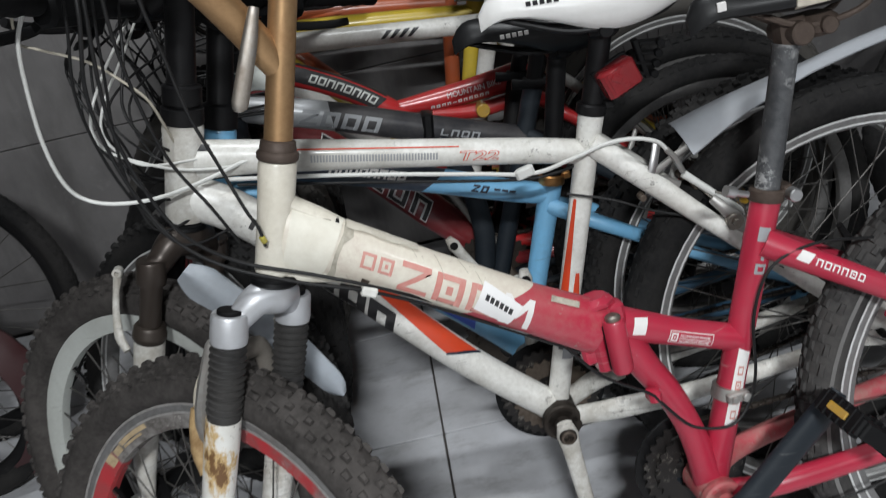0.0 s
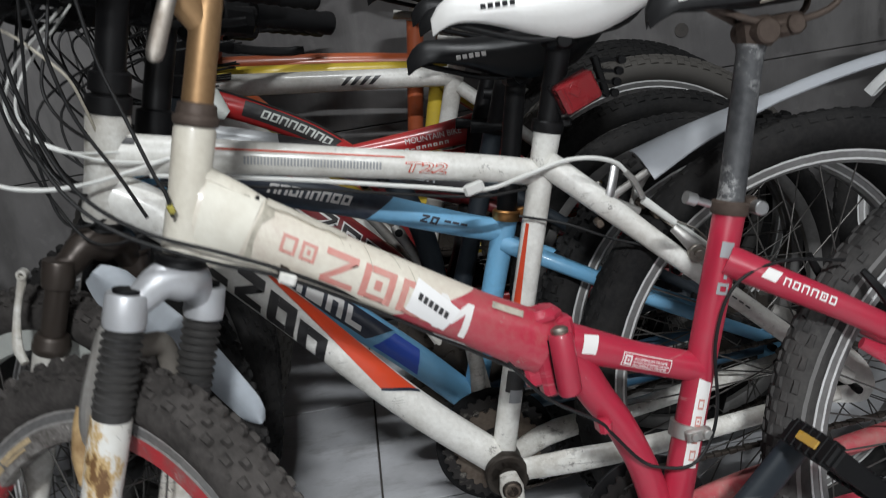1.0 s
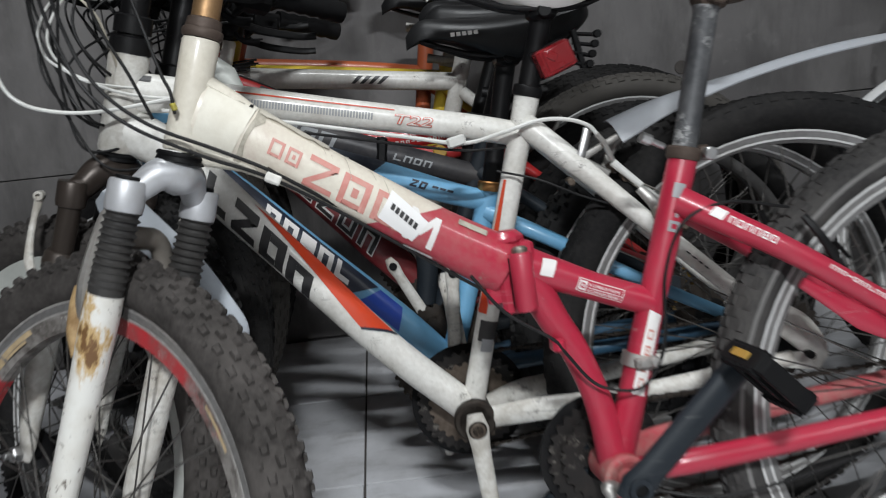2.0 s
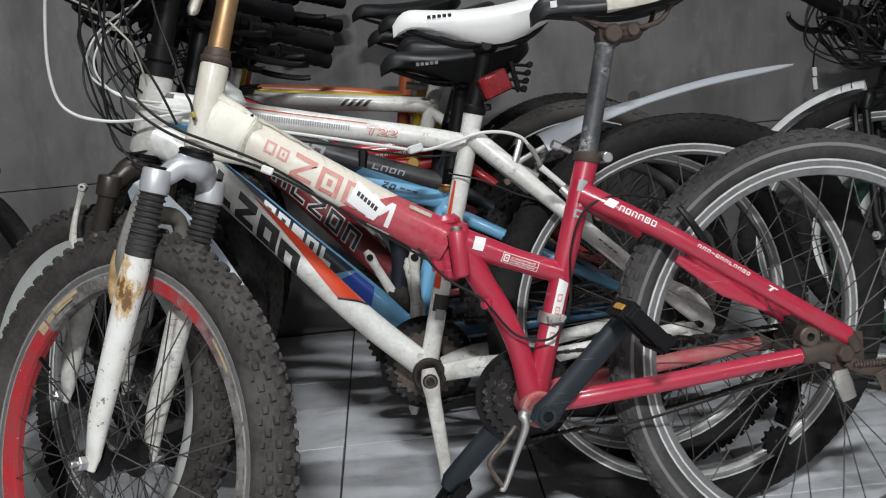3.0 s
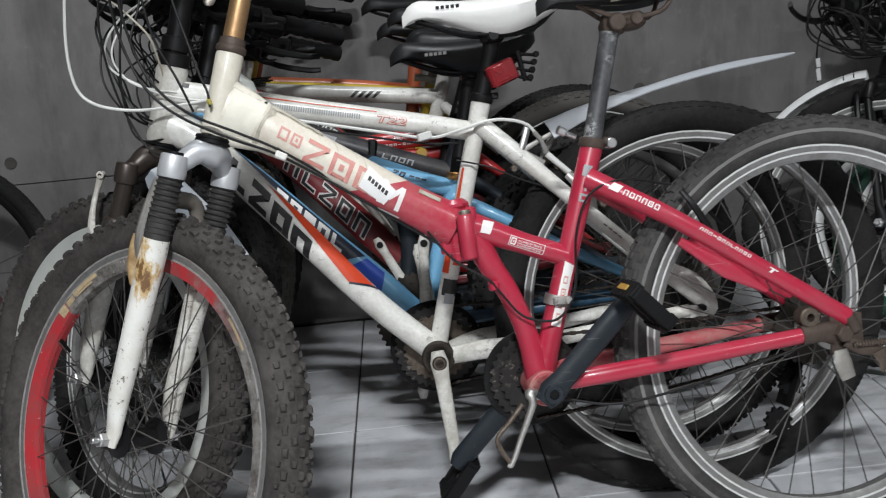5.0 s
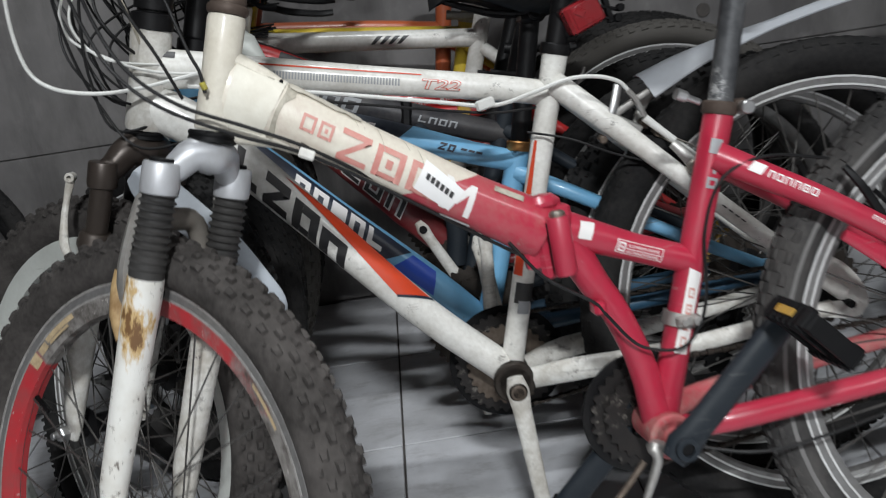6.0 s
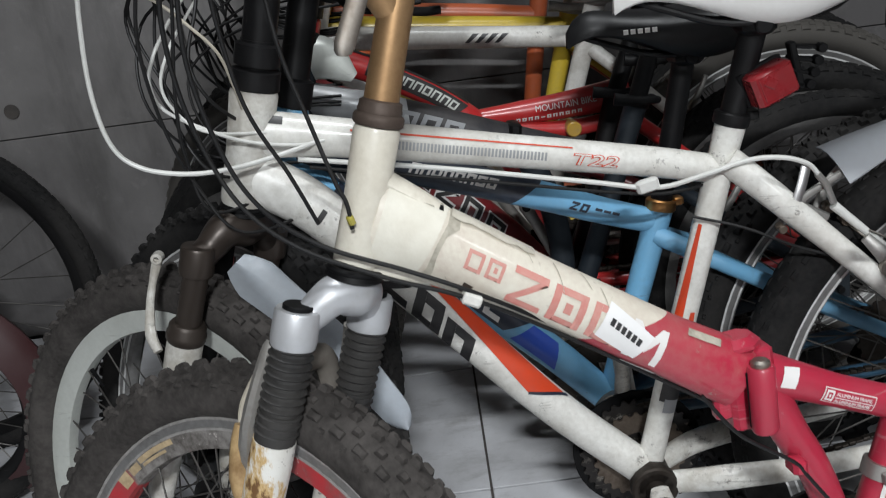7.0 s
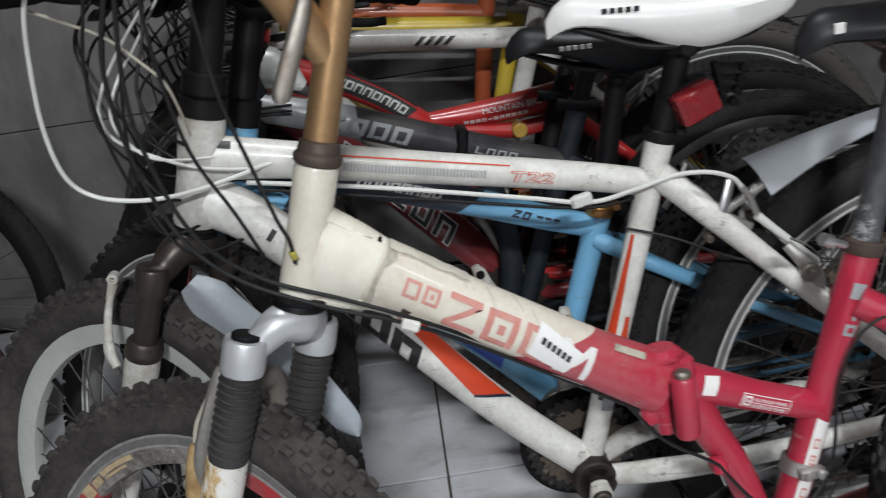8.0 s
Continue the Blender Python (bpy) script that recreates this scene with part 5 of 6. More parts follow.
    # drive
    crankset(bike, bb, 136.0, SLATE, RING_DARK, hub_r, 0.165, 0.061, 0.013, ring2=BLACK_METAL, bb_mat=RED_WORN, pedal_tilt=-48, right_pedal=False, slim=1.05, shell=0.0225, end=1.28)
    derailleur(bike, hub_r, BLACK_METAL)
    rear_brake(bike, -0.262, 0.500, 60, BLACK_METAL)
    stand, _ = tube_part("kickstand", [P(0.010, 0.300, 0.045), P(0.022, 0.305, 0.050), P(0.021, 0.291, 0.055), P(0.040, 0.252, 0.056), P(0.060, 0.214, 0.060), P(0.066, 0.214, 0.060)], [0.0075, 0.0080, 0.0055, 0.0040, 0.0036, 0.0030], ALLOY_DULL, bike, "bent alloy kickstand", smooth=4, seg=10)
    tube_part("stand_spring", [P(0.034, 0.292, 0.050), P(0.055, 0.270, 0.050), P(0.075, 0.250, 0.052), P(0.071, 0.232, 0.054), P(0.062, 0.216, 0.058)], 0.0035, OLD_STEEL, stand, smooth=4, seg=8)
    # cables
    K = CABLE_BLACK
    cable(bike, [P(0.485, 0.985, 0.10), P(0.505, 0.930, 0.07), P(0.509, 0.874, 0.045), P(0.500, 0.821, 0.035), P(0.481, 0.775, 0.033), P(0.445, 0.737, 0.031), P(0.383, 0.701, 0.030), P(0.326, 0.674, 0.028), P(0.26, 0.630, 0.015), P(0.15, 0.548, 0.0), P(0.09, 0.505, 0.0)], K, 0.0019)
    cable(bike, [P(0.480, 0.990, 0.09), P(0.497, 0.900, 0.06), P(0.490, 0.830, 0.045), P(0.470, 0.778, 0.040), P(0.430, 0.738, 0.034), P(0.370, 0.706, 0.031), P(0.320, 0.678, 0.029), P(0.25, 0.628, 0.010), P(0.14, 0.548, -0.004)], K, 0.0019)
    cable(bike, [P(0.440, 1.010, 0.06), P(0.437, 0.939, 0.045), P(0.433, 0.885, 0.038), P(0.423, 0.838, 0.034), P(0.411, 0.785, 0.032), P(0.405, 0.766, 0.030), P(0.404, 0.745, 0.028)], K, 0.0018)
    cable(bike, [P(0.470, 1.000, 0.05), P(0.475, 0.930, 0.03), P(0.468, 0.850, 0.01), P(0.445, 0.790, 0.0), P(0.430, 0.745, -0.01)], K, 0.0018)
    part("cable_clip", Shape().box(along(P(0.404, 0.752, 0.028), P(0.409, 0.772, 0.030)), 0.0055, 0.0055, 0.008, 0.25), CLIP_YELLOW, bike, "yellow cable end")
    part("cable_clip", Shape().box(along(P(0.320, 0.671, 0.028), P(0.300, 0.660, 0.028)), 0.012, 0.010, 0.016, 0.2), WHITE, bike)
    cable(bike, [P(0.135, 0.546, 0.026), P(0.104, 0.503, 0.028), P(0.058, 0.468, 0.030), P(0.046, 0.452, 0.030), P(0.022, 0.418, 0.030), P(0.002, 0.405, 0.032), P(-0.029, 0.400, 0.034), P(-0.053, 0.417, 0.030), P(-0.068, 0.451, 0.026), P(-0.076, 0.517, 0.024), P(-0.10, 0.57, 0.030), P(-0.15, 0.585, 0.035), P(-0.22, 0.57, 0.03)], K, 0.0018)
    cable(bike, [P(-0.03, 0.284, 0.02), P(-0.12, 0.272, 0.05), P(-0.3, 0.30, 0.06), P(-0.42, 0.33, 0.07)], K, 0.0019)
    s = Shape().box(Matrix.Translation(P(0.050, 0.458, 0.020)), 0.014, 0.022, 0.013, 0.25)
    part("cable_stop", s, RED, bike)
    # front brake hose beside the leg
    cable(bike, [P(0.486, 0.652, -0.012), P(0.500, 0.632, -0.018), P(0.521, 0.602, -0.018), P(0.527, 0.580, -0.008)], CABLE_CREAM, 0.0024)
    return bike


def lettering(parent, text, tube, s, h, size, material, wide=1.0, slant=0.0, bold=0.0, lift=0.0016):
    """Words in the built-in font, laid on a tube's left flank."""
    c = bpy.data.curves.new("lettering", "FONT")
    c.body, c.size, c.extrude, c.offset = text, size, 0.0002, bold
    tmp = bpy.data.objects.new("lettering", c)
    scene.collection.objects.link(tmp)
    me = bpy.data.meshes.new_from_object(tmp.evaluated_get(bpy.context.evaluated_depsgraph_get()))
    bpy.data.objects.remove(tmp)
    for v in me.vertices:
        v.co = tube.on(s + v.co.x * wide + slant * v.co.y, h + v.co.y, lift + v.co.z)
    me.materials.append(material)
    ob = new("lettering", me)
    ob.parent = parent
    return ob


# ---- the white mountain bicycle behind it ----
def second_rear_brake(bike):
    """Old alloy cantilever arms, bolts, springs and a fender bracket over the rear tyre."""
    for sg in (1, -1):
        y = sg * 0.047
        arm, _ = tube_part("brake_arm", [P(-0.268, 0.500, y), P(-0.262, 0.522, y + sg * 0.006), P(-0.246, 0.545, y + sg * 0.006), P(-0.232, 0.562, y)],
                           [(0.009, 0.006), (0.011, 0.006), (0.008, 0.005), (0.006, 0.004)], ALLOY_DULL, bike, "corroded alloy brake arm", smooth=3, seg=10)
        s = Shape().disc(Matrix.Translation(P(-0.2537, 0.530, y + sg * 0.010)), 0.011, -0.004, 0.006, 16)
        s.disc(Matrix.Translation(P(-0.2537, 0.530, y + sg * 0.014)), 0.0055, -0.004, 0.006, 6)
        part("pivot_bolt", s, STEEL, arm, "rusty pivot bolt")
        part("brake_pad", Shape().box(Matrix.Translation(P(-0.246, 0.536, y - sg * 0.020)) @ pose(0, 0, 0, 0, 55), 0.012, 0.012, 0.055, 0.25), BLACK, arm)
        tube_part("return_spring", [P(-0.262, 0.512, y), P(-0.275, 0.530, y - sg * 0.004), P(-0.262, 0.552, y - sg * 0.006), P(-0.240, 0.566, y - sg * 0.008)], 0.0013, STEEL, arm, smooth=4, seg=6)
    tube_part("fender_strip", [P(-0.177, 0.642, 0.030), P(-0.168, 0.618, 0.036), P(-0.157, 0.590, 0.036)], (0.0055, 0.0022), ALLOY, bike, "bare alloy strip", smooth=3, seg=8)
    tube_part("fender_bracket", [P(-0.2155, 0.628, 0.026), P(-0.190, 0.617, 0.030), P(-0.1687, 0.6065, 0.034), P(-0.172, 0.600, 0.034), P(-0.1986, 0.582, 0.030)], [(0.0045, 0.003), (0.0045, 0.003), (0.0055, 0.003), (0.005, 0.003), (0.006, 0.003)], ALLOY_DULL, bike, "bent alloy fender bracket", smooth=3, seg=8)
    tube_part("straddle_wire", [P(-0.232, 0.562, 0.046), P(-0.214, 0.580, 0.0), P(-0.232, 0.562, -0.046)], 0.0010, STEEL, bike, seg=6)
    for q, k in ((P(-0.222, 0.575, 0.020), 0.010), (P(-0.207, 0.588, 0.012), 0.009), (P(-0.150, 0.578, 0.030), 0.008), (P(-0.286, 0.512, 0.044), 0.012)):
        part("cable_clamp", Shape().disc(Matrix.Translation(q), k * 0.6, -0.008, 0.008, 8).box(Matrix.Translation(q) @ pose(0, 0, 0, 0, 35), k, 0.010, k * 1.5, 0.25), OLD_STEEL, bike, "grimy cable clamp")
    tube_part("loose_cable", [P(-0.06, 0.600, 0.020), P(-0.11, 0.585, 0.034), P(-0.16, 0.560, 0.040), P(-0.21, 0.540, 0.044), P(-0.245, 0.520, 0.050)], 0.0016, CABLE_BLACK, bike, smooth=5, seg=6)



def second_bike():
    bike = bike_root("mountain_bicycle", (0.137, 1.017, 0, 7), "white mountain bicycle with orange and black decals and a bronze fork")
    h0, h1 = P(0.408, 0.674), P(0.375, 0.790)
    hub_f, hub_r, bb = P(0.556, 0.301), P(-0.430, 0.330), P(0.0, 0.282)
    st = steering(h0, h1, STEER_2)
    tube_part("head_tube", [h1, h1.lerp(h0, 0.04), h1.lerp(h0, 0.5), h0.lerp(h1, 0.04), h0], [0.0235, 0.0250, 0.0232, 0.0245, 0.0228], WHITE_WORN, bike, seg=24)
    top, t_top = tube_part("top_tube", [P(0.385, 0.745), P(0.30, 0.730), P(0.133, 0.694), P(-0.02, 0.661), P(-0.104, 0.640)], [(0.026, 0.019), (0.021, 0.018), (0.0178, 0.016), (0.0165, 0.0155), (0.0155, 0.015)], WHITE, bike, smooth=5, seg=20)
    s = Shape()
    L = t_top.s[-1]
    t_top.patch(s, [(0.10, 0.010), (0.33, 0.010), (0.33, 0.0115), (0.10, 0.0122)], 10, 1)
    part("pinstripe", s, ORANGE_DECAL, top, "thin red stripe")
    s = Shape()
    for i in range(42):
        a = 0.150 + 0.0037 * i
        t_top.patch(s, [(a, -0.004), (a + 0.0022, -0.004), (a + 0.0022, 0.004), (a, 0.004)], 1, 2)
    tagged(part("hatching", s, GREY_DECAL, top, "grey hatched stripe"), kind="stuff")
    word = lettering(top, "T22", t_top, 0.328, -0.0050, 0.0145, ORANGE_DECAL, 2.15, 0.40, 0.0005)
    lettering(word, "T22", t_top, 0.328, -0.0050, 0.0145, WHITE, 2.15, 0.40, -0.0001, 0.0021)
    s = Shape()
    t_top.patch(s, [(0.012, 0.014), (0.032, 0.013), (0.032, 0.022), (0.012, 0.023)], 3, 2)
    part("small_label", s, BLACK_DECAL, top)
    down, t_dn = tube_part("down_tube", [P(0.398, 0.703), P(0.335, 0.657), P(0.225, 0.530), P(0.105, 0.388), P(0.006, 0.290)], [(0.029, 0.022), (0.027, 0.023), (0.0235, 0.022), (0.0215, 0.021), (0.021, 0.020)], WHITE, bike, smooth=6, seg=24)
    s = Shape()
    t_dn.patch(s, [(0.185, 0.026), (0.390, 0.000), (0.432, 0.028), (0.28, 0.036)], 14, 5)
    panel = part("orange_panel", s, ORANGE_DECAL, down, "bright orange wedge decal")
    s = Shape()
    t_dn.patch(s, [(0.391, -0.0015), (0.435, 0.028), (0.431, 0.030), (0.389, 0.001)], 6, 1, 0.0011)
    part("panel_edge", s, NAVY_DECAL, panel)
    for k, (c, wd, h, hh) in enumerate((("/", 0.012, 0.004, 0.013), ("l", 0.036, 0.000, 0.036), ("z", 0.038, -0.002, 0.036), ("o", 0.040, -0.004, 0.034), ("n", 0.042, -0.008, 0.030))):
        marks(down, BLACK_DECAL, t_dn, 0.080 + 0.047 * k, h, c, wd, hh, 0.008, -0.55, 0.33, label="bold black maker's mark")
    seat, t_seat = tube_part("seat_tube", [P(-0.002, 0.295), P(-0.028, 0.395), P(-0.098, 0.650), P(-0.110, 0.692)], [0.0150, 0.0143, 0.0150, 0.0165], WHITE, bike, seg=20)
    s = Shape()
    t_seat.patch(s, [(0.125, 0.004), (0.30, 0.009), (0.30, 0.013), (0.125, 0.018)], 8, 3)
    t_seat.patch(s, [(0.14, -0.014), (0.20, -0.006), (0.20, -0.001), (0.14, 0.000)], 4, 2)
    part("orange_flash", s, ORANGE_DECAL, seat, "orange wedge decal")
    s = Shape()
    t_seat.patch(s, [(0.088, -0.016), (0.116, -0.016), (0.116, 0.010), (0.088, 0.010)], 3, 4, 0.0009)
    part("tape_band", s, BLACK_DECAL, seat, "dark tape round the tube")
    s = Shape()
    t_seat.patch(s, [(0.075, -0.012), (0.092, -0.012), (0.092, 0.004), (0.075, 0.004)], 3, 4, 0.0013)
    part("small_label", s, GREY_DECAL, seat)
    for sg in (1, -1):
        stay, t_st = tube_part("seat_stay", [P(-0.102, 0.654, sg * 0.010), P(-0.16, 0.598, sg * 0.030), P(-0.225, 0.534, sg * 0.046), P(-0.36, 0.404, sg * 0.057), P(-0.425, 0.342, sg * 0.062)],
                               [0.0155, (0.0145, 0.013), 0.012, 0.011, 0.010], WHITE, bike, smooth=5, seg=16)
        if sg > 0:
            marks(stay, BLACK_DECAL, t_st, 0.255, 0.0, "----", 0.0070, 0.0060, 0.003, 0.2, 0.5)
        tube_part("chain_stay", [P(-0.018, 0.281, sg * 0.022), P(-0.08, 0.292, sg * 0.044), P(-0.2, 0.300, sg * 0.054), P(-0.41, 0.326, sg * 0.062)], [(0.014, 0.011), (0.016, 0.010), 0.012, 0.010], WHITE_WORN, bike, smooth=4, seg=16)
        s = Shape()
        Tube(spline([P(-0.385, 0.392, sg * 0.062), P(-0.415, 0.372, sg * 0.062), P(-0.435, 0.345, sg * 0.062), P(-0.44, 0.322, sg * 0.062), P(-0.40, 0.324, sg * 0.062)], 4), [(0.014, 0.003), (0.017, 0.003), (0.018, 0.003), (0.015, 0.003), (0.010, 0.003)]).mesh(s, 10)
        part("dropout", s, WHITE, bike)
    wheel(bike, st @ Matrix.Translation(hub_f), 0.300, 0.058, PALE_SILVER, RUBBER, "knobby", 32, SPOKE_STEEL, BLACK_METAL, 0.106, "front_wheel", None, 0.2, rim_depth=0.026)
    wheel(bike, Matrix.Translation(hub_r), 0.330, 0.056, ALLOY, RUBBER_DARK, "fine", 32, SPOKE_STEEL, BLACK_METAL, 0.128, "rear_wheel", None, 0.2, cogs=True)
    fork(bike, st, h0, h1, hub_f, BRONZE, BRONZE, WHITE_WORN, 0.054, 0.105, False, True, None, 0.0165, 0.0170, False, 1.18, 0.047, 0.006, cup=0.90, caps=False)
    d = (h1 - h0).normalized()
    tube_part("headset", [h1 + d * 0.001, h1 + d * 0.02, h1 + d * 0.022, h1 + d * 0.05], [0.0255, 0.0255, 0.019, 0.0185], BLACK_METAL, bike, seg=20)
    handlebar(bike, st, h1 + d * 0.145 + Vector((0.055, 0, 0.0)), 0.56, 0.015, 0.04, BLACK_METAL, None, BLACK_METAL, d * 0.13, 0.0175, h1 + d * 0.035)
    seat_post(bike, P(-0.110, 0.694), P(-0.139, 0.797), 0.0136, BLACK_METAL, BLACK_METAL, False)
    saddle(bike, Matrix.Translation(P(-0.136, 0.795)) @ pose(0, 0, 0, 0, -1), VINYL_WHITE, None, "white vinyl saddle", 0.258, 0.150, mark=(BLACK_DECAL, 0.070, 0.044), skirt=0.030)
    # red reflector on the seat post
    m = Matrix.Translation(P(-0.144, 0.731, 0.022)) @ pose(0, 0, 0, 0, 20, 8)
    refl = part("reflector", Shape().box(m, 0.046, 0.026, 0.035, 0.16), REFLECTOR, bike, "red plastic rear reflector")
    part("lens", Shape().box(m @ Matrix.Translation((-0.002, 0.0132, 0.001)), 0.036, 0.003, 0.026, 0.2), REFLECTOR, refl)
    part("lens_tab", Shape().box(m @ Matrix.Translation((0.006, 0.0150, 0.006)) @ pose(0, 0, 0, 0, 40), 0.010, 0.003, 0.013, 0.3), REFLECTOR, refl)
    part("reflector_back", Shape().box(m @ Matrix.Translation((0, -0.0155, 0)), 0.050, 0.008, 0.038, 0.2), BLACK, refl)
    s = Shape()
    for k in range(4):
        s.box(Matrix.Translation(P(-0.182 - 0.004 * k, 0.722 + 0.012 * k, -0.01)) @ pose(0, 0, 0, 0, 70 + 4 * k), 0.0035, 0.022, 0.030, 0.2)
        s.disc(Matrix.Translation(P(-0.192 - 0.004 * k, 0.721 + 0.012 * k, 0.002)), 0.005, -0.006, 0.006, 10)
    s.box(Matrix.Translation(P(-0.180, 0.741, -0.006)) @ pose(0, 0, 0, 0, 12), 0.007, 0.014, 0.050, 0.2)
    part("lamp_bracket", s, BLACK, bike, "black ribbed lamp bracket")
    crankset(bike, bb, 265.5, WHITE_WORN, RING_DARK, hub_r, 0.164, 0.068, 0.009, ring2=BLACK, bb_mat=CHAINY, amber=(False, False), inner=OLD_STEEL, right_pedal=False, slim=0.80, shell=0.0245, pedal_tilt=52)
    derailleur(bike, hub_r, BLACK_METAL)
    second_rear_brake(bike)
    # white brake cable along the top tube to the rear brake
    W = CABLE_WHITE
    cable(bike, [P(0.34, 0.718, 0.026), P(0.2, 0.690, 0.026), P(0.05, 0.655, 0.026), P(-0.02, 0.640, 0.030), P(-0.07, 0.648, 0.034), P(-0.115, 0.658, 0.036), P(-0.150, 0.656, 0.036), P(-0.176, 0.646, 0.036), P(-0.188, 0.632, 0.036)], W, 0.0026)
    tube_part("brake_noodle", [P(-0.204, 0.597, 0.034), P(-0.24, 0.562, 0.034), P(-0.273, 0.530, 0.034)], [0.0052, 0.0045, 0.0045], W, bike, seg=10)
    tube_part("brake_noodle", [P(-0.186, 0.634, 0.036), P(-0.195, 0.622, 0.036), P(-0.204, 0.600, 0.034)], 0.0038, ALLOY_DULL, bike, seg=8)
    part("cable_stop", Shape().box(Matrix.Translation(P(-0.012, 0.643, 0.028)) @ pose(0, 0, 0, 0, 12), 0.024, 0.012, 0.013, 0.25), W, bike)
    cable(bike, [P(0.33, 0.708, 0.024), P(0.15, 0.668, 0.024), P(0.0, 0.634, 0.022), P(-0.055, 0.628, 0.012), P(-0.100, 0.628, -0.012)], CABLE_BLACK, 0.0018)
    # looping front cables
    cable(bike, [P(0.470, 0.965, 0.10), P(0.492, 0.930, 0.09), P(0.506, 0.880, 0.078), P(0.514, 0.815, 0.070), P(0.507, 0.765, 0.070), P(0.485, 0.740, 0.070), P(0.445, 0.727, 0.066), P(0.400, 0.724, 0.055), P(0.345, 0.729, 0.034), P(0.300, 0.735, 0.006)], W, 0.0024)
    cable(bike, [P(0.415, 0.925, -0.10), P(0.425, 0.900, -0.05), P(0.436, 0.876, 0.01), P(0.446, 0.856, 0.04), P(0.456, 0.838, 0.05), P(0.464, 0.815, 0.05), P(0.456, 0.789, 0.05), P(0.423, 0.765, 0.046), P(0.383, 0.744, 0.036), P(0.330, 0.732, 0.024), P(0.290, 0.735, 0.006)], W, 0.0018)
    cable(bike, [P(0.400, 0.930, -0.09), P(0.410, 0.900, -0.04), P(0.422, 0.872, 0.02), P(0.438, 0.846, 0.05), P(0.452, 0.814, 0.055), P(0.445, 0.785, 0.05), P(0.417, 0.760, 0.045), P(0.350, 0.744, 0.006)], W, 0.0016)
    cable(bike, [P(0.500, 0.930, 0.07), P(0.485, 0.915, 0.06), P(0.443, 0.890, 0.05), P(0.415, 0.861, 0.046), P(0.396, 0.834, 0.040), P(0.389, 0.801, 0.032), P(0.386, 0.770, 0.020)], CABLE_CREAM, 0.0016)
    K = CABLE_BLACK
    cable(bike, [P(0.43, 0.93, 0.12), P(0.452, 0.86, 0.10), P(0.455, 0.78, 0.07), P(0.440, 0.71, 0.05), P(0.405, 0.655, 0.045), P(0.335, 0.655, 0.0)], K, 0.0018)
    cable(bike, [P(0.41, 0.94, 0.08), P(0.425, 0.87, 0.07), P(0.440, 0.80, 0.06), P(0.445, 0.74, 0.05), P(0.43, 0.68, 0.045), P(0.372, 0.682, 0.0)], K, 0.0018)
    cable(bike, [P(0.46, 0.92, -0.06), P(0.47, 0.84, -0.02), P(0.455, 0.77, 0.02), P(0.43, 0.72, 0.03), P(0.400, 0.700, 0.005)], K, 0.0018)
    cable(bike, [P(0.40, 0.93, 0.02), P(0.41, 0.88, 0.03), P(0.425, 0.83, 0.04), P(0.412, 0.79, 0.04), P(0.385, 0.752, 0.005)], K, 0.0019)
    tube_part("brake_arm", [P(0.520, 0.535, 0.040), P(0.527, 0.552, 0.030), P(0.524, 0.580, 0.020), P(0.517, 0.605, 0.014), P(0.506, 0.630, 0.014)], [(0.005, 0.005), (0.0062, 0.005), (0.0045, 0.004), (0.0042, 0.004), (0.0058, 0.005)], WHITE_WORN, bike, "white front brake arm", smooth=4, seg=10)
    part("brake_bolt", Shape().disc(Matrix.Translation(P(0.506, 0.631, 0.014)), 0.0062, -0.006, 0.008, 14, 0.003), WHITE_WORN, bike)
    # pale plastic front mudguard hung behind the fork, creased at its upper end
    mid = spline([P(0.416, 0.628, 0.060), P(0.379, 0.589, 0.069), P(0.327, 0.532, 0.081), P(0.290, 0.476, 0.089), P(0.266, 0.436, 0.093)], 6)
    side, face = Vector((-0.75, 0.178, 0.633)), Vector((0.10, 0.95, 0.10))
    rows = []
    for i, p in enumerate(mid):
        t = i / (len(mid) - 1)
        w = (0.0285 - 0.0125 * t) * min(1, math.sqrt(0.22 + 6 * t)) * (1 if t < 0.85 else math.sqrt(max(0.05, 1 - ((t - 0.85) / 0.15) ** 2)))
        ring = [p + side * (w * x) + face * (0.007 * (1 - x * x) + 0.0022 * math.sin(5 * x + 9 * t) * (1 - t)) for x in (-1, -0.66, -0.33, 0, 0.33, 0.66, 1)]
        ring += [q - face * 0.0025 for q in reversed(ring)]
        rows.append(ring)
    part("mudguard", Shape().rings(rows), FENDER_PALE, bike, "pale blue-grey creased plastic front mudguard", sharp=50)
    return bike


def mudguard(bike, at, r, a0, a1, width, material, label, taper=0.75, depth=0.014, r1=None):
    """A curved blade over a wheel; angles from ahead towards up and back."""
    rows = []
    n = 18
    for i in range(n + 1):
        t = i / n
        a = radians(a0 + (a1 - a0) * t)
        w = width * (taper + (1 - taper) * math.sin(math.pi * t) ** 0.6) / 2 * (0.55 + 0.45 * min(1, t / 0.1, (1 - t) / 0.1))
        ring = []
        rt = r + ((r1 or r) - r) * t
        for k in range(7):
            x = -1 + k / 3
            ring.append((rt - depth * x * x, w * x))
        ring += [(q - 0.0022, y * 0.97) for q, y in reversed(ring)]
        rows.append([Vector((q * math.cos(a), y, q * math.sin(a))) for q, y in ring])
    return part("mudguard", Shape().rings(rows), material, bike, label, at)


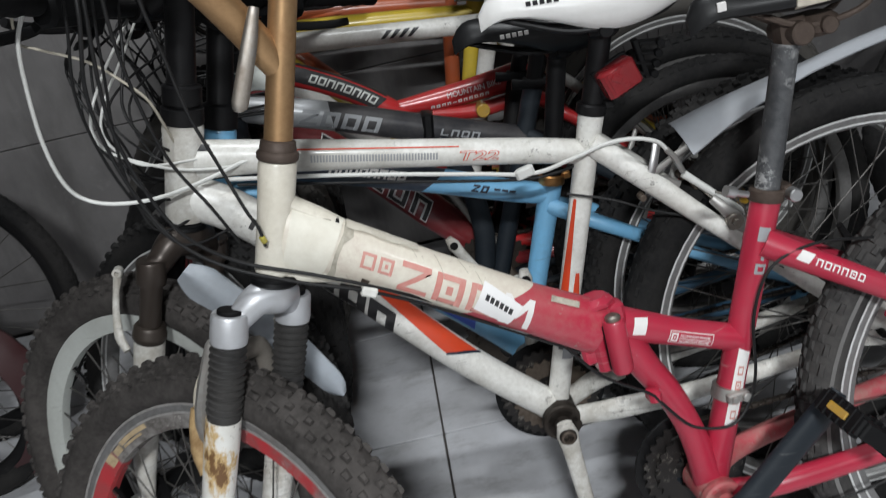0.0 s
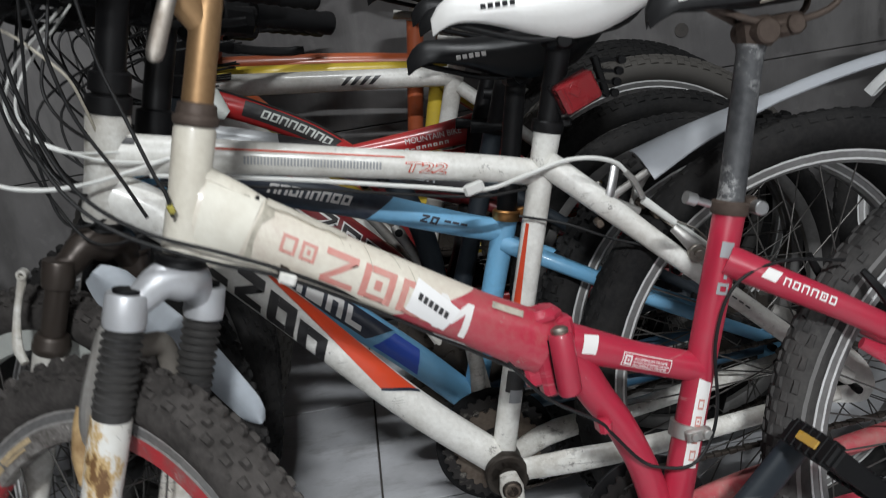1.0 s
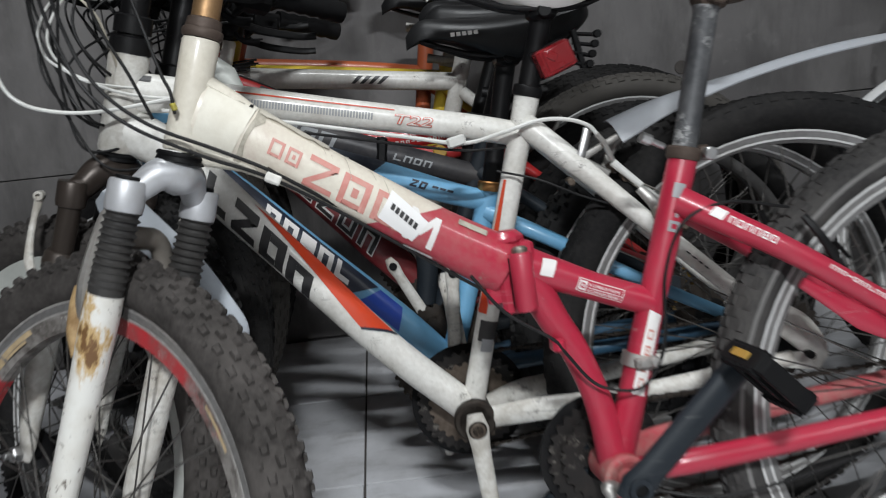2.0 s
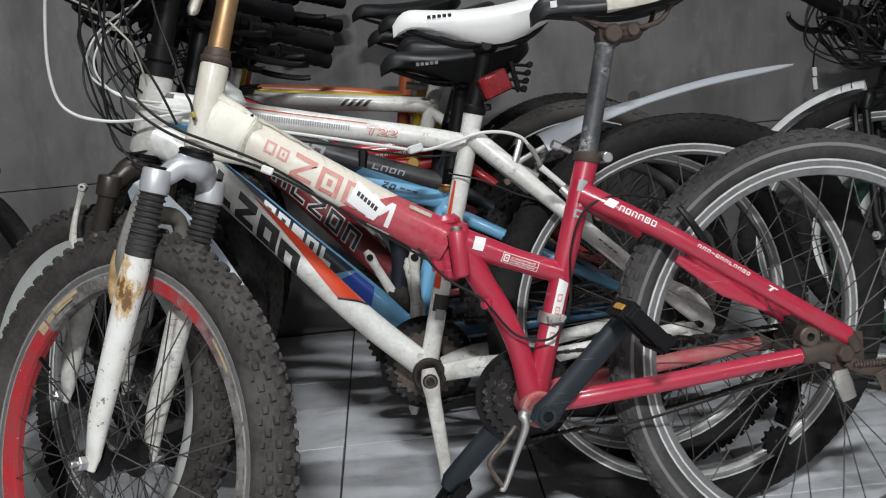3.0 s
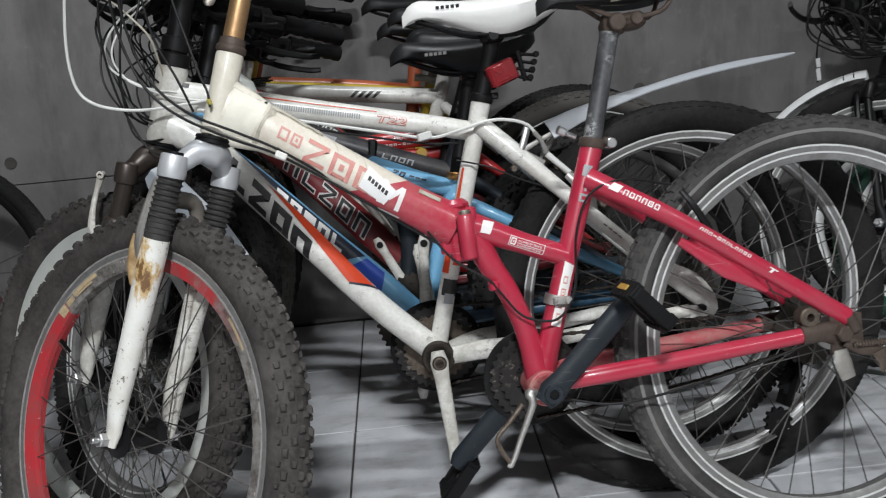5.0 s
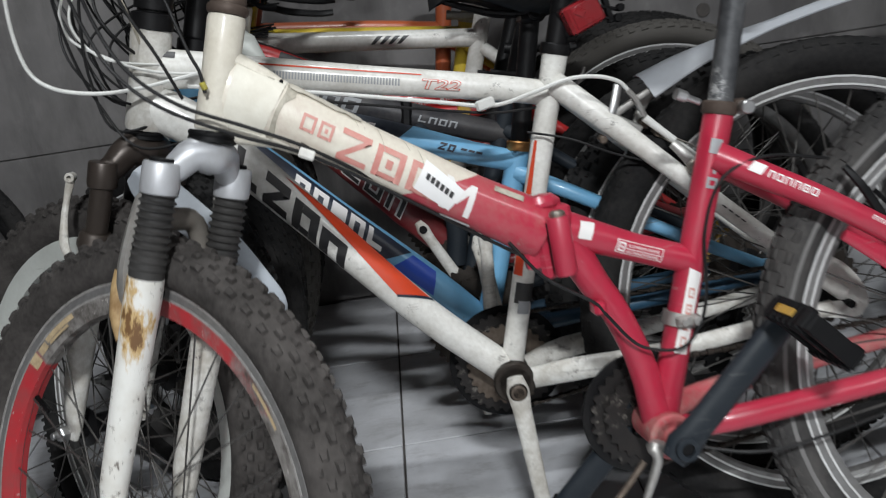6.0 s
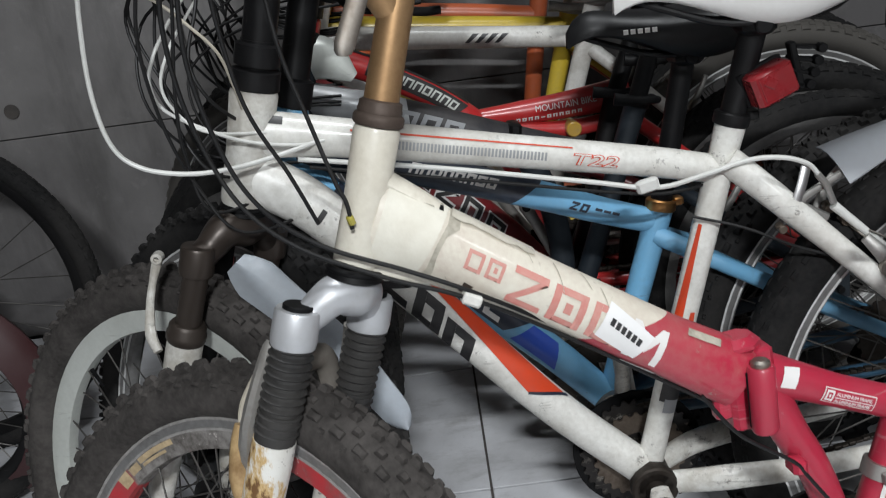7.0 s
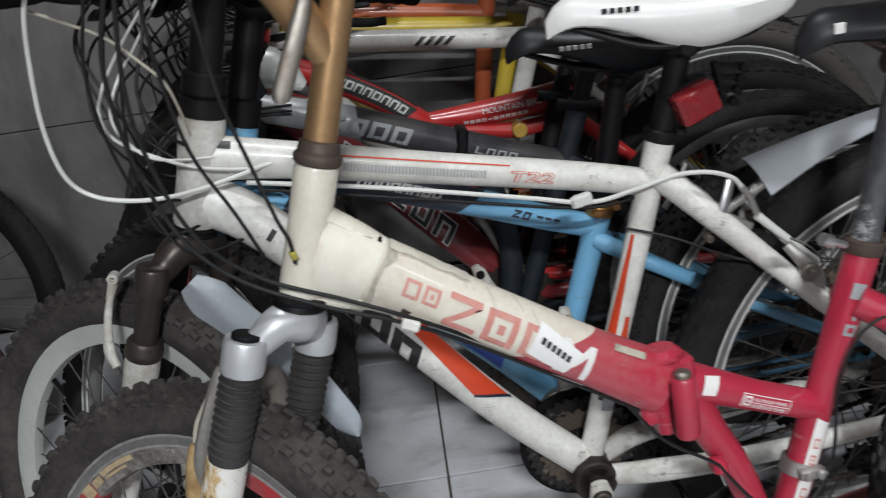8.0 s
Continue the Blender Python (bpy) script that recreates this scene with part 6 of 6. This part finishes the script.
# ---- the bicycles further back ----
def plain_bike(name, at, label, head, bb, rear, front, r, steer, tubes, stay_from, seat_top, post_top, paint, fork_mats, saddle_mats=(None, None), tyre=None, rim=None,
               tread="block", bar_rise=0.12, crank=75, arm=None, tw=0.05, post=None, collar=None, reflector=False, spokes=28, boots=False, cables=5, saddle_tilt=0.0, band=None,
               grip=None, bar_w=0.56, pedals=True, saddle_len=0.255, saddle_mark=None, ring=None, seat_paint=None, crank_len=0.165, bar_steer=None, fork_r=1.0, stem_r=0.018, stay_paint=None, fork_brake=None):
    """A bicycle of the row. tubes: (name, points, radii, paint) of its main tubes."""
    bike = bike_root(name, at, label)
    h1, h0 = P(*head[0]), P(*head[1])
    st = steering(h0, h1, steer)
    bb, rear, front = P(*bb), P(*rear), P(*front)
    tube_part("head_tube", [h1, h1.lerp(h0, 0.05), h1.lerp(h0, 0.5), h0.lerp(h1, 0.05), h0], [0.021, 0.023, 0.0215, 0.023, 0.021], paint, bike, seg=18)
    made = {}
    for tn, pts, rad, mat in tubes:
        made[tn] = tube_part(tn, [P(*q) for q in pts], rad, mat, bike, smooth=5 if len(pts) > 2 else 0, seg=18)
    top = P(*seat_top)
    tube_part("seat_tube", [bb + (top - bb) * 0.03, bb.lerp(top, 0.5), top.lerp(bb, 0.03), top], [0.0165, 0.0155, 0.0165, 0.0175], seat_paint or paint, bike, seg=16)
    sf = P(*stay_from)
    for sg in (1, -1):
        tube_part("seat_stay", [sf + Vector((0, sg * 0.008, 0)), sf.lerp(rear, 0.2) + Vector((0, sg * 0.040, 0.004)), sf.lerp(rear, 0.6) + Vector((0, sg * 0.052, 0.004)), rear + Vector((0, sg * 0.060, 0.010))],
                  [0.012, 0.011, 0.0095, 0.0085], paint, bike, smooth=4, seg=12)
        tube_part("chain_stay", [bb + Vector((-0.015, sg * 0.02, 0)), bb.lerp(rear, 0.25) + Vector((0, sg * 0.046, 0)), rear + Vector((0.012, sg * 0.060, 0))], [0.012, 0.0115, 0.009], stay_paint or paint, bike, smooth=4, seg=12)
        part("dropout", Shape().box(Matrix.Translation(rear + Vector((0, sg * 0.060, 0.004))), 0.035, 0.006, 0.042, 0.2), paint, bike)
    wheel(bike, st @ Matrix.Translation(front), r, tw, rim, tyre, tread, spokes, None, BLACK_METAL, 0.112, "front_wheel", band, 0.15)
    wheel(bike, Matrix.Translation(rear), r, tw, rim, tyre, tread, spokes, None, BLACK_METAL, 0.122, "rear_wheel", band, 0.4, reflector=reflector, cogs=True)
    fork(bike, st, h0, h1, front, fork_mats[0], fork_mats[1], fork_mats[2], 0.057 * (0.6 + 0.4 * fork_r), 0.11, boots, fork_r > 0.8, fork_brake or ALLOY_DULL, 0.0165 * fork_r, 0.0145 * fork_r)
    d = (h1 - h0).normalized()
    tube_part("headset", [h1 + d * 0.001, h1 + d * 0.014, h1 + d * 0.016, h1 + d * 0.03], [0.024, 0.024, 0.018, 0.017], BLACK_METAL, bike, seg=16)
    c = h1 + d * (bar_rise + 0.02) + Vector((0.05, 0, 0))
    turn = st if bar_steer is None else steering(h0, h1, bar_steer)
    handlebar(bike, turn, c, bar_w, 0.015, 0.045, BLACK_METAL, grip, BLACK_METAL, d * bar_rise, stem_r, h1 + d * 0.02)
    pt = P(*post_top)
    seat_post(bike, top, pt, 0.0135, post or BLACK_METAL, collar or BLACK_METAL, collar is not BRASS)
    if saddle_mats[0] is not None:
        saddle(bike, Matrix.Translation(pt) @ pose(0, 0, 0, 0, saddle_tilt), saddle_mats[0], saddle_mats[1], "", saddle_len, 0.155, (0.0, 1.0), saddle_mark, skirt=0.034)
    crankset(bike, bb, crank, arm or ALLOY_DULL, ring or CHAINY, rear, crank_len, 0.080, 0.009, bb_mat=STEEL, pedals=pedals, slim=1.0 if pedals else 0.68)
    derailleur(bike, rear, BLACK_METAL)
    rear_brake(bike, sf.lerp(rear, 0.45).x, sf.lerp(rear, 0.45).z + 0.02, 120)
    rnd = random.Random(name + str(at))
    for k in range(cables):
        side = (0.16, 0.10, -0.10, -0.16)[k % 4]
        a = turn @ (c + Vector((0.02, side, -0.01)))
        b = h0.lerp(h1, 0.3 + 0.3 * rnd.random()) + Vector((-0.06, 0.02 * (1 if side > 0 else -1), 0))
        mid = h1 + Vector((0.10 + 0.05 * rnd.random(), side * 0.5, 0.02 + 0.03 * rnd.random()))
        low = h0.lerp(h1, 0.6) + Vector((0.06 + 0.03 * rnd.random(), side * 0.3, 0))
        cable(bike, [a, a.lerp(mid, 0.5) + Vector((0.03, 0, 0.02)), mid, low, b], CABLE_BLACK, 0.0018)
    return bike, made, st


def blue_bike():
    bike, t, st = plain_bike(
        "mountain_bicycle", (0.1, 1.13, 3, 10), "sky blue and navy mountain bicycle with a black saddle",
        ((0.318, 0.735), (0.350, 0.632)), (-0.022, 0.300), (-0.430, 0.315), (0.480, 0.315), 0.312, 48,
        [("top_tube", [(0.320, 0.686), (0.20, 0.646), (0.06, 0.594), (-0.04, 0.553), (-0.100, 0.531)], [(0.021, 0.017), (0.020, 0.017), (0.0185, 0.016), (0.0165, 0.0155), (0.0155, 0.015)], BLUE_NAVY),
         ("down_tube", [(0.335, 0.665), (0.25, 0.585), (0.16, 0.494), (0.05, 0.384), (-0.018, 0.308)], [(0.024, 0.020), (0.024, 0.021), (0.022, 0.020), (0.021, 0.020), (0.020, 0.020)], BLUE)],
        (-0.098, 0.515), (-0.109, 0.550), (-0.152, 0.733), BLUE, (BLACK_METAL, BLACK_METAL, BLACK_METAL), (VINYL, None), RUBBER_DARK, ALLOY,
        "knobby", 0.145, 94, WHITE_WORN, 0.052, BLACK_METAL, BRASS, pedals=False, crank_len=0.145, saddle_tilt=-1.0, saddle_len=0.255, saddle_mark=(WHITE_DECAL, 0.062, 0.032), stay_paint=DEEP_BLUE)
    top, tt = t["top_tube"]
    down, td = t["down_tube"]
    marks(top, WHITE_DECAL, tt, 0.135, 0.004, "nnonnnoo", 0.0115, 0.012, 0.002, 0.3, 0.3, label="white model name")
    marks(top, NAVY_DECAL, tt, 0.335, 0.000, "zo", 0.010, 0.010, 0.003, 0.3, 0.3, label="navy model mark")
    marks(top, NAVY_DECAL, tt, 0.366, 0.002, "---", 0.009, 0.010, 0.002, 0.3, 0.3, label="navy model mark")
    s = Shape()
    td.patch(s, [(0.06, -0.004), (0.330, -0.010), (0.356, 0.020), (0.06, 0.026)], 14, 5)
    field = part("navy_panel", s, NAVY_DECAL, down, "navy panel with a pale edge")
    s = Shape()
    td.patch(s, [(0.344, -0.014), (0.418, -0.014), (0.400, 0.018), (0.360, 0.018)], 4, 4)
    part("blue_panel", s, BLUE_DECAL, down, "royal blue wedge decal")
    marks(field, WHITE_DECAL, td, 0.165, 0.006, "on#nl", 0.025, 0.022, 0.006, -0.4, 0.32, 0.0013, label="white maker's mark")
    return bike


def dark_red_bike():
    bike, t, st = plain_bike(
        "mountain_bicycle", (0.1, 1.47, 3, 8), "dark red mountain bicycle with white outlined lettering",
        ((0.336, 0.722), (0.364, 0.628)), (-0.03, 0.275), (-0.41, 0.298), (0.495, 0.305), 0.298, 50,
        [("top_tube", [(0.340, 0.670), (0.1, 0.560), (-0.09, 0.475)], [(0.018, 0.016), (0.016, 0.015), (0.015, 0.014)], DARK_RED),
         ("down_tube", [(0.342, 0.676), (0.20, 0.538), (0.07, 0.394), (-0.012, 0.295)], [(0.025, 0.022), (0.0265, 0.022), (0.031, 0.021), (0.024, 0.02)], DARK_RED)],
        (-0.082, 0.480), (-0.125, 0.590), (-0.186, 0.745), DARK_RED, (BLACK_METAL, BLACK_METAL, DARK_RED), (VINYL, None), RUBBER_DARK, ALLOY_DULL,
        "block", 0.10, 236, OLD_STEEL, 0.05, seat_paint=BLACK_METAL, pedals=False, crank_len=0.145)
    down, td = t["down_tube"]
    marks(down, WHITE_DECAL, td, 0.160, -0.001, "nlzon", 0.039, 0.036, 0.008, -0.35, 0.36, label="white maker's lettering")
    marks(down, BLACK_DECAL, td, 0.1625, -0.001, "nlzon", 0.034, 0.031, 0.013, -0.35, 0.22, 0.0013)
    return bike


def silver_fold_bike():
    bike, t, st = plain_bike(
        "folding_bicycle", (0.1, 1.39, 3, 8), "silver and black folding bicycle",
        ((0.325, 0.735), (0.350, 0.620)), (-0.012, 0.262), (-0.41, 0.288), (0.480, 0.300), 0.288, 46,
        [("main_tube", [(0.340, 0.680), (0.21, 0.636), (0.06, 0.577), (-0.12, 0.512)], [(0.022, 0.020), (0.0235, 0.022), (0.023, 0.020), (0.019, 0.017)], SILVER_BLACK),
         ("lower_tube", [(0.03, 0.555), (0.0, 0.47), (-0.01, 0.38), (0.0, 0.31)], [0.02, 0.018, 0.018, 0.018], SLATE)],
        (-0.115, 0.520), (-0.140, 0.600), (-0.190, 0.740), SLATE, (SILVER_PAINT, BLACK_METAL, SILVER_PAINT), (VINYL, None), RUBBER_DARK, ALLOY_DULL,
        "fine", 0.12, 64, WHITE_WORN, 0.045, seat_paint=SLATE, pedals=False, crank_len=0.145)
    main, tm = t["main_tube"]
    marks(main, GREY_DECAL, tm, 0.110, -0.002, "zooo", 0.027, 0.025, 0.006, 0.2, 0.26, label="grey outlined maker's mark")
    marks(main, GREY_DECAL, tm, 0.335, 0.0, "lnon", 0.013, 0.010, 0.004, 0.2, 0.24, label="grey maker's mark")
    part("folding_hinge", Shape().box(Matrix.Translation(P(0.045, 0.571)) @ pose(0, 0, 0, 0, -8), 0.018, 0.046, 0.054, 0.25), BLACK_METAL, bike)
    s = Shape()
    Tube([P(0.318, 0.732), P(0.300, 0.727), P(0.278, 0.715), P(0.258, 0.694)], [(0.030, 0.019), (0.031, 0.020), (0.024, 0.018), (0.008, 0.012)]).mesh(s, 20)
    part("head_gusset", s, PALE_SILVER, bike, "pale silver box gusset behind the head tube")
    return bike


def full_suspension_bike():
    bike, t, st = plain_bike(
        "full_suspension_bicycle", (0.1, 1.49, 3, 8), "scarlet full-suspension bicycle with a black panel on its down tube",
        ((0.320, 0.765), (0.352, 0.660)), (-0.03, 0.300), (-0.42, 0.288), (0.480, 0.300), 0.288, 45,
        [("down_tube", [(0.335, 0.722), (0.21, 0.660), (0.12, 0.600), (0.05, 0.520), (-0.02, 0.34)], [(0.021, 0.02), (0.019, 0.018), (0.0185, 0.018), (0.018, 0.018), 0.018], SCARLET),
         ("swing_tube", [(0.085, 0.580), (0.02, 0.578), (-0.06, 0.580), (-0.148, 0.586)], [(0.012, 0.012), (0.018, 0.016), (0.021, 0.019), (0.025, 0.021)], SCARLET),
         ("swing_brace", [(0.03, 0.556), (-0.05, 0.542), (-0.135, 0.548)], [(0.010, 0.012), (0.014, 0.014), (0.012, 0.012)], SCARLET)],
        (-0.15, 0.545), (-0.180, 0.625), (-0.215, 0.760), SCARLET, (BLACK_METAL, BLACK_METAL, SILVER_PAINT), (VINYL, None), RUBBER_DARK, ALLOY_DULL,
        "block", 0.10, 65, ALLOY_DULL, 0.05, seat_paint=BLACK_METAL, pedals=False)
    down, td = t["down_tube"]
    s = Shape()
    td.patch(s, [(0.10, -0.008), (0.25, -0.010), (0.262, 0.016), (0.10, 0.018)], 10, 4)
    band = part("black_panel", s, BLACK_DECAL, down, "worn black panel")
    marks(band, PALE_SILVER, td, 0.130, 0.004, "oonnonno", 0.0125, 0.013, 0.0025, 0.2, 0.24, 0.0012, label="pale outlined maker's mark")
    s = Shape()
    td.patch(s, [(0.03, 0.022), (0.26, 0.020), (0.26, 0.030), (0.03, 0.032)], 10, 2, 0.0010)
    part("black_stripe", s, BLACK_DECAL, down)
    sw, ts = t["swing_tube"]
    lettering(sw, "MOUNTAIN BIKE", ts, 0.085, 0.000, 0.0125, WHITE_DECAL)
    marks(sw, WHITE_DECAL, ts, 0.055, -0.009, "nonn-onnonn", 0.0065, 0.006, 0.003, 0, 0.35, label="small white lettering")
    part("pivot", Shape().disc(Matrix.Translation(P(-0.055, 0.545)), 0.012, -0.03, 0.03, 16), AMBER, bike, "yellow pivot bush")
    return bike


def wall_bikes():
    for name, y0, label, paint, tt, seat_top, rim, tyre, refl in (
            ("mountain_bicycle", 1.655, "white mountain bicycle close to the wall", WHITE, [(0.325, 0.697), (0.1, 0.670), (-0.112, 0.645)], (-0.125, 0.700), ALLOY, RUBBER_TAN, True),
            ("mountain_bicycle", 1.745, "yellow mountain bicycle close to the wall", YELLOW, [(0.320, 0.694), (0.1, 0.668), (-0.085, 0.644)], (-0.098, 0.672), ALLOY_DULL, RUBBER_DARK, True),
            ("mountain_bicycle", 1.835, "red-orange mountain bicycle against the wall", ORANGE, [(0.320, 0.698), (0.1, 0.672), (-0.045, 0.650)], (-0.066, 0.730), BLACK_METAL, RUBBER_DARK, False)):
        bike, t, st = plain_bike(
            name, (0.1, y0, 0, 4), label, ((0.315, 0.765), (0.348, 0.655)), (0.0, 0.300), (-0.425, 0.315), (0.485, 0.315), 0.312, 44,
            [("top_tube", tt, [(0.0195, 0.017), (0.018, 0.016), (0.017, 0.016)], paint),
             ("down_tube", [(0.338, 0.690), (0.17, 0.50), (0.006, 0.310)], [(0.024, 0.02), (0.023, 0.02), (0.021, 0.02)], paint)],
            (seat_top[0] + 0.012, tt[2][1] - 0.02), seat_top, (seat_top[0] - 0.022, seat_top[1] + 0.085), paint, (BLACK_METAL, BLACK_METAL, SILVER_PAINT), (VINYL, None), tyre, rim,
            "block", 0.105 if paint is ORANGE else 0.165, 60, ALLOY_DULL, 0.05, ALLOY_DULL, ALLOY_DULL, refl, pedals=False)
        if paint is WHITE:
            top, tb = t["top_tube"]
            s = Shape()
            for k in range(4):
                tb.patch(s, [(0.235 + 0.016 * k, -0.006), (0.242 + 0.016 * k, -0.006), (0.258 + 0.016 * k, 0.008), (0.248 + 0.016 * k, 0.008)], 2, 3)
            part("black_flash", s, BLACK_DECAL, top, "black slashed decal")


def right_bikes():
    for x, y0, label, paint, tyre, rim, guard, turn, rise, r, steer in (
            (1.655, 1.455, "black bicycle with a white mudguard over its front wheel", BLACK_METAL, RUBBER_DARK, ALLOY, True, 66, 0.0, 0.300, 42),
            (1.825, 1.700, "dark grey bicycle with small white-rimmed wheels among the row", SLATE, RUBBER_DARK, RIM_EDGE, False, 50, 0.02, 0.238, 30),
            (1.870, 1.600, "bicycle with dark green tyres and white rims beside the wall", BLACK_METAL, RUBBER_GREEN, RIM_EDGE, False, 82, 0.0, 0.240, 24),
            (1.965, 1.800, "black bicycle against the wall at the end of the row", BLACK_METAL, RUBBER_DARK, BLACK_METAL, False, 58, 0.05, 0.300, 34)):
        low = 0.315 if r > 0.28 else 0.245
        hu = 0.494 if guard else 0.464
        bike, t, st = plain_bike(
            "bicycle", (x, y0, 2, 6), label, ((hu, 0.712), (hu + 0.026, 0.620)), (0.0, 0.290), (-0.42, low), (0.545, low), r, steer,
            [("top_tube", [(0.468, 0.690), (0.1, 0.66), (-0.09, 0.60)], [0.018, 0.017, 0.016], paint),
             ("down_tube", [(0.478, 0.660), (0.17, 0.48), (0.006, 0.300)], [0.021, 0.021, 0.02], paint)],
            (-0.088, 0.58), (-0.10, 0.62), (-0.13, 0.75), paint, (BLACK_METAL, BLACK_METAL, BLACK_METAL), (VINYL, None), tyre, rim,
            "fine", rise, 60, ALLOY_DULL, 0.052, cables=12, stem_r=0.022, bar_steer=turn, bar_w=0.60, fork_r=0.6, fork_brake=BLACK_METAL)
        if guard:
            h1, h0 = P(hu, 0.712), P(hu + 0.026, 0.620)
            tube_part("head_sleeve", [h1.lerp(h0, 0.02), h1.lerp(h0, 0.6)], 0.0245, SILVER_PAINT, bike, "bare silver head tube", seg=18)
            tube_part("headset_ring", [h1.lerp(h0, -0.02), h1.lerp(h0, -0.16)], 0.0240, CLIP_YELLOW, bike, "dull yellow headset ring", seg=18)
        rnd = random.Random(y0)
        for k in range(8):
            u, side = 0.50 + 0.16 * rnd.random(), 0.16 * (rnd.random() - 0.5)
            cable(bike, [P(u + 0.05 * rnd.random(), 0.83, side), P(u + 0.05, 0.77 + 0.03 * rnd.random(), side), P(u + 0.02 + 0.06 * rnd.random(), 0.70 + 0.05 * rnd.random(), side * 0.6), P(u - 0.02, 0.66 + 0.05 * rnd.random(), side * 0.3), P(0.47, 0.67, 0.02)], CABLE_BLACK, 0.0019)
        if guard:
            hub = st @ Matrix.Translation(P(0.545, 0.315))
            blade = mudguard(bike, hub, 0.328, 45, 87, 0.046, FENDER_WHITE, "white enamel front mudguard", 0.9, 0.018)
            for a in (79.0, 82.6):
                s = Shape()
                Tube([Vector((0.3292 * math.cos(radians(a)) - 0.0004 * x * x, 0.0205 * x / 3, 0.3292 * math.sin(radians(a)) - 0.0180 * x * x / 9)) for x in range(-3, 4)], 0.0012).mesh(s, 6)
                part("seam", s, BLACK, blade)
        if y0 == 1.700:
            tag = tube_part("tag_stalk", [P(0.600, 0.790, -0.13), P(0.632, 0.72, -0.18), P(0.640, 0.66, -0.196), P(0.640, 0.592, -0.197)], 0.0022, BLACK, bike, smooth=4, seg=8)[0]
            for w, h in ((0.641, 0.022), (0.612, 0.030)):
                part("reflective_tag", Shape().box(Matrix.Translation(P(0.640, w, -0.190)) @ pose(0, 0, 0, 0, 4), 0.010, 0.004, h, 0.1), PAPER, tag, "white reflective strip")


def left_bikes():
    plain_bike(
        "bicycle", (-1.443, 1.70, 0, 4), "dark bicycle parked by the wall, seen by its rear wheel", ((0.34, 0.74), (0.372, 0.640)), (0.0, 0.290), (-0.43, 0.315), (0.50, 0.315), 0.322, 20,
        [("top_tube", [(0.345, 0.715), (0.1, 0.66), (-0.09, 0.60)], [0.018, 0.017, 0.016], BLACK_METAL),
         ("down_tube", [(0.358, 0.680), (0.17, 0.48), (0.006, 0.300)], [0.021, 0.021, 0.02], BLACK_METAL)],
        (-0.088, 0.58), (-0.10, 0.62), (-0.13, 0.75), BLACK_METAL, (BLACK_METAL, BLACK_METAL, BLACK_METAL), (VINYL, None), RUBBER_DARK, BLACK_METAL,
        "fine", 0.10, 60, ALLOY_DULL, 0.040)


def small_left_bike():
    bike, t, st = plain_bike(
        "small_bicycle", (-1.350, 1.50, 0, 4), "small bicycle with a maroon rear mudguard", ((0.28, 0.60), (0.305, 0.50)), (0.0, 0.22), (-0.40, 0.215), (0.40, 0.215), 0.208, 10,
        [("top_tube", [(0.285, 0.56), (0.1, 0.46), (-0.05, 0.40)], [0.018, 0.017, 0.016], MAROON),
         ("down_tube", [(0.295, 0.53), (0.17, 0.38), (0.006, 0.23)], [0.021, 0.021, 0.02], MAROON)],
        (-0.05, 0.40), (-0.07, 0.46), (-0.09, 0.54), MAROON, (BLACK_METAL, BLACK_METAL, MAROON), (VINYL, None), RUBBER_DARK, BLACK_METAL,
        "fine", 0.08, 60, ALLOY_DULL, 0.045)
    mudguard(bike, Matrix.Translation(P(-0.40, 0.215)), 0.222, 60, 235, 0.075, MAROON, "maroon enamel mudguard", 0.95, 0.05)


def rear_mudguard():
    """Long silver-grey clip-on blade over the white bicycle's back wheel."""
    root = tagged(new("rear_mudguard"), "long silver-grey plastic clip-on rear mudguard over the tyres", "mudguard")
    pts = spline([(0.350, 1.085, 0.630), (0.42, 1.092, 0.655), (0.52, 1.10, 0.680), (0.63, 1.105, 0.701), (0.765, 1.105, 0.716)], 6)
    rows = []
    n = len(pts)
    for i, p in enumerate(pts):
        t = i / (n - 1)
        w = (0.036 - 0.024 * min(1, 2.0 * t)) * (1 if t < 0.80 else math.sqrt(max(0.003, 1 - ((t - 0.80) / 0.20) ** 1.5)))
        a = pts[min(i + 1, n - 1)] - pts[max(i - 1, 0)]
        side = Vector((a.y, -a.x, 0)).normalized()
        side = (side + Vector((0, 0, -0.22))).normalized()
        up = a.normalized().cross(side) * -1
        if up.z < 0:
            up = -up
        ring = [p + side * (w * x) + up * (min(0.012, 0.42 * w) * (1 - x * x)) for x in (-1, -0.6, -0.2, 0.2, 0.6, 1)]
        ring += [q - up * 0.002 for q in reversed(ring)]
        rows.append(ring)
    part("blade", Shape().rings(rows), FENDER_GREY, root)
    tube_part("strut", [(0.375, 1.095, 0.633), (0.345, 1.09, 0.600), (0.333, 1.085, 0.552)], (0.006, 0.003), ALLOY_DULL, root, smooth=3)
    return root


wall_panels()
floor_tiles()
front_bike()
second_bike()
blue_bike()
dark_red_bike()
silver_fold_bike()
full_suspension_bike()
wall_bikes()
right_bikes()
left_bikes()
small_left_bike()
rear_mudguard()
